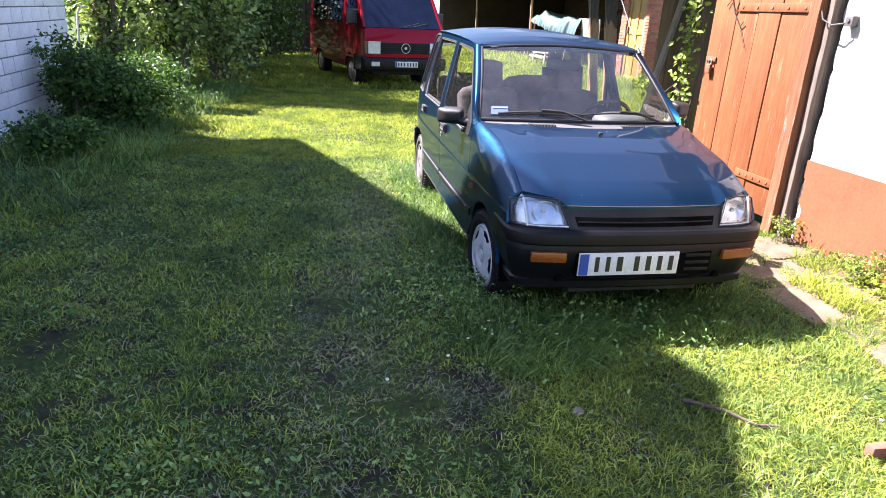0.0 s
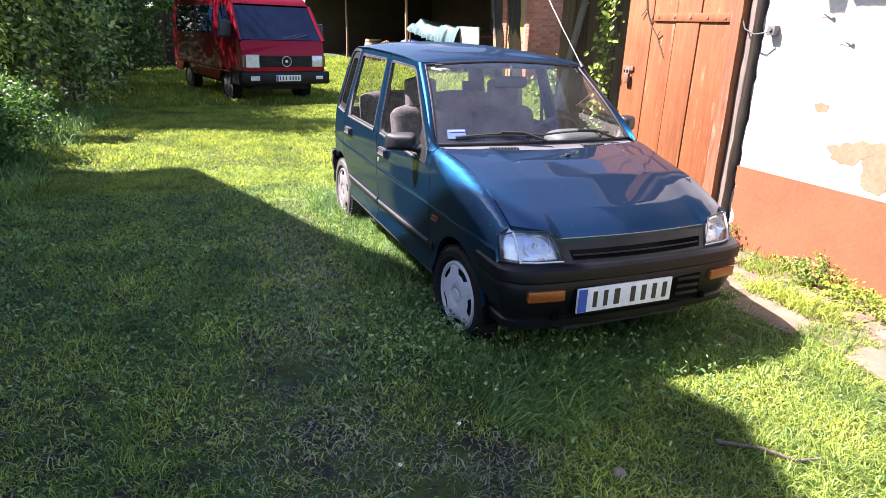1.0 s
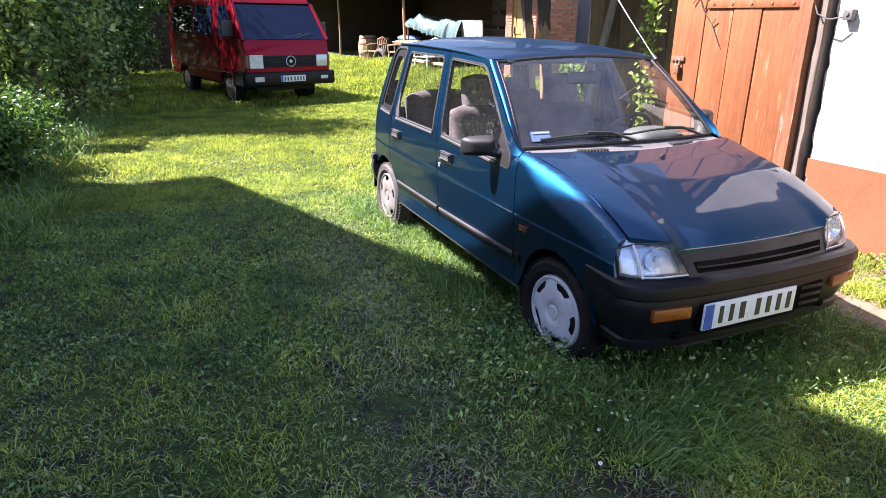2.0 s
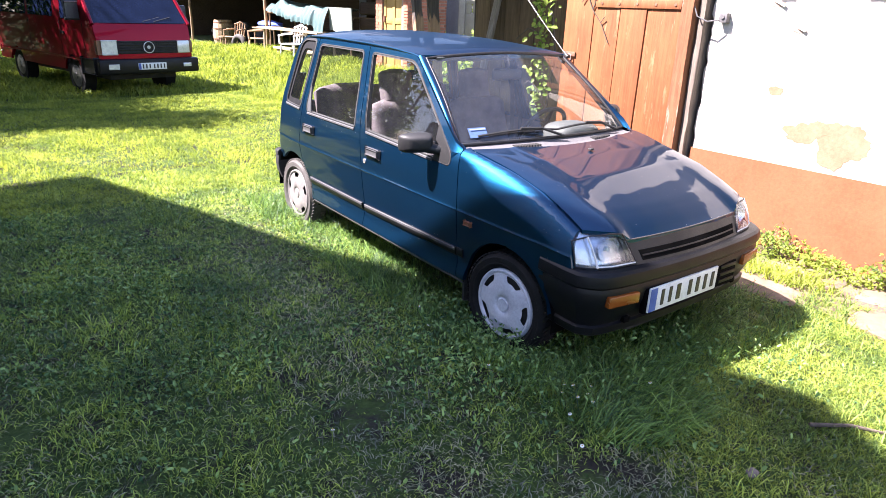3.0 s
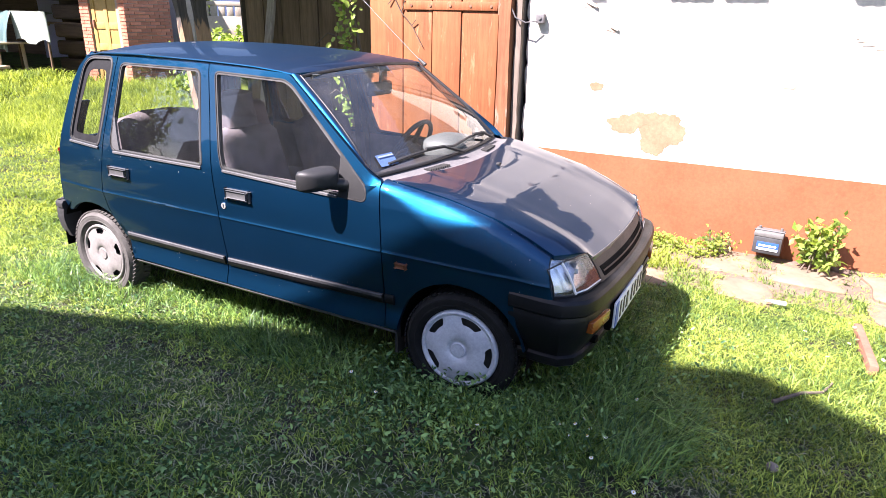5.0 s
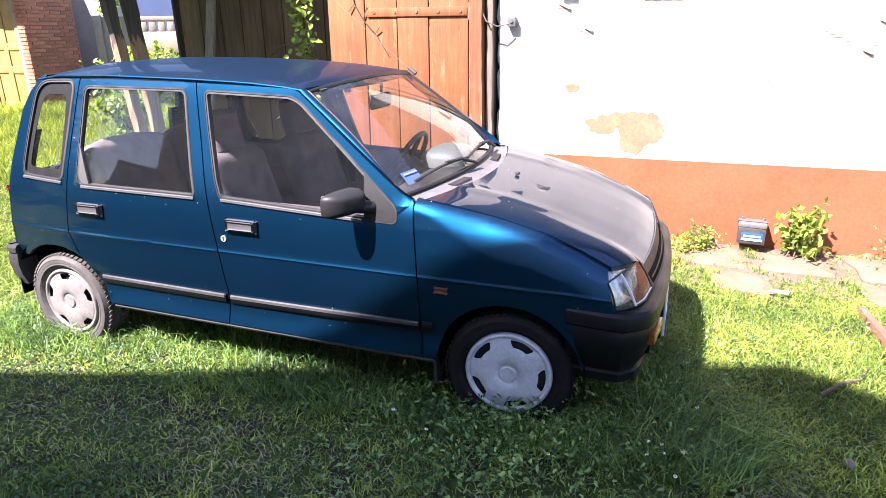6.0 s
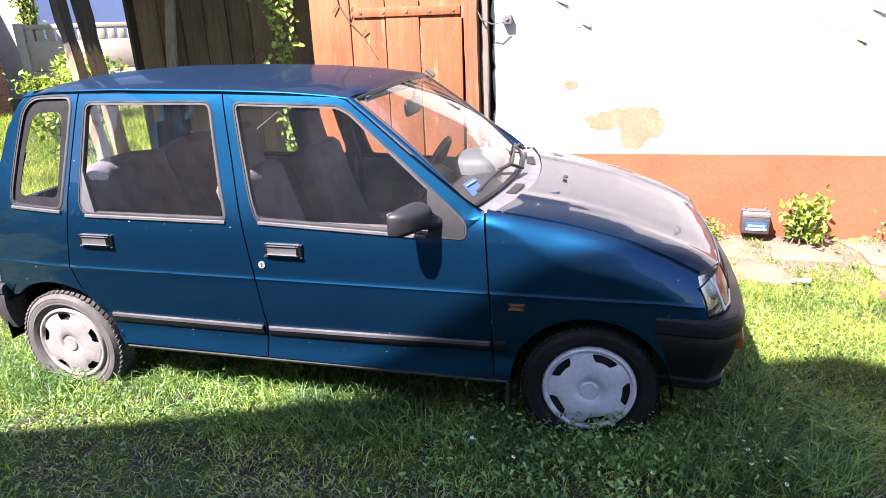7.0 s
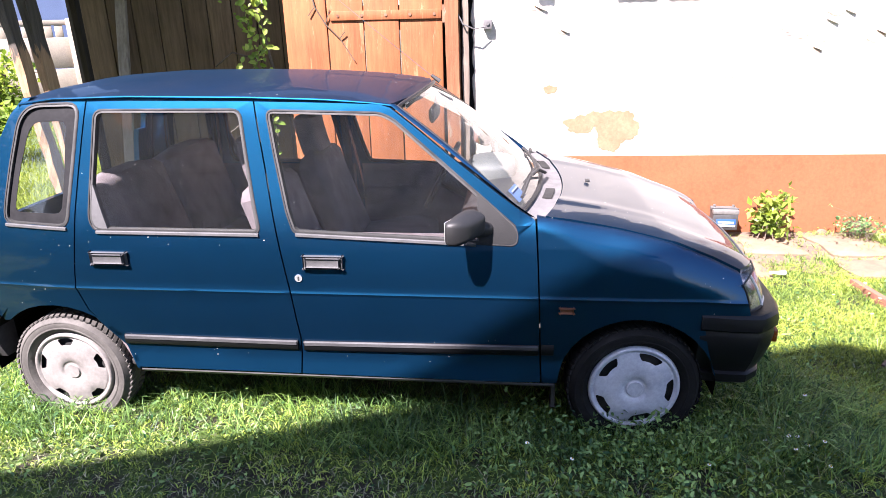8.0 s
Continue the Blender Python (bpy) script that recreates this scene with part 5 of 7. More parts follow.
            d = table(r, [(0.0, 0.066), (0.031, 0.066), (0.034, 0.060), (0.044, 0.060), (0.048, 0.066), (0.095, 0.0675), (0.125, 0.064), (0.154, 0.058), (0.158, 0.054), (0.161, 0.055), (0.167, 0.063), (0.176, 0.062), (0.181, 0.045)])
            inner = max(0.0, 1 - abs(ph) / (hw + 0.05)) ** 0.5
            d -= 0.006 * inner * max(0.0, min(1.0, (r - 0.105) / 0.02)) * (r < 0.158)
            return Vector((sgn * d, r * math.cos(a), r * math.sin(a)))
        vs = [[bm.verts.new(cap(k // cols, k % cols, r)) for r in radii] for k in range(5 * cols)]
        c = bm.verts.new((sgn * 0.066, 0, 0))
        for k in range(5 * cols):
            k2 = (k + 1) % (5 * cols)
            bm.faces.new((c, vs[k][0], vs[k2][0]))
            for j in range(len(radii) - 1):
                if 0.124 < radii[j] < 0.153 and k % cols < cols // 2:
                    continue
                bm.faces.new((vs[k][j], vs[k][j + 1], vs[k2][j + 1], vs[k2][j]))
        bmesh.ops.recalc_face_normals(bm, faces=bm.faces)
        hc = part("hubcap", bm, cover, w, "grimy silver plastic hubcap", auto=50)
        bm = bmesh.new()
        tube(bm, [(sgn * 0.02, 0, 0), (sgn * 0.036, 0, 0)], 0.175, 32)
        part("steel_disc", bm, M_DARK, w)
        return w
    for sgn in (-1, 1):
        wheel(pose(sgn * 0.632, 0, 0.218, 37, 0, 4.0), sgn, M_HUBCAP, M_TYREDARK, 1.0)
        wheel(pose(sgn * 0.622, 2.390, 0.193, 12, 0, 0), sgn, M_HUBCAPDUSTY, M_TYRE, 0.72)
    return car


def ws_point(k, t):
    """Windscreen: k across from -1 to 1, t from base to top."""
    b = 1 - k * k
    u = lerp(0.462 - 0.10 * b, 0.925 - 0.055 * b, t) - 0.025 * math.sin(math.pi * max(0, min(1, t)))
    z = lerp(0.912 + 0.012 * b, 1.300 + 0.030 * b, t)
    v = k * lerp(0.642, 0.536, t)
    return (v, u, z)


build_tico()


# ---- the red van ----
M_VANRED = car_paint("red_van_paint", (0.09, 0.002, 0.006), (0.12, 0.003, 0.008), dust_amount=0.02, fleck=False, coat=0.22, flake=(0.27, 0.005, 0.016))


def build_van():
    van = tagged(empty("delivery_van", pose(2.065, 13.774, -0.12, 0, 0, 12.3)), "red delivery van with black bumper parked on the grass", "van")
    W = 0.90

    def wx(z):
        return table(z, [(0.2, 0.88), (0.5, 0.90), (1.15, 0.90), (1.6, 0.865), (2.0, 0.80), (2.12, 0.74)])
    fa = [(1.02 + 0.37 * math.cos(math.pi * k / 12), 0.30 + 0.38 * math.sin(math.pi * k / 12)) for k in range(13)]
    ra = [(3.62 + 0.36 * math.cos(math.pi * k / 12), 0.30 + 0.37 * math.sin(math.pi * k / 12)) for k in range(13)]
    prof = [(0.04, 0.66), (0.05, 0.95), (0.12, 1.235), (0.30, 1.45), (0.62, 1.86), (0.72, 1.96), (0.85, 2.04), (1.2, 2.10), (4.35, 2.10), (4.48, 1.98), (4.52, 1.0), (4.52, 0.40), (3.99, 0.40)] + ra[1:-1] + [(3.25, 0.40), (1.40, 0.40)] + fa[1:-1] + [(0.64, 0.40), (0.06, 0.40)]
    for sgn in (-1, 1):
        bm = bmesh.new()
        fill(bm, [prof], lambda y, z: Vector((0, y, z)))
        cut_grid(bm, 1, frange(0.2, 4.4, 0.3))
        cut_grid(bm, 2, frange(0.5, 2.0, 0.15))
        for v in bm.verts:
            v.co.x = sgn * wx(v.co.z) * (1 - 0.06 * max(0, 0.25 - v.co.y) / 0.25)
        shell(bm, 0.03, lambda co: Vector((-sgn, 0, 0)))
        bmesh.ops.recalc_face_normals(bm, faces=bm.faces)
        sd = part("side_panel", bm, M_VANRED, van)
        for y0, y1, z0, z1, sl in ((0.50, 1.28, 1.28, 1.86, 0.40), (1.62, 2.72, 1.30, 1.86, 0.0), (2.86, 4.2, 1.30, 1.86, 0.0)):
            bm = bmesh.new()
            grid(bm, lambda i, j: Vector((sgn * (wx(lerp(z0, z1, j)) + 0.010), lerp(y0 + sl * j, y1, i), lerp(z0, z1, j))), 6, 8)
            shell(bm, 0.012, lambda co: Vector((-sgn, 0, 0)))
            bmesh.ops.recalc_face_normals(bm, faces=bm.faces)
            part("side_window", bm, M_DARKGLASSV, sd, "dark tinted side window", smooth=False)
        for y in (0.44, 1.36, 2.78):
            bm = bmesh.new()
            box(bm, sgn * (W - 0.02), sgn * (W + 0.002), y - 0.004, y + 0.004, 0.55, 1.24)
            part("door_seam", bm, M_DARK, sd, smooth=False)
        bm = bmesh.new()
        box(bm, sgn * (W - 0.01), sgn * (W + 0.012), 0.10, 4.4, 0.60, 0.64, 0.006)
        part("side_moulding", bm, M_VANRED, sd)
        bm = bmesh.new()
        box(bm, sgn * (W - 0.01), sgn * (W + 0.014), 1.18, 1.32, 1.02, 1.06, 0.006)
        part("door_handle", bm, M_TRIM, sd)
        bm = bmesh.new()
        box(bm, sgn * 0.93, sgn * 1.08, 0.48, 0.56, 1.30, 1.56, 0.03)
        part("door_mirror", bm, M_DARKPLASTIC, van, "black van mirror")
        for yc in (1.02, 3.62):
            w = empty("wheel")
            w.parent = van
            bm = bmesh.new()
            tube(bm, [(sgn * 0.66, yc, 0.30), (sgn * 0.69, yc, 0.30), (sgn * 0.83, yc, 0.30), (sgn * 0.86, yc, 0.30)], 0.315, 36)
            part("tyre", bm, M_TYREDARK, w)
            bm = bmesh.new()
            tube(bm, [(sgn * 0.855, yc, 0.30), (sgn * 0.872, yc, 0.30)], 0.20, 28, r2=0.17)
            part("rim", bm, M_STEEL, w)
            bm = bmesh.new()
            tube(bm, [(sgn * 0.868, yc, 0.30), (sgn * 0.885, yc, 0.30)], 0.07, 16, r2=0.05)
            part("hub", bm, M_STEEL, w)
    # front skin from bumper to windscreen, roof and tail
    skin = [(0.06, 0.40), (0.04, 0.66), (0.05, 0.95), (0.12, 1.235)]

    def sheet(pts, n=8, bow=0.05):
        bm = bmesh.new()
        rows = [[bm.verts.new(Vector((k * wx(z) * (1 - 0.06 * max(0, 0.25 - y) / 0.25), y - bow * (1 - k * k), z))) for k in [-1 + 2 * i / n for i in range(n + 1)]] for y, z in pts]
        for a, b in zip(rows, rows[1:]):
            for i in range(n):
                bm.faces.new((a[i], a[i + 1], b[i + 1], b[i]))
        bmesh.ops.recalc_face_normals(bm, faces=bm.faces)
        return bm
    part("nose_panel", sheet(skin), M_VANRED, van)
    part("roof", sheet([(0.66, 1.90), (0.72, 1.96), (0.85, 2.04), (1.2, 2.10), (2.5, 2.13), (4.35, 2.10)], 8, 0.0), M_VANRED, van)
    part("tail_panel", sheet([(4.48, 2.0), (4.52, 1.0), (4.52, 0.40)], 6, -0.03), M_VANRED, van)
    part("underbody", box_bm(-0.62, 0.62, 0.25, 4.3, 0.28, 0.42, 0.02), M_DARK, van)
    part("windscreen", sheet([(0.115, 1.245), (0.30, 1.46), (0.62, 1.865)], 10, 0.055), M_DARKGLASSV, van, "dark van windscreen with sky blue in its colour")
    for sgn in (-1, 1):
        bm = bmesh.new()
        tube(bm, [(sgn * 0.875, 0.10, 1.22), (sgn * 0.855, 0.30, 1.46), (sgn * 0.815, 0.62, 1.88)], 0.035, 8)
        part("windscreen_pillar", bm, M_VANRED, van)
        hl = part("headlight", box_bm(sgn * 0.56, sgn * 0.80, -0.005, 0.06, 0.735, 0.955, 0.015), M_LAMPW, van, "square clear headlight")
        part("corner_lamp", box_bm(sgn * 0.805, sgn * 0.868, 0.015, 0.10, 0.735, 0.955, 0.012), M_ORANGEDIM, van, "amber corner lamp")
        part("fog_lamp", box_bm(sgn * 0.60, sgn * 0.76, -0.092, -0.04, 0.495, 0.565, 0.01), M_LAMPW, van, "small rectangular fog lamp")
        bm = bmesh.new()
        tube(bm, [(sgn * 0.1 + 0.1, 0.09, 1.27), (sgn * 0.1 + 0.45, 0.165, 1.345)], 0.010, 6)
        part("wiper", bm, M_RUBBER, van)
    gr = part("grille", box_bm(-0.55, 0.55, -0.018, 0.05, 0.735, 0.955, 0.008), M_DARK, van, "black slatted grille")
    for k in range(5):
        part("slat", box_bm(-0.545, 0.545, -0.026, 0.0, 0.752 + 0.042 * k, 0.770 + 0.042 * k, 0.004), M_BUMPER, gr)
    bm = bmesh.new()
    tube(bm, [(0.095 * math.cos(2 * math.pi * k / 28), -0.036, 0.845 + 0.095 * math.sin(2 * math.pi * k / 28)) for k in range(29)], 0.008, 6, cap=False)
    em = part("badge_ring", bm, M_LAMPW, gr, "round chrome badge")
    bm = bmesh.new()
    tube(bm, [(0, -0.026, 0.845), (0, -0.034, 0.845)], 0.03, 20)
    part("badge_disc", bm, M_LAMPW, em)
    bp = part("bumper", box_bm(-0.92, 0.92, -0.085, 0.20, 0.40, 0.655, 0.035), M_BUMPER, van, "thick black plastic bumper")
    for sgn in (-1, 1):
        part("bumper_end", box_bm(sgn * 0.86, sgn * 0.925, 0.05, 0.55, 0.40, 0.655, 0.03), M_BUMPER, bp)
    pl = part("number_plate", box_bm(-0.26, 0.26, -0.102, -0.09, 0.47, 0.585, 0.003), M_WHITE, van, "white number plate with a blue band")
    part("blue_band", box_bm(-0.256, -0.215, -0.105, -0.10, 0.474, 0.581), M_BLUE, pl)
    for k in range(7):
        x = -0.19 + k * 0.062 + (0.02 if k > 2 else 0)
        part("bar", box_bm(x, x + 0.026, -0.105, -0.10, 0.49, 0.565), M_BLACK, pl)


# Blue of the reflected sky is put into the glass colour.
M_DARKGLASSV = plain("sky_blued_van_glass", (0.003, 0.005, 0.016), (0.006, 0.010, 0.028), 3.0, 0.03, 0, 0.0, spec=0.3)
build_van()


# ---- open barn with brick end and yellow door ----
M_BRICK = plain("red_brick", (0.30, 0.098, 0.056), (0.43, 0.165, 0.098), 7.0, 0.9, 0, 0.5, 60, vary=0.22)
M_JOINT = plain("lime_joint", (0.20, 0.155, 0.12), (0.30, 0.235, 0.185), 6.0, 0.95, 0, 0.4, 60)
M_YELLOW = wood("yellow_door_paint", (0.28, 0.17, 0.05), (0.37, 0.235, 0.08), "z", 2.0, 0.6, 0.05)
M_PALEPLASTER = plain("pale_rough_plaster", (0.36, 0.32, 0.285), (0.47, 0.425, 0.38), 2.0, 0.9, 0, 0.4, 30)
M_CONCRETE = plain("pale_concrete", (0.22, 0.185, 0.145), (0.32, 0.27, 0.215), 2.0, 0.9, 0, 0.4, 40)
M_LILAC = plain("lilac_render", (0.40, 0.40, 0.60), (0.46, 0.46, 0.66), 1.2, 0.9, 0, 0.2, 40)
M_BARNDARK = wood("old_dark_boards", (0.030, 0.020, 0.014), (0.085, 0.055, 0.036), "y", 1.4, 0.95, 0.2)
M_TARP = plain("pale_green_plastic_sheet", (0.04, 0.075, 0.074), (0.075, 0.125, 0.122), 2.5, 0.35, 0, 0.4, 12, dist=0.02)
M_BARREL = wood("barrel_staves", (0.30, 0.20, 0.12), (0.46, 0.33, 0.21), "z", 2.2, 0.8, 0.1)
M_RAWWOOD = wood("raw_pale_planks", (0.32, 0.23, 0.15), (0.46, 0.36, 0.24), "y", 2.0, 0.8, 0.1)
M_PLASTICW = solid("white_garden_plastic", (0.70, 0.68, 0.66), 0.45)
M_SLATEBLUE = solid("blue_cloth", (0.05, 0.09, 0.40), 0.8)


def bricks(owner, origin, along, out, length, z1, seed, name="brick"):
    """Lays brick objects over a rectangle; out points away from the wall."""
    rng = random.Random(seed)
    al, ou = Vector(along), Vector(out)
    m3 = Matrix((al, -ou, Vector((0, 0, 1)))).transposed().to_4x4()
    h, w = 0.062, 0.225
    data = {}
    r = 0
    z = 0.0
    while z + h < z1:
        a = -(w / 2) * (r % 2)
        while a < length - 0.03:
            s, e = max(a, 0.0), min(a + w, length)
            a += w
            if e - s < 0.035:
                continue
            key = round(e - s, 2)
            if key not in data:
                bm = bmesh.new()
                box(bm, 0.005, key - 0.005, -0.012, 0.05, 0.006, h - 0.006)
                ob = part(name, bm, M_BRICK, owner, smooth=False)
                data[key] = ob.data
            else:
                ob = new(name, data[key])
                ob.parent = owner
            ob.matrix_local = Matrix.Translation(Vector(origin) + al * s + Vector((0, 0, z)) + ou * rng.uniform(-0.004, 0.006)) @ m3 @ pose(0, 0, 0, rng.uniform(-1, 1), rng.uniform(-.6, .6), rng.uniform(-.6, .6))
        z += h
        r += 1


def build_barn():
    zt = 2.85
    # brick end wall
    end = structure("barn_end_wall", box_bm(7.03, 8.06, 12.78, 13.0, -0.2, zt), M_JOINT, "red brick end wall of the barn", "brick wall")
    bricks(end, (7.0, 12.78, 0), (1, 0, 0), (0, -1, 0), 1.06, 2.62, 6)
    jamb = structure("barn_jamb", box_bm(7.02, 7.30, 12.86, 12.93, -0.2, zt), M_JOINT, "sunlit brick door jamb", "brick wall")
    bricks(jamb, (7.02, 12.92, 0), (0, -1, 0), (-1, 0, 0), 0.17, 2.62, 7)
    jam2 = structure("barn_pier", box_bm(7.02, 7.30, 13.72, 13.98, -0.2, zt), M_JOINT, "narrow brick pier beside the yellow door", "brick wall")
    bricks(jam2, (7.02, 13.98, 0), (0, -1, 0), (-1, 0, 0), 0.26, 2.62, 9)
    # panelled door
    d = tagged(empty("yellow_door", pose(7.06, 12.93, 0.22)), "ochre yellow panelled wooden door", "door")
    part("leaf", box_bm(0.0, 0.04, 0.0, 0.78, 0.02, 2.05, 0.004), M_YELLOW, d)
    for y in (0.0, 0.34, 0.68):
        part("stile", box_bm(-0.016, 0.0, y, y + 0.10, 0.02, 2.05, 0.003), M_YELLOW, d)
    for z in (0.02, 0.62, 1.0, 1.95):
        for y in (0.103, 0.443):
            part("rail", box_bm(-0.014, 0.0, y, y + 0.234, z, z + 0.12, 0.003), M_YELLOW, d)
    part("handle", box_bm(-0.05, -0.016, 0.70, 0.74, 1.02, 1.16, 0.005), M_RUST, d)
    structure("door_lintel", box_bm(7.02, 7.30, 12.93, 13.72, 2.28, zt), M_JOINT, "plastered lintel over the yellow door", "lintel")
    # dark back walls, floor of beaten earth, roof
    bm = bmesh.new()
    pts = [(7.3, 13.98), (7.9, 14.0), (8.15, 16.2), (11.5, 17.5), (13.5, 24), (13.5, 33), (6.9, 33)]
    for (a, b), (c, e) in zip(pts, pts[1:]):
        bm.faces.new([bm.verts.new(q) for q in ((a, b, -0.3), (c, e, -0.3), (c, e, 3.6), (a, b, 3.6))])
    structure("barn_back_wall", bm, M_BARNDARK, "dark board walls inside the barn", "barn wall")
    for z in (0.25, 0.62, 0.98, 1.35, 1.72, 2.1):
        structure("barn_log", box_bm(7.86, 7.96, 14.05, 16.1, z, z + 0.30, 0.05), M_BARNDARK, "dark horizontal log of the barn wall", "log")
    bm = bmesh.new()
    for x0, x1, z0, z1, ya, yb in ((6.35, 8.5, 2.62, 3.2, 12.6, 16.4), (6.35, 9.8, 2.62, 4.2, 16.402, 33.5), (9.8, 14.0, 4.2, 2.62, 16.402, 33.5)):
        q = [(x0, ya, z0), (x1, ya, z1), (x1, yb, z1), (x0, yb, z0)]
        a = [bm.verts.new(p) for p in q]
        b = [bm.verts.new((p[0], p[1], p[2] + 0.1)) for p in q]
        bm.faces.new(a)
        bm.faces.new(b)
        for k in range(4):
            bm.faces.new((a[k], a[(k + 1) % 4], b[(k + 1) % 4], b[k]))
    bmesh.ops.recalc_face_normals(bm, faces=bm.faces)
    structure("barn_roof", bm, M_ROOF, "grey roof of the open barn", "roof")
    structure("barn_beam", box_bm(6.86, 7.06, 12.9, 33, 2.48, 2.68, 0.01), M_GREYWOOD, "long beam over the barn opening", "beam")
    for x, y, r in ((6.92, 19.66, 0.05), (7.25, 27.2, 0.05)):
        tagged(part("barn_pole", tube_bm([(x, y, -0.15), (x + 0.02, y + 0.03, 0.9), (x - 0.02, y + 0.06, 2.55)], r, 10, r2=r * 0.8), M_PALEWOOD), "thin round pole holding up the barn beam", "pole", group="barn poles")
    # neighbour's board partition behind the barrel
    for k in range(3):
        tagged(part("sack", cushion_blob((8.6 + 0.5 * k, 27.4 - 0.9 * k, 0.35), (0.5, 0.5, 0.42), 11 + k), M_DARKCLOTH), "dark heap of sacks in the barn", "sack", group="dark sacks")


def cushion_blob(at, size, seed, n=16):
    """A slumped lump."""
    bm = bmesh.new()

    def f(s, t):
        a, p = 2 * math.pi * s, math.pi * t
        d = Vector((math.cos(a) * math.sin(p), math.sin(a) * math.sin(p), math.cos(p)))
        k = 1 + 0.22 * noise.noise(d * 2.1 + Vector((seed, 0, 0)))
        return Vector(at) + Vector((d.x * size[0], d.y * size[1], d.z * size[2])) * k
    grid(bm, f, n * 2, n)
    bmesh.ops.remove_doubles(bm, verts=bm.verts, dist=0.0005)
    return bm


M_DARKCLOTH = plain("dark_sacking", (0.02, 0.02, 0.022), (0.05, 0.048, 0.045), 5.0, 0.95, 0, 0.4, 60)
build_barn()


M_CLOTH = plain("pale_green_cloth", (0.20, 0.225, 0.19), (0.30, 0.33, 0.28), 3.0, 0.9, 0, 0.3, 40)


def build_barn_things():
    # barrel
    b = tagged(empty("barrel", pose(7.75, 25.3, -0.05)), "old wooden barrel with pale staves and iron hoops", "barrel")
    n = 18
    for k in range(n):
        bm = bmesh.new()
        a0, a1 = 2 * math.pi * k / n + 0.01, 2 * math.pi * (k + 1) / n - 0.01
        rows = []
        for i in range(9):
            t = i / 8
            r = 0.30 + 0.065 * math.sin(math.pi * t)
            rows.append([bm.verts.new((rr * math.cos(a), rr * math.sin(a), 0.95 * t)) for a, rr in ((a0, r), (a1, r), (a1, r - 0.025), (a0, r - 0.025))])
        for p, q in zip(rows, rows[1:]):
            for i in range(4):
                bm.faces.new((p[i], p[(i + 1) % 4], q[(i + 1) % 4], q[i]))
        bm.faces.new(rows[-1])
        bmesh.ops.recalc_face_normals(bm, faces=bm.faces)
        part("stave", bm, M_BARREL, b)
    for z in (0.10, 0.30, 0.65, 0.86):
        r = 0.303 + 0.065 * math.sin(math.pi * z / 0.95)
        bm = bmesh.new()
        tube(bm, [(0, 0, z - 0.02), (0, 0, z + 0.02)], r + 0.004, 36, cap=False)
        part("hoop", bm, M_RUST, b)
    part("head", tube_bm([(0, 0, 0.90), (0, 0, 0.915)], 0.29, 28), M_BARREL, b)
    # long plank table with a bench
    t = tagged(empty("plank_table", pose(6.95, 16.0, 0.0)), "long rough plank table of pale boards", "table")
    for k in range(3):
        part("top_plank", box_bm(-0.35 + 0.24 * k, -0.12 + 0.24 * k, 0.0, 3.6, 0.86, 0.90, 0.005), M_RAWWOOD, t)
    for y in (0.25, 3.3):
        for x in (-0.28, 0.28):
            part("leg", tube_bm([(x, y, -0.1), (x * 0.9, y, 0.86)], 0.035, 8), M_RAWWOOD, t)
    bn = tagged(empty("plank_bench", pose(6.55, 15.9, 0.20)), "low bench made of one pale board", "bench")
    part("seat", box_bm(-0.12, 0.12, 0.0, 2.3, 0.20, 0.25, 0.005), M_RAWWOOD, bn)
    for y in (0.2, 2.1):
        part("leg", box_bm(-0.08, 0.08, y - 0.05, y + 0.05, -0.15, 0.20, 0.004), M_RAWWOOD, bn)
    # plastic sheet thrown over a frame
    bm = bmesh.new()

    def sheet(s, u):
        y = lerp(16.05, 19.4, s)
        low = table(y, [(16.05, 0.72), (16.45, 0.80), (16.72, 1.06), (17.5, 1.10), (18.2, 1.17), (19.0, 1.30), (19.4, 1.34)])
        top = 1.50 + 0.13 * math.exp(-((y - 18.7) / 0.22) ** 2) + 0.07 * noise.noise(Vector((y * 1.6, 2.0, u * 1.5))) + 0.05 * noise.noise(Vector((y * 4.1, u * 5.0, 7.0)))
        pleat = noise.noise(Vector((y * 5.5, u * 1.2, 3.0)))
        if u < 0.4:
            k = u / 0.4
            return Vector((lerp(6.80, 6.98, k ** 2) + 0.11 * pleat * (1 - 0.6 * k), y + 0.06 * pleat, lerp(low, top, k ** 0.85) + 0.05 * pleat * (1 - k)))
        k = (u - 0.4) / 0.6
        return Vector((lerp(6.98, 8.0, k) + 0.044 * pleat * (1 - k), y + 0.06 * pleat, top - 0.08 * k))
    grid(bm, sheet, 90, 30)
    tagged(part("plastic_sheet", bm, M_TARP, auto=70), "crumpled pale green plastic sheet hanging over a frame", "plastic sheet")
    bm = bmesh.new()
    grid(bm, lambda s, u: Vector((6.98 + 0.05 * noise.noise(Vector((s * 7, u * 0.8, 9.0))) + 0.03 * u, lerp(14.98, 16.10, s), lerp(1.50, 0.92 + 0.05 * math.sin(9 * s), u))), 40, 14)
    shell(bm, 0.004, lambda co: Vector((1, 0, 0)))
    tagged(part("hanging_cloth", bm, M_CLOTH, auto=70), "pale green cloth hanging from the pole frame", "cloth")
    fr = tagged(empty("sheet_frame"), "rough pole frame under the plastic sheet", "frame")
    for y in (15.2, 17.5, 19.8):
        for x in (7.1, 7.9):
            part("upright", tube_bm([(x, y, -0.1), (x, y, 1.26)], 0.025, 8), M_BROWNWOOD, fr)
    for x in (7.1, 7.9):
        part("crossbar", tube_bm([(x, 15.1, 1.26), (x, 19.9, 1.29)], 0.025, 8), M_BROWNWOOD, fr)
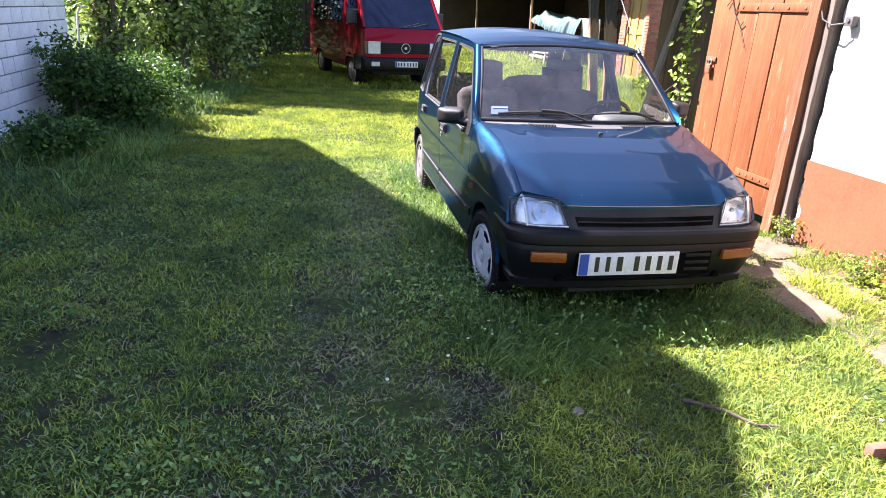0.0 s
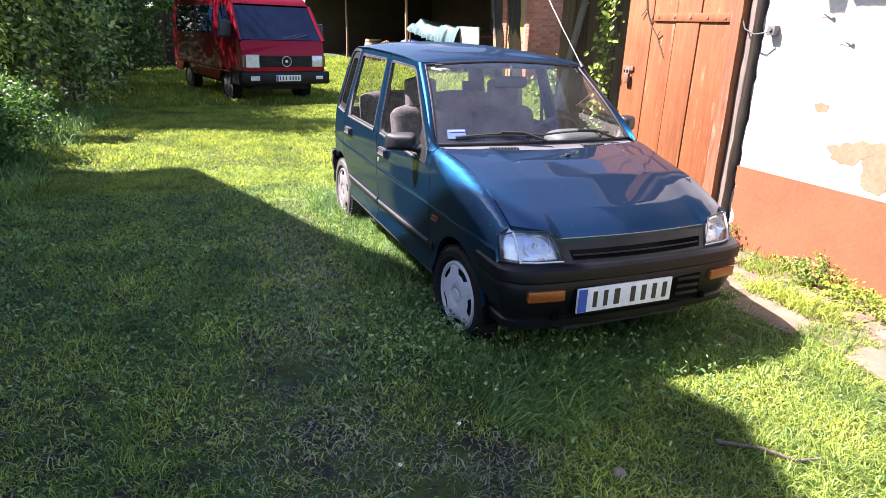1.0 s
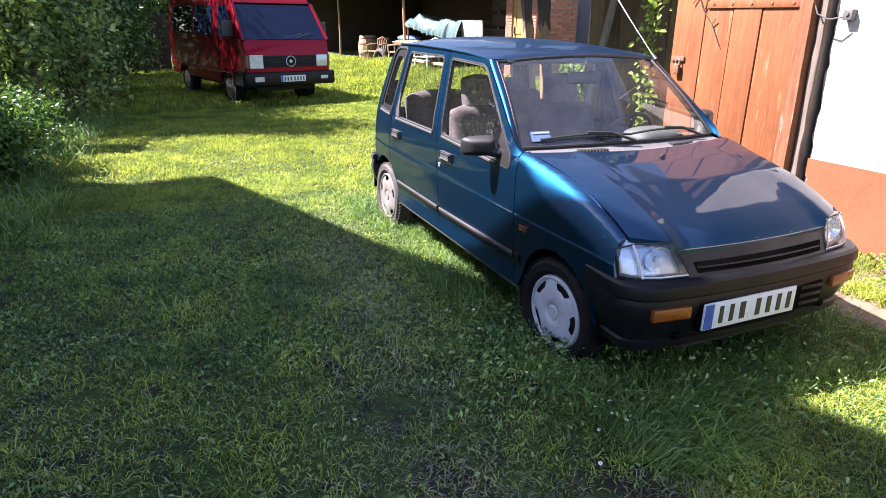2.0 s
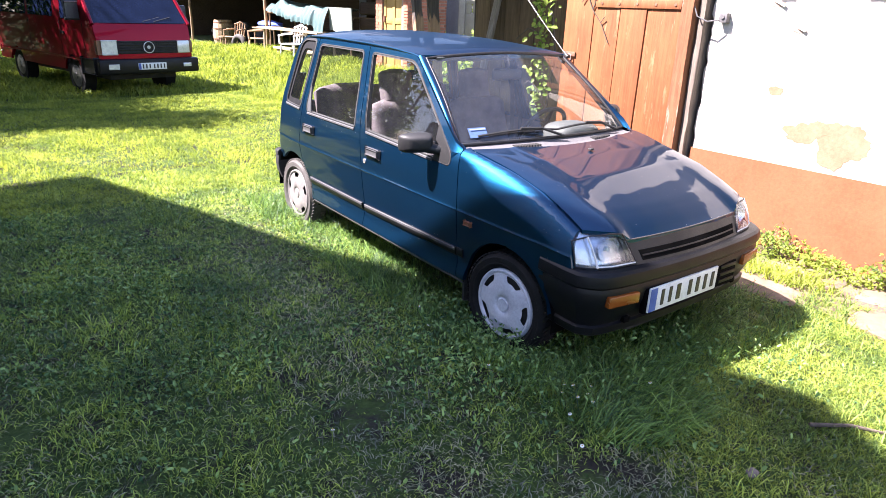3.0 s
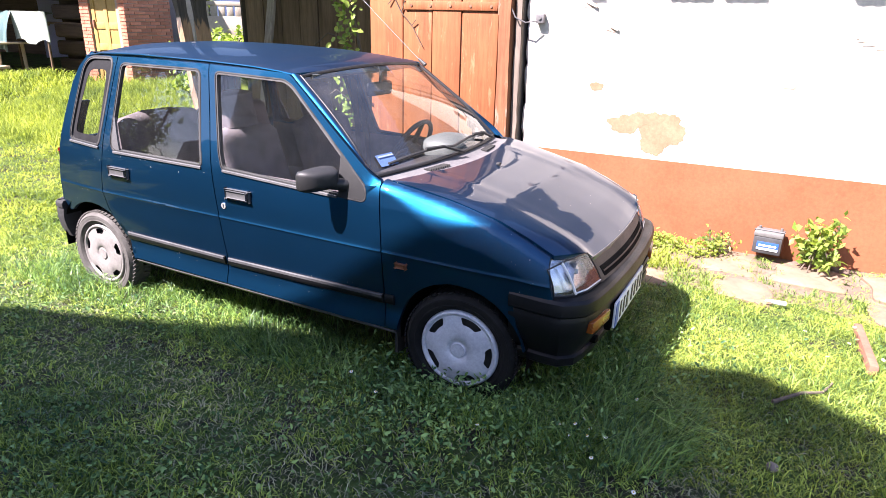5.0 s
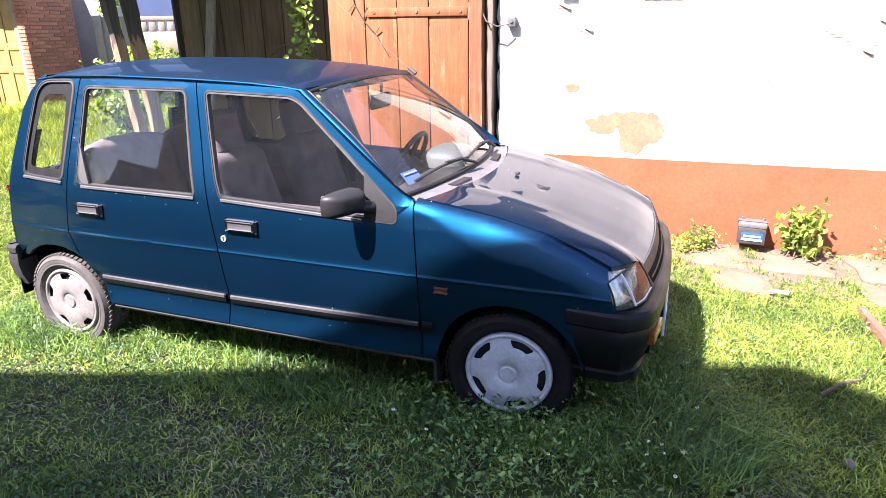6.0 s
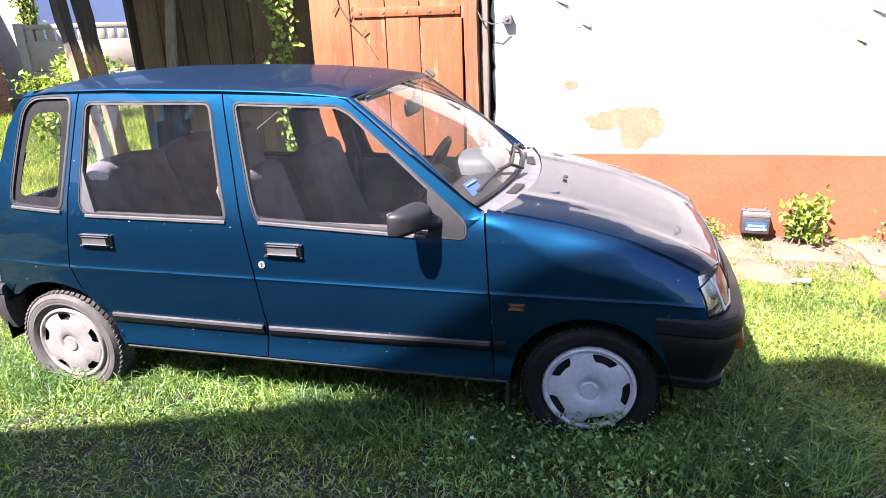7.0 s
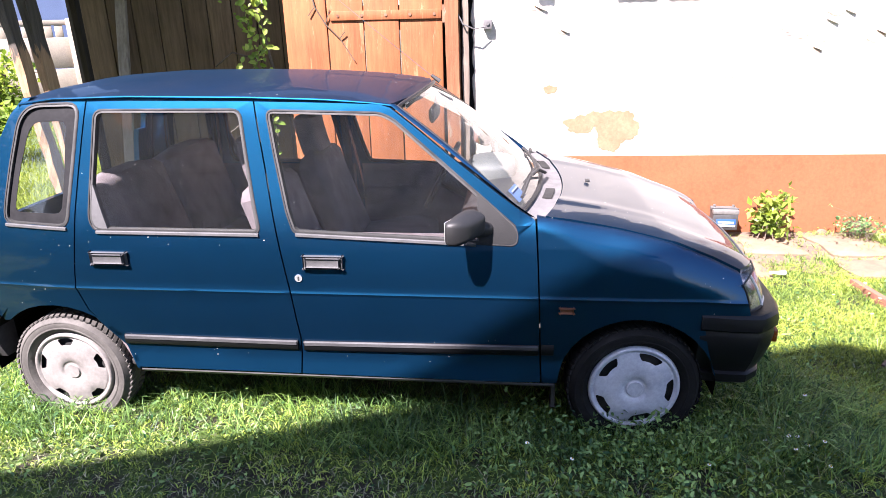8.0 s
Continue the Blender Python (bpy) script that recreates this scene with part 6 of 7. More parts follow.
    # garden chairs
    def chair(at, mat, label, group):
        c = tagged(empty("garden_chair", at), label, "chair", group)
        part("seat", box_bm(-0.24, 0.24, -0.24, 0.22, 0.40, 0.43, 0.012), mat, c)
        for x in (-0.22, 0.22):
            for y, dy in ((-0.2, -0.05), (0.2, 0.06)):
                part("leg", tube_bm([(x * 1.1, y + dy, 0.0), (x, y, 0.41)], 0.022, 8), mat, c)
            part("armrest", tube_bm([(x * 1.15, -0.22, 0.41), (x * 1.2, -0.24, 0.62), (x * 1.2, 0.0, 0.65), (x * 1.1, 0.24, 0.66)], 0.024, 8), mat, c)
        for k in range(5):
            x = -0.18 + 0.09 * k
            part("back_slat", tube_bm([(x, 0.21, 0.42), (x * 1.1, 0.30, 0.86 - abs(x) * 0.2)], 0.02, 6), mat, c)
        part("back_rail", tube_bm([(-0.22, 0.29, 0.80), (0, 0.31, 0.88), (0.22, 0.29, 0.80)], 0.024, 8), mat, c)
        return c
    chair(pose(6.45, 17.0, 0.16, 0, 0, -70), M_PLASTICW, "white plastic garden chair in front of the table", "garden chairs")
    chair(pose(7.0, 20.6, 0.10, 0, 0, -110), M_PALEWOOD, "old wooden armchair beside the table", "garden chairs")
    chair(pose(7.2, 22.8, 0.03, 0, 0, -60), M_PALEWOOD, "old wooden armchair beside the barrel", "garden chairs")
    st = tagged(empty("stool", pose(7.3, 24.0, -0.05)), "small round wooden stool", "stool")
    part("seat", tube_bm([(0, 0, 0.42), (0, 0, 0.46)], 0.2, 20), M_PALEWOOD, st)
    for k in range(4):
        a = math.pi / 4 + k * math.pi / 2
        part("leg", tube_bm([(0.2 * math.cos(a), 0.2 * math.sin(a), 0.0), (0.14 * math.cos(a), 0.14 * math.sin(a), 0.42)], 0.02, 8), M_PALEWOOD, st)
    sd = tagged(empty("side_table", pose(7.55, 20.6, 0.0)), "dark old side table in the barn", "table")
    part("tabletop", box_bm(-0.3, 0.3, -0.7, 0.9, 0.78, 0.82, 0.006), M_BROWNWOOD, sd)
    for x in (-0.25, 0.25):
        for y in (-0.62, 0.82):
            part("leg", tube_bm([(x, y, -0.1), (x, y, 0.78)], 0.03, 8), M_BROWNWOOD, sd)
    tagged(part("folded_cloth", cushion_blob((7.5, 20.7, 0.92), (0.26, 0.70, 0.11), 5), M_SLATEBLUE), "crumpled blue cloth on the side table", "cloth")
    ty = tagged(empty("old_tyre", pose(7.0, 22.0, 0.26, 0, 0, 20)), "worn old car tyre leaning upright", "tyre")
    bm = bmesh.new()
    tube(bm, [(0, 0.24 * math.cos(2 * math.pi * k / 28), 0.24 * math.sin(2 * math.pi * k / 28)) for k in range(29)], 0.08, 12, cap=False)
    part("ring", bm, M_TYRE, ty)


build_barn_things()


def build_fence():
    f = tagged(empty("concrete_fence", pose(8.25, 12.45, 0.0, 0, 0, -58)), "pale concrete panel fence with slotted top", "fence")
    for k in range(4):
        x = 2.05 * k
        part("post", box_bm(x - 0.07, x + 0.07, -0.07, 0.07, -0.1, 1.78, 0.01), M_CONCRETE, f)
        for z in (0.0, 0.50, 1.0):
            part("panel", box_bm(x + 0.07, x + 1.98, -0.025, 0.025, z, z + 0.49, 0.008), M_CONCRETE, f)
        part("top_rail", box_bm(x + 0.07, x + 1.98, -0.03, 0.03, 1.68, 1.76, 0.008), M_CONCRETE, f)
        for i in range(12):
            part("baluster", box_bm(x + 0.075 + 0.157 * i, x + 0.195 + 0.157 * i, -0.022, 0.022, 1.49, 1.69, 0.008), M_CONCRETE, f)
    h = tagged(empty("far_house", pose(19, 19, 0, 0, 0, -35)), "lilac rendered house beyond the fence", "house")
    part("wall", box_bm(-8, 10, 0, 7, -0.2, 5.5), M_LILAC, h, smooth=False)
    part("roof", box_bm(-8.4, 10.4, -0.5, 7.5, 5.5, 5.9, 0.05), M_ROOF, h, smooth=False)
    for x in (2.2, 5.0):
        w = part("window", box_bm(x, x + 1.3, -0.04, 0.02, 1.75, 3.1, 0.01), M_WHITE, h)
        part("pane", box_bm(x + 0.09, x + 1.21, -0.05, -0.041, 1.84, 3.01), M_DARKGLASSV, w, smooth=False)
        part("sill", box_bm(x - 0.08, x + 1.38, -0.12, 0.0, 1.68, 1.75, 0.01), M_RUST, w)
    ob = tagged(empty("outbuilding", pose(11.0, 14.8, 0)), "low pale plastered outbuilding behind the fence", "outbuilding")
    part("wall", box_bm(0, 0.35, 0, 2.2, -0.2, 3.1), M_PALEPLASTER, ob, smooth=False)
    part("roof", box_bm(-0.25, 0.6, -0.2, 2.4, 3.1, 3.25, 0.02), M_ROOF, ob, smooth=False)
    # board fence between bushes and van
    bg = tagged(empty("board_fence", pose(-1.0, 23.0, -0.12)), "dark weathered board fence behind the van", "fence")
    for k in range(9):
        part("board", box_bm(0.17 * k, 0.17 * k + 0.178, -0.015 + 0.012 * (k % 2), 0.015 + 0.012 * (k % 2), 0.0, 1.75 + 0.03 * math.sin(k * 2.1), 0.004), M_BARNDARK, bg)


build_fence()


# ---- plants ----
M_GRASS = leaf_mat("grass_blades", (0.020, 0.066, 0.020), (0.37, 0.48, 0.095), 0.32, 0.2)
# Darker copy of the grass for shaded ground; the shade is in its colour.
M_TALL = leaf_mat("tall_grass_shade_toned", (0.012, 0.046, 0.015), (0.20, 0.34, 0.085), 0.36, 0.3)
# Lighter, yellower copy of the grass: sunlight put into its colour.
M_GRASSLIT = leaf_mat("sunlit_toned_grass_blades", (0.140, 0.188, 0.036), (0.305, 0.362, 0.076), 0.46, 0.04)
M_DRY = leaf_mat("trodden_dry_blades", (0.105, 0.112, 0.080), (0.37, 0.37, 0.265), 0.3)
M_WEED = leaf_mat("clover_and_weed_leaves", (0.014, 0.058, 0.020), (0.23, 0.36, 0.12), 0.20, 0.2)
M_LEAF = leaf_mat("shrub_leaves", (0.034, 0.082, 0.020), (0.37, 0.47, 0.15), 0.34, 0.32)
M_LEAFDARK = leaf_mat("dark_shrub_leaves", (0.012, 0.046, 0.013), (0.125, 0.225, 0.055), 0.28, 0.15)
M_VINE = leaf_mat("vine_leaves", (0.12, 0.20, 0.03), (0.34, 0.42, 0.09), 0.42)
M_BARK = wood("grey_brown_bark", (0.05, 0.038, 0.028), (0.14, 0.11, 0.085), "z", 3.0, 0.95, 0.1)


def mesh_np(name, verts, quads, material, tris=None):
    """One mesh from arrays of corners and faces."""
    me = bpy.data.meshes.new(name)
    nq, nt = len(quads), 0 if tris is None else len(tris)
    me.vertices.add(len(verts))
    me.vertices.foreach_set("co", verts.astype(np.float32).ravel())
    loops = quads.ravel() if nt == 0 else np.concatenate([quads.ravel(), tris.ravel()])
    me.loops.add(len(loops))
    me.loops.foreach_set("vertex_index", loops.astype(np.int32))
    me.polygons.add(nq + nt)
    starts = np.concatenate([np.arange(nq) * 4, nq * 4 + np.arange(nt) * 3])
    me.polygons.foreach_set("loop_start", starts.astype(np.int32))
    me.polygons.foreach_set("use_smooth", np.ones(nq + nt, dtype=bool))
    me.update(calc_edges=True)
    me.materials.append(material)
    return new(name, me)


def value_noise(x, y, scale, seed):
    """Smooth random field from 0 to 1."""
    r = np.random.RandomState(seed).rand(64, 64)
    fx, fy = x * scale, y * scale
    ix, iy = np.floor(fx).astype(int), np.floor(fy).astype(int)
    tx, ty = fx - ix, fy - iy
    tx, ty = tx * tx * (3 - 2 * tx), ty * ty * (3 - 2 * ty)
    g = lambda a, b: r[a % 64, b % 64]
    return (g(ix, iy) * (1 - tx) + g(ix + 1, iy) * tx) * (1 - ty) + (g(ix, iy + 1) * (1 - tx) + g(ix + 1, iy + 1) * tx) * ty


def hill_np(x, y):
    """The ground swells a little before the barn front."""
    a = np.clip((x - 3.6) / 3.0, 0, 1)
    b = np.clip((y - 8.5) / 3.5, 0, 1) * np.clip((25.0 - y) / 6.0, 0, 1)
    return a * a * (3 - 2 * a) * b * b * (3 - 2 * b)


def ground_np(x, y):
    k = np.clip((y - 9) / 6, 0, 1)
    k = k * k * (3 - 2 * k) * np.clip((6.0 - x) / 2.0, 0, 1)
    return 0.012 * np.sin(1.3 * x + 0.4) * np.sin(0.9 * y) + 0.008 * np.sin(3.1 * x + 2.0 * y) - 0.12 * k + 0.24 * hill_np(x, y)


def blades(name, x, y, h, w, lean, material, rng, label, comb=None):
    """Bent grass blades: two segments each, leaning every way."""
    n = len(x)
    z = ground_np(x, y) - 0.004
    a = rng.uniform(0, 2 * np.pi, n) if comb is None else rng.normal(comb + 3.0 * (value_noise(x, y, 2.2, 55) - 0.5), 0.95, n)
    b = rng.uniform(0, 2 * np.pi, n)
    dx, dy = np.cos(a), np.sin(a)
    sx, sy = np.cos(b), np.sin(b)
    l1, l2 = lean * 0.35, lean
    v = np.zeros((n, 5, 3))
    base = np.stack([x, y, z], 1)
    side = np.stack([sx, sy, np.zeros(n)], 1) * (w / 2)[:, None]
    out = np.stack([dx, dy, np.zeros(n)], 1)
    up = np.array([0, 0, 1.0])
    mid = base + out * (h * l1)[:, None] + up * (h * 0.6)[:, None]
    tip = base + out * (h * l2)[:, None] + up * (h * (1 - 0.35 * np.minimum(lean, 1.4)))[:, None]
    v[:, 0], v[:, 1] = base - side, base + side
    v[:, 2], v[:, 3] = mid + side * 0.75, mid - side * 0.75
    v[:, 4] = tip
    o = np.arange(n)[:, None] * 5
    quads = o + np.array([0, 1, 2, 3])
    tris = o + np.array([3, 2, 4])
    ob = mesh_np(name, v.reshape(-1, 3), quads, material, tris)
    tagged(ob, label, "grass", kind="stuff")
    return ob


def leaves_np(name, pos, nrm, size, material, rng, fold=0.25, slim=0.5, oval=False):
    """Pointed leaves: a folded blade of two faces at each place, facing roughly nrm."""
    n = len(pos)
    nrm = nrm / np.linalg.norm(nrm, axis=1, keepdims=True)
    t = rng.normal(size=(n, 3))
    t -= nrm * (t * nrm).sum(1, keepdims=True)
    t /= np.linalg.norm(t, axis=1, keepdims=True)
    s = np.cross(nrm, t)
    L = size[:, None]
    if oval:
        v = np.zeros((n, 7, 3))
        v[:, 0], v[:, 1], v[:, 2] = pos, pos + t * L * 0.5, pos + t * L - nrm * L * 0.15
        for i, sg in ((3, 1), (5, -1)):
            v[:, i] = pos + t * L * 0.28 + s * L * slim * 0.46 * sg + nrm * L * fold * 0.4
            v[:, i + 1] = pos + t * L * 0.74 + s * L * slim * 0.42 * sg + nrm * L * fold * 0.25
        o = np.arange(n)[:, None] * 7
        quads = np.concatenate([o + np.array([0, 1, 4, 3])[None], o + np.array([0, 5, 6, 1])[None]])
        tris = np.concatenate([o + np.array([1, 2, 4])[None], o + np.array([1, 6, 2])[None]])
        return mesh_np(name, v.reshape(-1, 3), quads, material, tris)
    v = np.zeros((n, 6, 3))
    v[:, 0] = pos
    v[:, 1] = pos + t * L * 0.42 + s * L * slim * 0.5 + nrm * L * fold * 0.4
    v[:, 2] = pos + t * L - nrm * L * 0.12
    v[:, 3] = pos + t * L * 0.42 - s * L * slim * 0.5 + nrm * L * fold * 0.4
    v[:, 4] = pos + t * L * 0.45 + nrm * L * 0.02
    v[:, 5] = pos
    o = np.arange(n)[:, None] * 6
    quads = np.concatenate([o + np.array([0, 4, 2, 1])[None], o + np.array([0, 3, 2, 4])[None]])
    return mesh_np(name, v.reshape(-1, 3), quads, material)


def in_car(x, y, grow=0.0):
    c, s = math.cos(radians(1.9)), math.sin(radians(1.9))
    dx, dy = x - 1.462, y - 3.10
    v, u = dx * c - dy * s, dx * s + dy * c
    return (np.abs(v) < 0.62 + grow) & (u > -0.46 - grow) & (u < 2.7 + grow)


SLABS = []


def plan_slabs():
    """Uneven paving pieces along the wall: centre, half sizes, turn."""
    rng = random.Random(12)
    y = -1.6
    while y < 3.75:
        ln = rng.uniform(0.34, 0.62)
        SLABS.append((3.16 + rng.uniform(-0.03, 0.03), y + ln / 2, 0.24, ln / 2 - 0.02, rng.uniform(-4, 4)))
        if rng.random() < 0.75:
            SLABS.append((2.68 + rng.uniform(-0.04, 0.04), y + ln / 2 + rng.uniform(-0.1, 0.1), 0.20, ln / 2 - 0.03, rng.uniform(-7, 7)))
        y += ln


plan_slabs()


def build_grass():
    rng = np.random.RandomState(5)

    def scatter(x0, x1, y0, y1, per):
        n = int((x1 - x0) * (y1 - y0) * per)
        return rng.uniform(x0, x1, n), rng.uniform(y0, y1, n)

    def worn(x, y):
        """How trodden the lawn is, 0 to 1: two wheel tracks and bare muddy spots."""
        tr = np.exp(-((x - 0.05 - 0.06 * (y - 3) + 0.12 * np.sin(y * 0.8)) / 0.30) ** 2) * np.clip((6.4 - y) / 2, 0, 1)
        tr = np.maximum(tr, 0.35 * np.exp(-((x + 1.25 + 0.03 * y) / 0.30) ** 2) * np.clip((5.8 - y) / 2, 0, 1))
        sp = np.clip((value_noise(x, y, 1.9, 3) - 0.70) * 4.5, 0, 1) * np.clip((5.0 - y) / 2, 0, 1) * np.clip((1.2 - x) / 0.6, 0, 1)
        mud = np.exp(-(((x - 0.33) / 0.16) ** 2 + ((y - 1.93) / 0.12) ** 2)) + np.exp(-(((x + 1.75) / 0.25) ** 2 + ((y - 2.1) / 0.5) ** 2))
        return np.clip(np.maximum(np.maximum(0.66 * tr, sp), mud), 0, 1)

    def bare(x, y):
        """Muddy holes and small trodden spots with no growth."""
        m = np.exp(-(((x + 1.36) / 0.17) ** 2 + ((y - 2.68) / 0.20) ** 2)) + np.exp(-(((x - 0.18) / 0.13) ** 2 + ((y - 2.03) / 0.10) ** 2)) + np.exp(-(((x + 0.1) / 0.12) ** 2 + ((y - 3.0) / 0.10) ** 2))
        m = m + 0.25 * (value_noise(x, y, 9.0, 93) - 0.5)
        return (m > 0.45) | ((value_noise(x, y, 5.0, 91) > 0.89) & (x < 0.7) & (y < 5.0))

    def keep_off(x, y):
        ok = (x < 3.40) | (y > 4.1)
        ok &= ~(bare(x, y) & (rng.rand(len(x)) < 0.78))
        ok &= ~((x > 3.32) & (y > 3.7) & (y < 5.3))
        ok &= ~((x > 3.9) & (y > 5.0) & (y < 7.3))
        ok &= ~((x < -3.15) & (y < 9.3))
        ok &= ~((x > 7.05) & (y > 12.6))
        for cx, cy, hx, hy, _ in SLABS:
            ok &= ~((np.abs(x - cx) < hx - 0.07) & (np.abs(y - cy) < hy - 0.07) & (rng.rand(len(x)) > 0.03 + 0.30 * (value_noise(x, y, 3.2, 88) > 0.62)))
        ok &= ~((x > 2.5) & (y < 3.8) & (rng.rand(len(x)) < 0.72 * np.clip((x - 2.4) / 0.4, 0, 1) * (value_noise(x, y, 2.6, 61) > 0.44)))
        return ok

    # near lawn: tufts that spread from a root, over a thin carpet
    x, y = scatter(-2.7, 3.42, -0.7, 7.4, 560)
    wv = worn(x, y)
    dens = 0.35 + 0.65 * value_noise(x, y, 2.6, 9)
    k = keep_off(x, y) & (rng.rand(len(x)) < dens * (1 - 0.62 * wv)) & ~(in_car(x, y, -0.10) & (rng.rand(len(x)) < 0.8))
    x, y, wv = x[k], y[k], wv[k]
    size = (0.024 + 0.052 * value_noise(x, y, 4.0, 21) * rng.uniform(0.5, 1.4, len(x))) * (1 - 0.5 * wv)
    per = 10
    bx = np.repeat(x, per) + rng.normal(0, 0.016, len(x) * per)
    by = np.repeat(y, per) + rng.normal(0, 0.016, len(x) * per)
    bh = np.repeat(size, per) * rng.uniform(0.6, 1.25, len(bx))
    blades("lawn", bx, by, bh, rng.uniform(0.0026, 0.0060, len(bx)), rng.uniform(0.35, 1.6, len(bx)), M_GRASS, rng, "short uneven lawn of green grass tufts")
    x, y = scatter(-2.7, 3.42, -0.7, 7.4, 3000)
    wv = worn(x, y)
    k = keep_off(x, y) & (rng.rand(len(x)) < 1 - 0.75 * wv) & ~in_car(x, y, -0.15)
    x, y = x[k], y[k]
    blades("lawn_carpet", x, y, rng.uniform(0.015, 0.035, len(x)), rng.uniform(0.004, 0.007, len(x)), rng.uniform(0.8, 2.2, len(x)), M_GRASS, rng, "low carpet of grass under the tufts")
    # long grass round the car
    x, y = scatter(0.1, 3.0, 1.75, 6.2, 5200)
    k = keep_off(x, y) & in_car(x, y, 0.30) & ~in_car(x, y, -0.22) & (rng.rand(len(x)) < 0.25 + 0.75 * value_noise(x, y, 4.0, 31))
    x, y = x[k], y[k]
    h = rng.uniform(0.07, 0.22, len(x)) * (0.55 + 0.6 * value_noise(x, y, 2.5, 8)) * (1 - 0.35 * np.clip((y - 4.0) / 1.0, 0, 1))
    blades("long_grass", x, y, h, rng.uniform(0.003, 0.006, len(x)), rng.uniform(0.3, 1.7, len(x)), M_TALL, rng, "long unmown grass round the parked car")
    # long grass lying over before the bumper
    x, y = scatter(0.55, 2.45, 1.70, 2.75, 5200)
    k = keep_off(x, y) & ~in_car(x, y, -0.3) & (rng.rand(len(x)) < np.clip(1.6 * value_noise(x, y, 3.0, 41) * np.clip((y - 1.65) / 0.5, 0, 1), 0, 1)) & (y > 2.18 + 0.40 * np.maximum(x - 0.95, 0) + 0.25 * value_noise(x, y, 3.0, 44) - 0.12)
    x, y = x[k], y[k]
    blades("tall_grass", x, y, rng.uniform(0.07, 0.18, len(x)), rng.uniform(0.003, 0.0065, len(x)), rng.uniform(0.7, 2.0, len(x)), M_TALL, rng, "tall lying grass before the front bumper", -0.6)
    # fine short turf in the sunny corner, sunlight put into its blade colour
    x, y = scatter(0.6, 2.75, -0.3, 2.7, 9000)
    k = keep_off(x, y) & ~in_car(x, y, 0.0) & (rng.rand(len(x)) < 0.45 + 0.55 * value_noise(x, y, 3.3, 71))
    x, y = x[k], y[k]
    blades("fine_turf", x, y, rng.uniform(0.018, 0.042, len(x)), rng.uniform(0.0025, 0.005, len(x)), rng.uniform(0.6, 1.9, len(x)), M_GRASSLIT, rng, "fine short turf coloured for sunlight")
    # trodden yellowish bits on the tracks
    x, y = scatter(-2.4, 1.4, -0.4, 7.0, 4800)
    wv = worn(x, y)
    k = (rng.rand(len(x)) < wv * 0.9 + 0.10) & ~bare(x, y)
    x, y = x[k], y[k]
    blades("trodden_grass", x, y, rng.uniform(0.015, 0.04, len(x)), rng.uniform(0.003, 0.006, len(x)), rng.uniform(1.0, 2.2, len(x)), M_DRY, rng, "flattened greyish grass on the wheel tracks")
    # the yard behind
    x, y = scatter(-3.1, 3.4, -6.0, -0.6, 420)
    blades("yard_grass", x, y, rng.uniform(0.03, 0.08, len(x)), rng.uniform(0.012, 0.022, len(x)), rng.uniform(0.6, 1.8, len(x)), M_GRASS, rng, "short grass of the yard")
    x, y = scatter(-3.14, -2.65, -0.7, 7.4, 900)
    blades("wall_foot_grass", x, y, rng.uniform(0.04, 0.14, len(x)), rng.uniform(0.005, 0.010, len(x)), rng.uniform(0.4, 1.5, len(x)), M_WEED, rng, "grass at the foot of the block wall")
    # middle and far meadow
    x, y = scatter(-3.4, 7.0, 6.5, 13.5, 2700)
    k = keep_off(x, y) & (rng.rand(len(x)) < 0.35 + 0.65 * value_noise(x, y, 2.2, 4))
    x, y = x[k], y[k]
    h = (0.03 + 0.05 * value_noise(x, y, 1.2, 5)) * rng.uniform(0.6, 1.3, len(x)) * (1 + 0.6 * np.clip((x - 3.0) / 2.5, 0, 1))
    blades("meadow", x, y, h, rng.uniform(0.007, 0.013, len(x)), rng.uniform(0.6, 1.9, len(x)), M_GRASSLIT, rng, "sunny meadow grass behind the car")
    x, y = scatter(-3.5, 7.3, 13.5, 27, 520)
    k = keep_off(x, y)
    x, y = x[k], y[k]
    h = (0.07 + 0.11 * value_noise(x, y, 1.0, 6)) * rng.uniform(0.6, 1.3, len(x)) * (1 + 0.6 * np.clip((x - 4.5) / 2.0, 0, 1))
    blades("far_meadow", x, y, h, rng.uniform(0.016, 0.026, len(x)), rng.uniform(0.3, 1.2, len(x)), M_GRASSLIT, rng, "tall grass in front of the barn")
    x, y = scatter(3.4, 9.5, 7.3, 13.0, 1200)
    k = keep_off(x, y)
    x, y = x[k], y[k]
    blades("rough_grass", x, y, rng.uniform(0.08, 0.26, len(x)), rng.uniform(0.006, 0.012, len(x)), rng.uniform(0.3, 1.2, len(x)), M_GRASSLIT, rng, "rough grass between shed and fence")
    # low broad leaves in the lawn
    x, y = scatter(-2.6, 3.3, -0.4, 6.5, 4000)
    k = keep_off(x, y) & (rng.rand(len(x)) < np.clip((value_noise(x, y, 2.7, 14) - 0.32) * 2.0, 0.12, 1) * (1 - 0.8 * worn(x, y)) * np.clip(1.0 - 0.75 * x, 0.05, 1))
    x, y = x[k], y[k]
    n = len(x)
    pos = np.stack([x, y, ground_np(x, y) + rng.uniform(0.008, 0.05, n)], 1)
    nrm = rng.normal(size=(n, 3)) * 0.95 + np.array([0, 0, 1.0])
    ob = leaves_np("lawn_weeds", pos, nrm, 0.009 + 0.022 * rng.rand(n) ** 1.4, M_WEED, rng, 0.3, 0.5, True)
    tagged(ob, "clover and plantain leaves in the lawn", "weeds", kind="stuff")
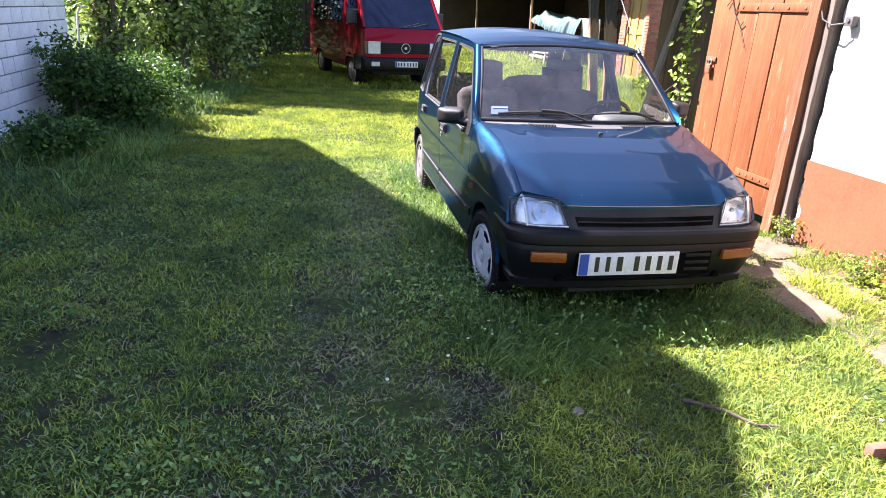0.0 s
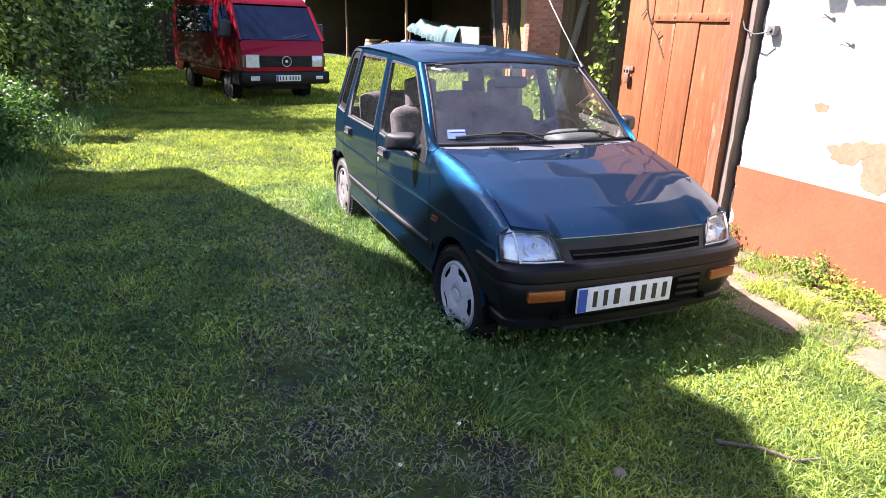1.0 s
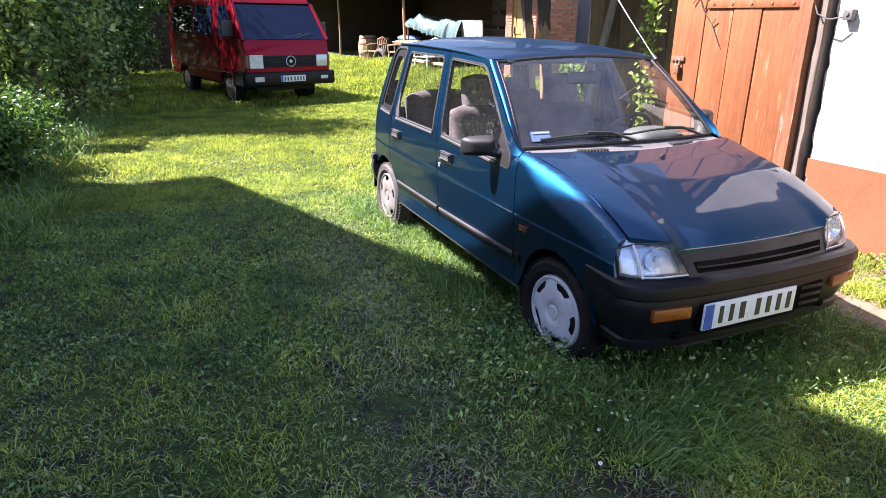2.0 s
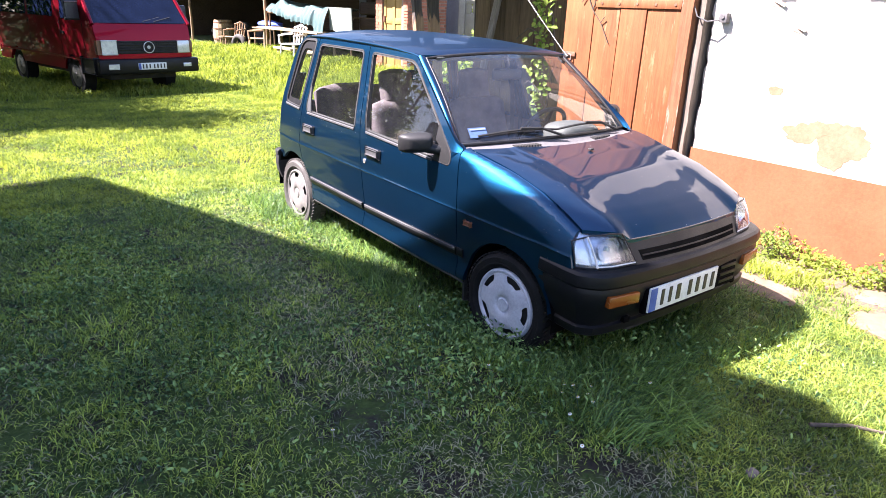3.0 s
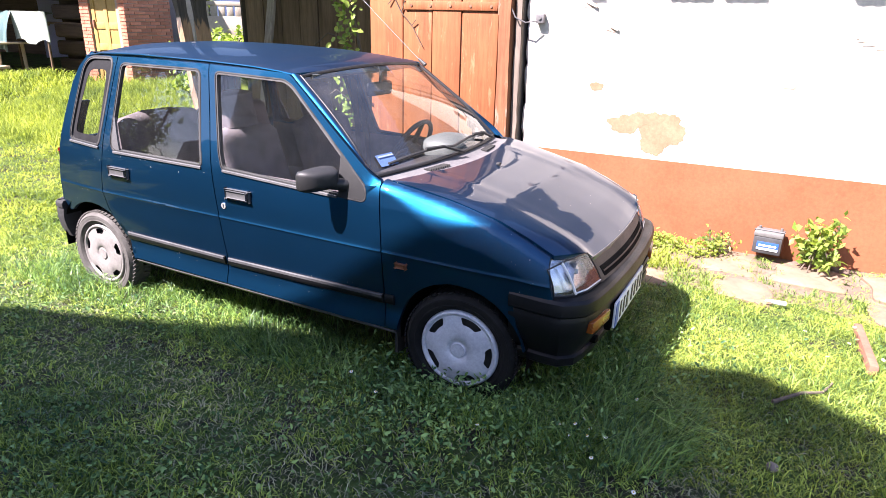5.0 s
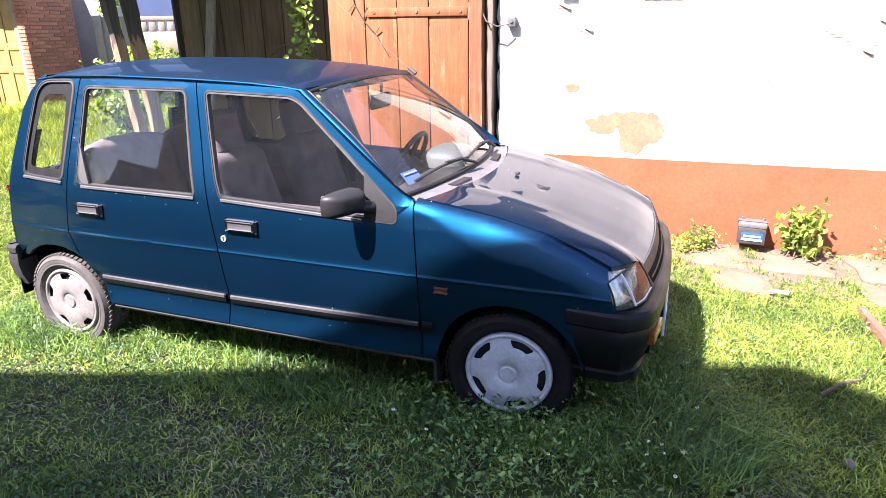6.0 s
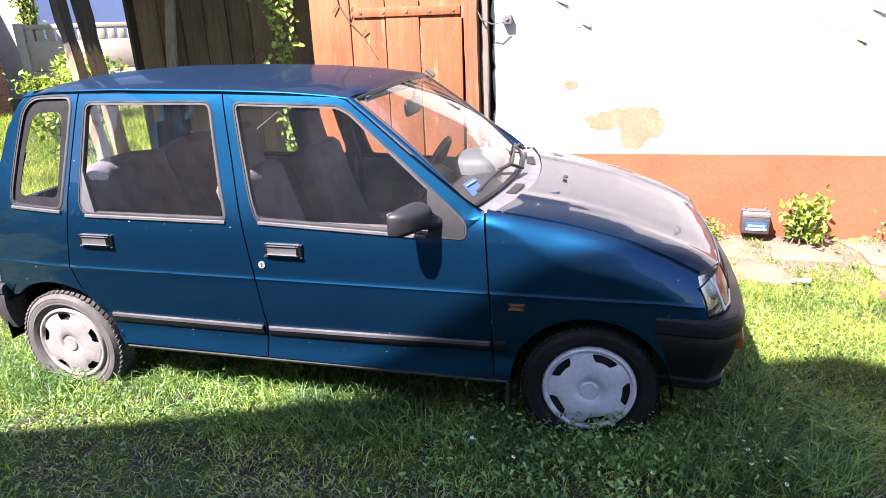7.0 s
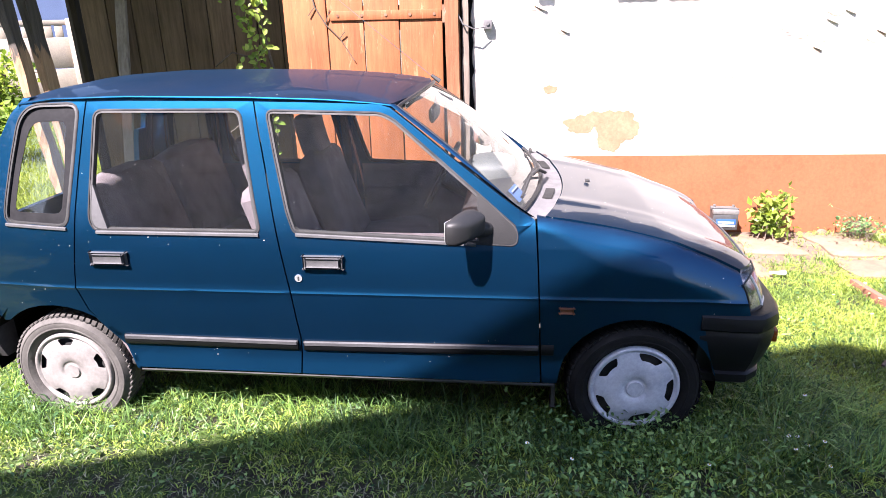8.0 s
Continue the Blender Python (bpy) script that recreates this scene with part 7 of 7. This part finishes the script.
    # broad weeds standing round the wheels
    for cx, cy, cn in ((0.70, 3.08, 2400), (0.76, 5.45, 250), (1.5, 2.62, 700)):
        n = cn
        x, y = rng.normal(cx - 0.05, 0.28, n), rng.normal(cy, 0.30, n)
        k = ~in_car(x, y, -0.16)
        x, y = x[k], y[k]
        n = len(x)
        pos = np.stack([x, y, ground_np(x, y) + rng.uniform(0.01, 0.12, n)], 1)
        nrm = rng.normal(size=(n, 3)) * 0.9 + np.array([-0.2, -0.3, 1.0])
        ob = leaves_np("wheel_weeds", pos, nrm, rng.uniform(0.012, 0.032, n), M_WEED, rng, 0.25, 0.45, True)
        tagged(ob, "broad dark weeds growing round the car", "weeds", kind="stuff")
    # clumps along the path
    x, y = scatter(2.75, 3.42, 2.1, 3.7, 2600)
    k = (value_noise(x, y, 3.1, 77) > 0.50) & (x < 3.42)
    x, y = x[k], y[k]
    blades("path_weeds", x, y, rng.uniform(0.05, 0.15, len(x)), rng.uniform(0.005, 0.011, len(x)), rng.uniform(0.4, 1.6, len(x)), M_GRASSLIT, rng, "clumps of light green weeds along the path")
    x, y = scatter(2.85, 3.43, 2.15, 3.15, 5200)
    k = np.exp(-(((x - 3.25) / 0.16) ** 2 + ((y - 2.62) / 0.34) ** 2)) + 0.5 * value_noise(x, y, 6.0, 83) > 0.62
    x, y = x[k], y[k]
    n = len(x)
    pos = np.stack([x, y, ground_np(x, y) + 0.16 * rng.rand(n) ** 1.3 * (0.4 + 0.6 * value_noise(x, y, 5.0, 84))], 1)
    nrm = rng.normal(size=(n, 3)) * 0.8 + np.array([-0.3, 0, 1.0])
    ob = leaves_np("foot_weeds", pos, nrm, rng.uniform(0.018, 0.042, n), M_GRASSLIT, rng, 0.25, 0.5, True)
    tagged(ob, "lush light green weeds at the wall foot", "weeds", kind="stuff")
    # rank weeds before the bushes and the block wall
    x, y = scatter(-3.2, -0.2, 4.5, 13.0, 420)
    edge = -1.9 + 0.12 * (y - 7)
    k = x < edge + 0.5 * value_noise(x, y, 1.3, 17)
    x, y = x[k], y[k]
    blades("rank_grass", x, y, rng.uniform(0.08, 0.30, len(x)), rng.uniform(0.006, 0.012, len(x)), rng.uniform(0.5, 1.8, len(x)), M_TALL, rng, "rank tall grass at the foot of the bushes")


build_grass()


def build_bush(name, at, radius, height, n, leaf, material, seed, label, trunk_h=0.6, stems=7, category="bush"):
    """Woody stems that fork, each twig carrying a clump of leaves; uneven outline with gaps."""
    rng = np.random.RandomState(seed)
    b = tagged(empty(name, pose(*at)), label, category)
    tips = []
    bm = bmesh.new()
    for k in range(stems):
        a = 2 * math.pi * (k + rng.rand() * 0.7) / stems
        reach = radius * rng.uniform(0.25, 0.85)
        top = height * rng.uniform(0.6, 0.98)
        p0 = Vector((0.12 * math.cos(a), 0.12 * math.sin(a), -0.05))
        p1 = Vector((reach * 0.35 * math.cos(a), reach * 0.35 * math.sin(a), top * 0.5))
        p2 = Vector((reach * math.cos(a), reach * math.sin(a), top))
        r0 = 0.018 + 0.012 * height if height > 0.6 else 0.005
        tube(bm, [p0, p0.lerp(p1, 0.5), p1, p1.lerp(p2, 0.6), p2], r0, 6, r2=r0 * 0.25)
        for j in range(6):
            t = rng.uniform(0.25, 1.0)
            s = p0.lerp(p1, t * 2) if t < 0.5 else p1.lerp(p2, t * 2 - 1)
            d = Vector(rng.normal(size=3)) * 0.5 * radius * 0.8
            e = s + Vector((d.x, d.y, abs(d.z) * 0.5 - 0.1 * height * (t < 0.5)))
            e.z = max(e.z, 0.12)
            tube(bm, [s, s.lerp(e, 0.5) + Vector((0, 0, 0.04)), e], r0 * 0.35, 5, r2=r0 * 0.12)
            tips += [np.array(e), np.array(s.lerp(e, 0.6)), np.array(s.lerp(e, 0.3))]
        tips.append(np.array(p2))
    part("stem", bm, M_BARK, b)
    tips = np.array(tips)
    c = tips[rng.randint(0, len(tips), n)] + rng.normal(size=(n, 3)) * np.array([radius, radius, height * 0.45]) * rng.uniform(0.08, 0.20, n)[:, None]
    c[:, 2] = np.maximum(c[:, 2], 0.03)
    nrm = rng.normal(size=(n, 3)) * 0.95 + np.array([0.1, -0.1, 0.7])
    cr = leaves_np("crown", c, nrm, leaf * rng.uniform(0.6, 1.3, n), material, rng, 0.2, 0.55)
    cr.parent = b
    return b


def build_greenery():
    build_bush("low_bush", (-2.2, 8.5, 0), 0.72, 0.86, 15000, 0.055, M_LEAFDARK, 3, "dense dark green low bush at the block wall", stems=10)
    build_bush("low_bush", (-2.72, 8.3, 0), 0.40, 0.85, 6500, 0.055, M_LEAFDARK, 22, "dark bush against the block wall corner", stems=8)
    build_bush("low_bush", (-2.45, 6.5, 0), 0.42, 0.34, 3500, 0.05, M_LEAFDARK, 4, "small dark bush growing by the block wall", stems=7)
    young = build_bush("tree", (-2.85, 10.6, 0), 0.55, 3.0, 3000, 0.11, M_LEAF, 5, "young tree with pale bark at the house corner", stems=6, category="tree")
    part("trunk", tube_bm([(-0.07, -0.15, -0.1), (-0.05, -0.12, 0.8), (-0.10, -0.10, 1.8), (-0.03, -0.05, 3.0)], 0.085, 10, r2=0.05), M_BARK, young)
    build_bush("shrub", (-2.25, 12.4, 0), 1.15, 6.1, 22000, 0.11, M_LEAF, 6, "tall leafy shrub at the edge of the yard", stems=12)
    build_bush("shrub", (-1.75, 14.6, -0.1), 1.25, 5.4, 16000, 0.11, M_LEAF, 7, "tall shaded shrub near the van", stems=12)
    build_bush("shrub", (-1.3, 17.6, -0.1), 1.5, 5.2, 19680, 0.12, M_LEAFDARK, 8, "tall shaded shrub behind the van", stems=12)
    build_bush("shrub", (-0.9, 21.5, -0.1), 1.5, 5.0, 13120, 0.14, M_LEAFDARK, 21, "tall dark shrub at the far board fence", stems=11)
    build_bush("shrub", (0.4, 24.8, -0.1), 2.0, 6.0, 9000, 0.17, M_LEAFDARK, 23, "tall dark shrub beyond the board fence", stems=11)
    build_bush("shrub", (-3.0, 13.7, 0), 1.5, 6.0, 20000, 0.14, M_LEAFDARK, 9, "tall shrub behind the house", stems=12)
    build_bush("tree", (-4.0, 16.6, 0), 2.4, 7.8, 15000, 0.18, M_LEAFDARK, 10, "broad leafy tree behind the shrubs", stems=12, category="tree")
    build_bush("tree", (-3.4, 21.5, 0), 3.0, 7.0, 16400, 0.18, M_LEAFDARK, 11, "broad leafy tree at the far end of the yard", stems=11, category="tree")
    build_bush("shrub", (7.9, 11.3, 0), 0.55, 1.25, 2500, 0.10, M_VINE, 12, "light green shrub in front of the concrete fence", stems=7)
    build_bush("shrub", (5.6, 9.6, 0), 0.45, 0.85, 1500, 0.09, M_VINE, 13, "low light green weeds by the split posts", stems=6)
    build_bush("tree", (9.78, 13.62, 0), 0.22, 3.6, 1500, 0.09, M_VINE, 14, "sunlit tree behind the fence", stems=8, category="tree")
    # vine on the door edge
    rng = np.random.RandomState(2)
    v = tagged(empty("vine", pose(3.40, 5.32, 0.0)), "wild grape vine climbing beside the plank door", "vine")
    bm = bmesh.new()
    tube(bm, [(0.05, 0.02, 0.0), (0.0, 0.05, 0.6), (0.02, 0.0, 1.2), (-0.02, 0.08, 1.7), (0.03, 0.02, 2.3)], 0.012, 6)
    tube(bm, [(0.0, 0.04, 0.8), (-0.1, 0.2, 0.95), (-0.12, 0.38, 0.82)], 0.006, 5)
    tube(bm, [(0.0, 0.06, 1.35), (-0.08, 0.28, 1.42), (-0.08, 0.42, 1.32)], 0.006, 5)
    part("stem", bm, M_BARK, v)
    n = 430
    z = np.concatenate([rng.uniform(1.2, 2.3, n - 200), rng.uniform(0.15, 1.2, 200)])
    pos = np.stack([rng.normal(-0.08, 0.05, n), rng.normal(0.10, 0.055, n), z], 1)
    nrm = rng.normal(size=(n, 3)) * 0.6 + np.array([-1.0, -0.3, 0.5])
    lf = leaves_np("leaves", pos, nrm, rng.uniform(0.030, 0.068, n), M_VINE, rng, 0.3, 0.62, True)
    lf.parent = v
    # dry tendril on the door
    bm = bmesh.new()
    tube(bm, [(3.375, 5.02, 1.95), (3.372, 4.97, 1.72), (3.372, 4.90, 1.60), (3.37, 4.80, 1.50), (3.37, 4.70, 1.34)], 0.006, 5, r2=0.003)
    for p, q in (((3.372, 4.90, 1.60), (3.365, 4.86, 1.70)), ((3.37, 4.80, 1.50), (3.362, 4.76, 1.545)), ((3.372, 4.97, 1.72), (3.366, 5.02, 1.66))):
        tube(bm, [p, q], 0.004, 4)
    tagged(part("dry_tendril", bm, M_BARK), "dry brown vine tendril hanging on the door", "vine")
    # yellow-green plant beside the battery
    build_bush("wall_plant", (3.28, 1.62, 0), 0.14, 0.37, 400, 0.065, M_VINE, 15, "bright green broad-leaved plant at the wall foot", stems=8, category="plant")
    build_bush("wall_plant", (3.30, 2.95, 0), 0.18, 0.16, 420, 0.03, M_VINE, 16, "low green weeds at the wall foot", stems=8, category="plant")
    build_bush("wall_plant", (3.28, 0.95, 0), 0.20, 0.15, 380, 0.03, M_WEED, 17, "low reddish green weeds at the wall foot", stems=8, category="plant")
    build_bush("wall_plant", (3.30, 3.72, 0), 0.13, 0.18, 260, 0.03, M_VINE, 18, "tuft of weeds beside the door post", stems=7, category="plant")
    build_bush("wall_plant", (3.31, 2.25, 0), 0.14, 0.14, 260, 0.03, M_VINE, 19, "low green weeds at the wall foot", stems=7, category="plant")


build_greenery()


# ---- small things ----
M_SLAB = plain("pinkish_paving", (0.095, 0.064, 0.041), (0.160, 0.109, 0.070), 5.0, 0.9, 0, 0.5, 50, vary=0.12)
M_SAND = plain("sandy_path", (0.07, 0.046, 0.032), (0.135, 0.092, 0.066), 3.0, 0.95, 0, 0.7, 40, dist=0.01)
M_PALECOAT = plain("pale_bare_plaster", (0.24, 0.175, 0.13), (0.31, 0.235, 0.18), 6.0, 0.9, 0, 0.4, 50)
M_EDGING = plain("worn_red_edging", (0.13, 0.046, 0.028), (0.21, 0.082, 0.050), 9.0, 0.9, 0, 0.5, 60)
M_UNDERCOAT = plain("bare_beige_plaster", (0.180, 0.103, 0.058), (0.235, 0.138, 0.080), 6.0, 0.9, 0, 0.4, 50)
M_BATTERY = plain("black_battery_case", (0.02, 0.02, 0.022), (0.045, 0.045, 0.046), 12.0, 0.45, 0, 0.1, 90)
M_GREYTOP = plain("dusty_grey_lid", (0.05, 0.048, 0.046), (0.12, 0.115, 0.11), 12.0, 0.6, 0, 0.2, 90)
M_PETAL = solid("white_petals", (0.75, 0.75, 0.72), 0.6)
M_CENTRE = solid("yellow_flower_centre", (0.6, 0.38, 0.03), 0.7)
M_STONE = plain("grey_stone", (0.09, 0.07, 0.055), (0.17, 0.135, 0.11), 12.0, 0.9, 0, 0.4, 60)


def build_slabs():
    rng = random.Random(20)
    for cx, cy, hx, hy, turn in SLABS:
        bm = bmesh.new()
        pts = []
        for ax, ay in ((-1, -1), (0, -1), (1, -1), (1, 0), (1, 1), (0, 1), (-1, 1), (-1, 0)):
            pts.append((ax * hx * rng.uniform(0.70, 1.04), ay * hy * rng.uniform(0.70, 1.04)))
        pts = smooth_poly(pts, 0.05, 2)
        rows = []
        for sc, z in ((1.0, -0.05), (1.0, 0.002), (0.95, 0.009), (0.5, 0.012)):
            rows.append([bm.verts.new((x * sc, y * sc, z + (0.003 * noise.noise(Vector((x * 9, y * 9, cx))) if z > 0 else 0))) for x, y in pts])
        n = len(pts)
        for a, b in zip(rows, rows[1:]):
            for k in range(n):
                bm.faces.new((a[k], a[(k + 1) % n], b[(k + 1) % n], b[k]))
        bm.faces.new(rows[-1])
        ob = part("paving_slab", bm, M_SLAB)
        ob.matrix_world = pose(cx, cy, 0.0, rng.uniform(-1.5, 1.5), rng.uniform(-1.5, 1.5), turn)
        tagged(ob, "worn pinkish concrete paving slab half grown over with grass", "paving slab", "slabs along the wall")


build_slabs()


def build_path():
    """Sandy strip at the foot of the wall, with a frayed edge."""
    bm = bmesh.new()
    rows = []
    for j in range(90):
        y = -1.8 + 5.6 * j / 89
        e = 2.52 + 0.22 * noise.noise(Vector((0.0, y * 1.3, 4.0))) + 0.10 * noise.noise(Vector((0.0, y * 5.0, 9.0)))
        rows.append([bm.verts.new((lerp(e, 3.445, i / 10), y, ground_height(lerp(e, 3.445, i / 10), y) + (0.005 if i else -0.01) + 0.004 * noise.noise(Vector((i * 0.7, y * 9, 0))))) for i in range(11)])
    for a, b in zip(rows, rows[1:]):
        for i in range(10):
            bm.faces.new((a[i], a[i + 1], b[i + 1], b[i]))
    tagged(part("path", bm, M_SAND), "sandy pinkish footpath at the foot of the wall", "path", kind="structure")


build_path()


def build_wall_details():
    rng = random.Random(31)

    def patch(y, z, ry, rz, seed, mat=None, n=90, rough=0.35):
        bm = bmesh.new()
        vs = []
        for k in range(n):
            a = 2 * math.pi * k / n
            r = 1 + rough * noise.noise(Vector((math.cos(a) * 1.6, math.sin(a) * 1.6, seed))) + 0.4 * rough * noise.noise(Vector((math.cos(a) * 5, math.sin(a) * 5, seed))) + 0.2 * rough * noise.noise(Vector((math.cos(a) * 15, math.sin(a) * 15, seed)))
            vs.append((y + ry * r * math.cos(a), z + rz * r * math.sin(a)))
        f = [bm.verts.new((WALL_X - 0.0022 - 0.0001 * seed, a, b)) for a, b in vs]
        g = [bm.verts.new((WALL_X + 0.02, a, b)) for a, b in vs]
        bm.faces.new(f)
        for k in range(n):
            bm.faces.new((f[k], g[k], g[(k + 1) % n], f[(k + 1) % n]))
        bmesh.ops.recalc_face_normals(bm, faces=bm.faces)
        tagged(part("plaster_patch", bm, mat or M_UNDERCOAT, smooth=False), "patch of bare beige plaster where whitewash has flaked", "plaster patch", "flaked patches", kind="structure")
    patch(2.76, 0.825, 0.165, 0.125, 1.0, rough=0.30)
    patch(3.03, 0.845, 0.115, 0.065, 2.0, rough=0.35)
    patch(2.80, 0.745, 0.105, 0.10, 8.0, rough=0.30)
    patch(2.92, 0.895, 0.07, 0.05, 12.0, rough=0.4)
    patch(3.26, 1.11, 0.055, 0.028, 3.0)
    patch(1.98, 1.19, 0.05, 0.02, 4.0, mat=M_PALECOAT)
    patch(1.52, 1.50, 0.13, 0.055, 5.0, rough=0.7, mat=M_PALECOAT)
    patch(1.42, 1.42, 0.07, 0.06, 6.0, rough=0.7, mat=M_PALECOAT)
    patch(1.02, 1.45, 0.06, 0.05, 7.0, rough=0.6, mat=M_PALECOAT)
    patch(3.36, 1.675, 0.05, 0.018, 9.0, rough=0.6, mat=M_PALECOAT)
    patch(3.19, 1.515, 0.04, 0.014, 10.0, rough=0.8, mat=M_PALECOAT)
    patch(1.30, 1.60, 0.05, 0.02, 11.0, rough=0.8, mat=M_PALECOAT)
    # chips standing off the wall
    for y, z, s in ((3.17, 1.52, 0.03), (3.35, 1.68, 0.045), (1.33, 1.55, 0.04), (1.22, 1.61, 0.035), (1.40, 1.37, 0.03), (0.98, 1.47, 0.04)):
        bm = bmesh.new()
        box(bm, -0.012, 0.0, -s, s, -0.008, 0.010, 0.002, pose(WALL_X - 0.004, y, z, 25, 18, 0))
        tagged(part("plaster_flake", bm, M_WHITEWALL), "curled flake of whitewash on the wall", "plaster flake", "plaster flakes", kind="structure")
    # socket box with a wire
    so = tagged(empty("socket_box", pose(3.425, 3.725, 1.575)), "small yellowed electric box on the wall edge", "socket box")
    part("case", box_bm(-0.026, 0.03, -0.032, 0.032, -0.034, 0.034, 0.006), M_COWL, so)
    part("knob", tube_bm([(-0.026, 0, 0.006), (-0.034, 0, 0.006)], 0.013, 12), M_COWL, so)
    tagged(part("wire", tube_bm([(3.385, 3.74, 1.56), (3.36, 3.82, 1.545), (3.35, 3.90, 1.58), (3.35, 3.96, 1.70), (3.34, 3.98, 1.95)], 0.005, 6), M_COWL), "thin pale cable running from the box to the post", "cable")
    # rubble at the wall foot
    for k in range(16):
        y = rng.uniform(0.4, 3.7)
        s = rng.uniform(0.012, 0.035)
        tagged(part("rubble", cushion_blob((3.41 - rng.uniform(0, 0.05), y, s * 0.5), (s, s * 1.3, s * 0.8), k, 5), M_SLAB), "crumb of fallen plaster at the wall foot", "rubble", "plaster rubble")


build_wall_details()


def build_battery():
    b = tagged(empty("car_battery", pose(3.355, 1.925, 0.065, 0, 0, -6) @ Matrix.Scale(0.86, 4)), "old black car battery with a blue label by the wall", "battery")
    part("case", box_bm(-0.075, 0.075, -0.105, 0.105, 0.0, 0.14, 0.008), M_BATTERY, b)
    part("lid", box_bm(-0.078, 0.078, -0.108, 0.108, 0.14, 0.18, 0.008), M_GREYTOP, b)
    lb = part("label", box_bm(-0.0785, -0.0755, -0.085, 0.075, 0.03, 0.10, 0.001), M_BLUE, b)
    part("bar", box_bm(-0.0805, -0.078, -0.07, 0.06, 0.064, 0.078), M_WHITE, lb)
    part("bar", box_bm(-0.0805, -0.078, -0.083, 0.073, 0.032, 0.05), M_WHITE, lb)
    for y in (-0.08, 0.08):
        part("terminal", tube_bm([(0.04, y, 0.18), (0.04, y, 0.20)], 0.011, 12), M_GREYTOP, b)
    part("handle", tube_bm([(0, -0.105, 0.155), (-0.03, -0.112, 0.185), (-0.03, 0.112, 0.185), (0, 0.105, 0.155)], 0.006, 6), M_BATTERY, b)


build_battery()


def build_litter():
    tagged(part("plastic_bottle", tube_bm([(2.48, 1.91, 0.04), (2.49, 1.885, 0.038), (2.50, 1.86, 0.03), (2.515, 1.80, 0.026)], 0.007, 12, r2=0.015), M_PLASTICW), "crushed white plastic bottle lying in the grass", "bottle")
    tagged(part("stick", tube_bm([(1.30, 1.86, 0.04), (1.42, 1.75, 0.05), (1.50, 1.66, 0.035), (1.58, 1.62, 0.05)], 0.009, 7, r2=0.005), M_BARK), "short brown stick lying in the grass", "stick")
    tagged(part("stone", cushion_blob((0.83, 1.855, 0.03), (0.026, 0.022, 0.018), 3, 8), M_STONE), "small round stone in the grass", "stone")
    bm = bmesh.new()
    box(bm, -0.29, 0.29, -0.02, 0.02, -0.03, 0.045, 0.006)
    ob = part("brick_edging", bm, M_EDGING)
    ob.matrix_world = pose(2.10, 1.44, 0.01, 0, 3, 1)
    tagged(ob, "reddish piece of edging sunk in the grass", "edging")
    rng = random.Random(40)
    # daisies
    first = None
    spots = [(0.62, 2.50), (0.66, 2.53), (0.58, 2.54), (0.70, 2.47), (0.64, 2.44), (0.55, 2.46), (0.75, 2.56), (0.68, 2.60), (0.60, 3.55), (0.52, 3.40), (0.95, 2.36), (0.48, 2.9), (0.42, 2.3), (0.74, 2.2), (1.95, 1.55), (1.90, 1.40), (2.05, 1.72), (1.75, 1.30), (2.20, 1.50), (0.1, 2.2), (-0.3, 2.9), (1.82, 1.62)]
    for x, y in spots:
        h = rng.uniform(0.055, 0.11)
        if first is None:
            d = tagged(empty("daisy", pose(x, y, 0.0)), "small white daisy in the grass", "flower", "white daisies")
            part("stem", tube_bm([(0, 0, 0), (0.004, 0.002, 0.08)], 0.0012, 5), M_VINE, d)
            bm = bmesh.new()
            for k in range(11):
                a = 2 * math.pi * k / 11
                c, s = math.cos(a), math.sin(a)
                bm.faces.new([bm.verts.new((0.004 + r * c - w * s, 0.002 + r * s + w * c, z)) for r, w, z in ((0.0015, 0.0, 0.081), (0.006, -0.0024, 0.082), (0.0085, 0.0, 0.080), (0.006, 0.0024, 0.082))])
            part("petals", bm, M_PETAL, d, smooth=False)
            part("centre", tube_bm([(0.004, 0.002, 0.079), (0.004, 0.002, 0.085)], 0.0025, 8), M_CENTRE, d)
            first = d
        else:
            copy_thing(first, pose(x, y, h - 0.085, rng.uniform(-20, 20), rng.uniform(-20, 20), rng.uniform(0, 360)))


build_litter()
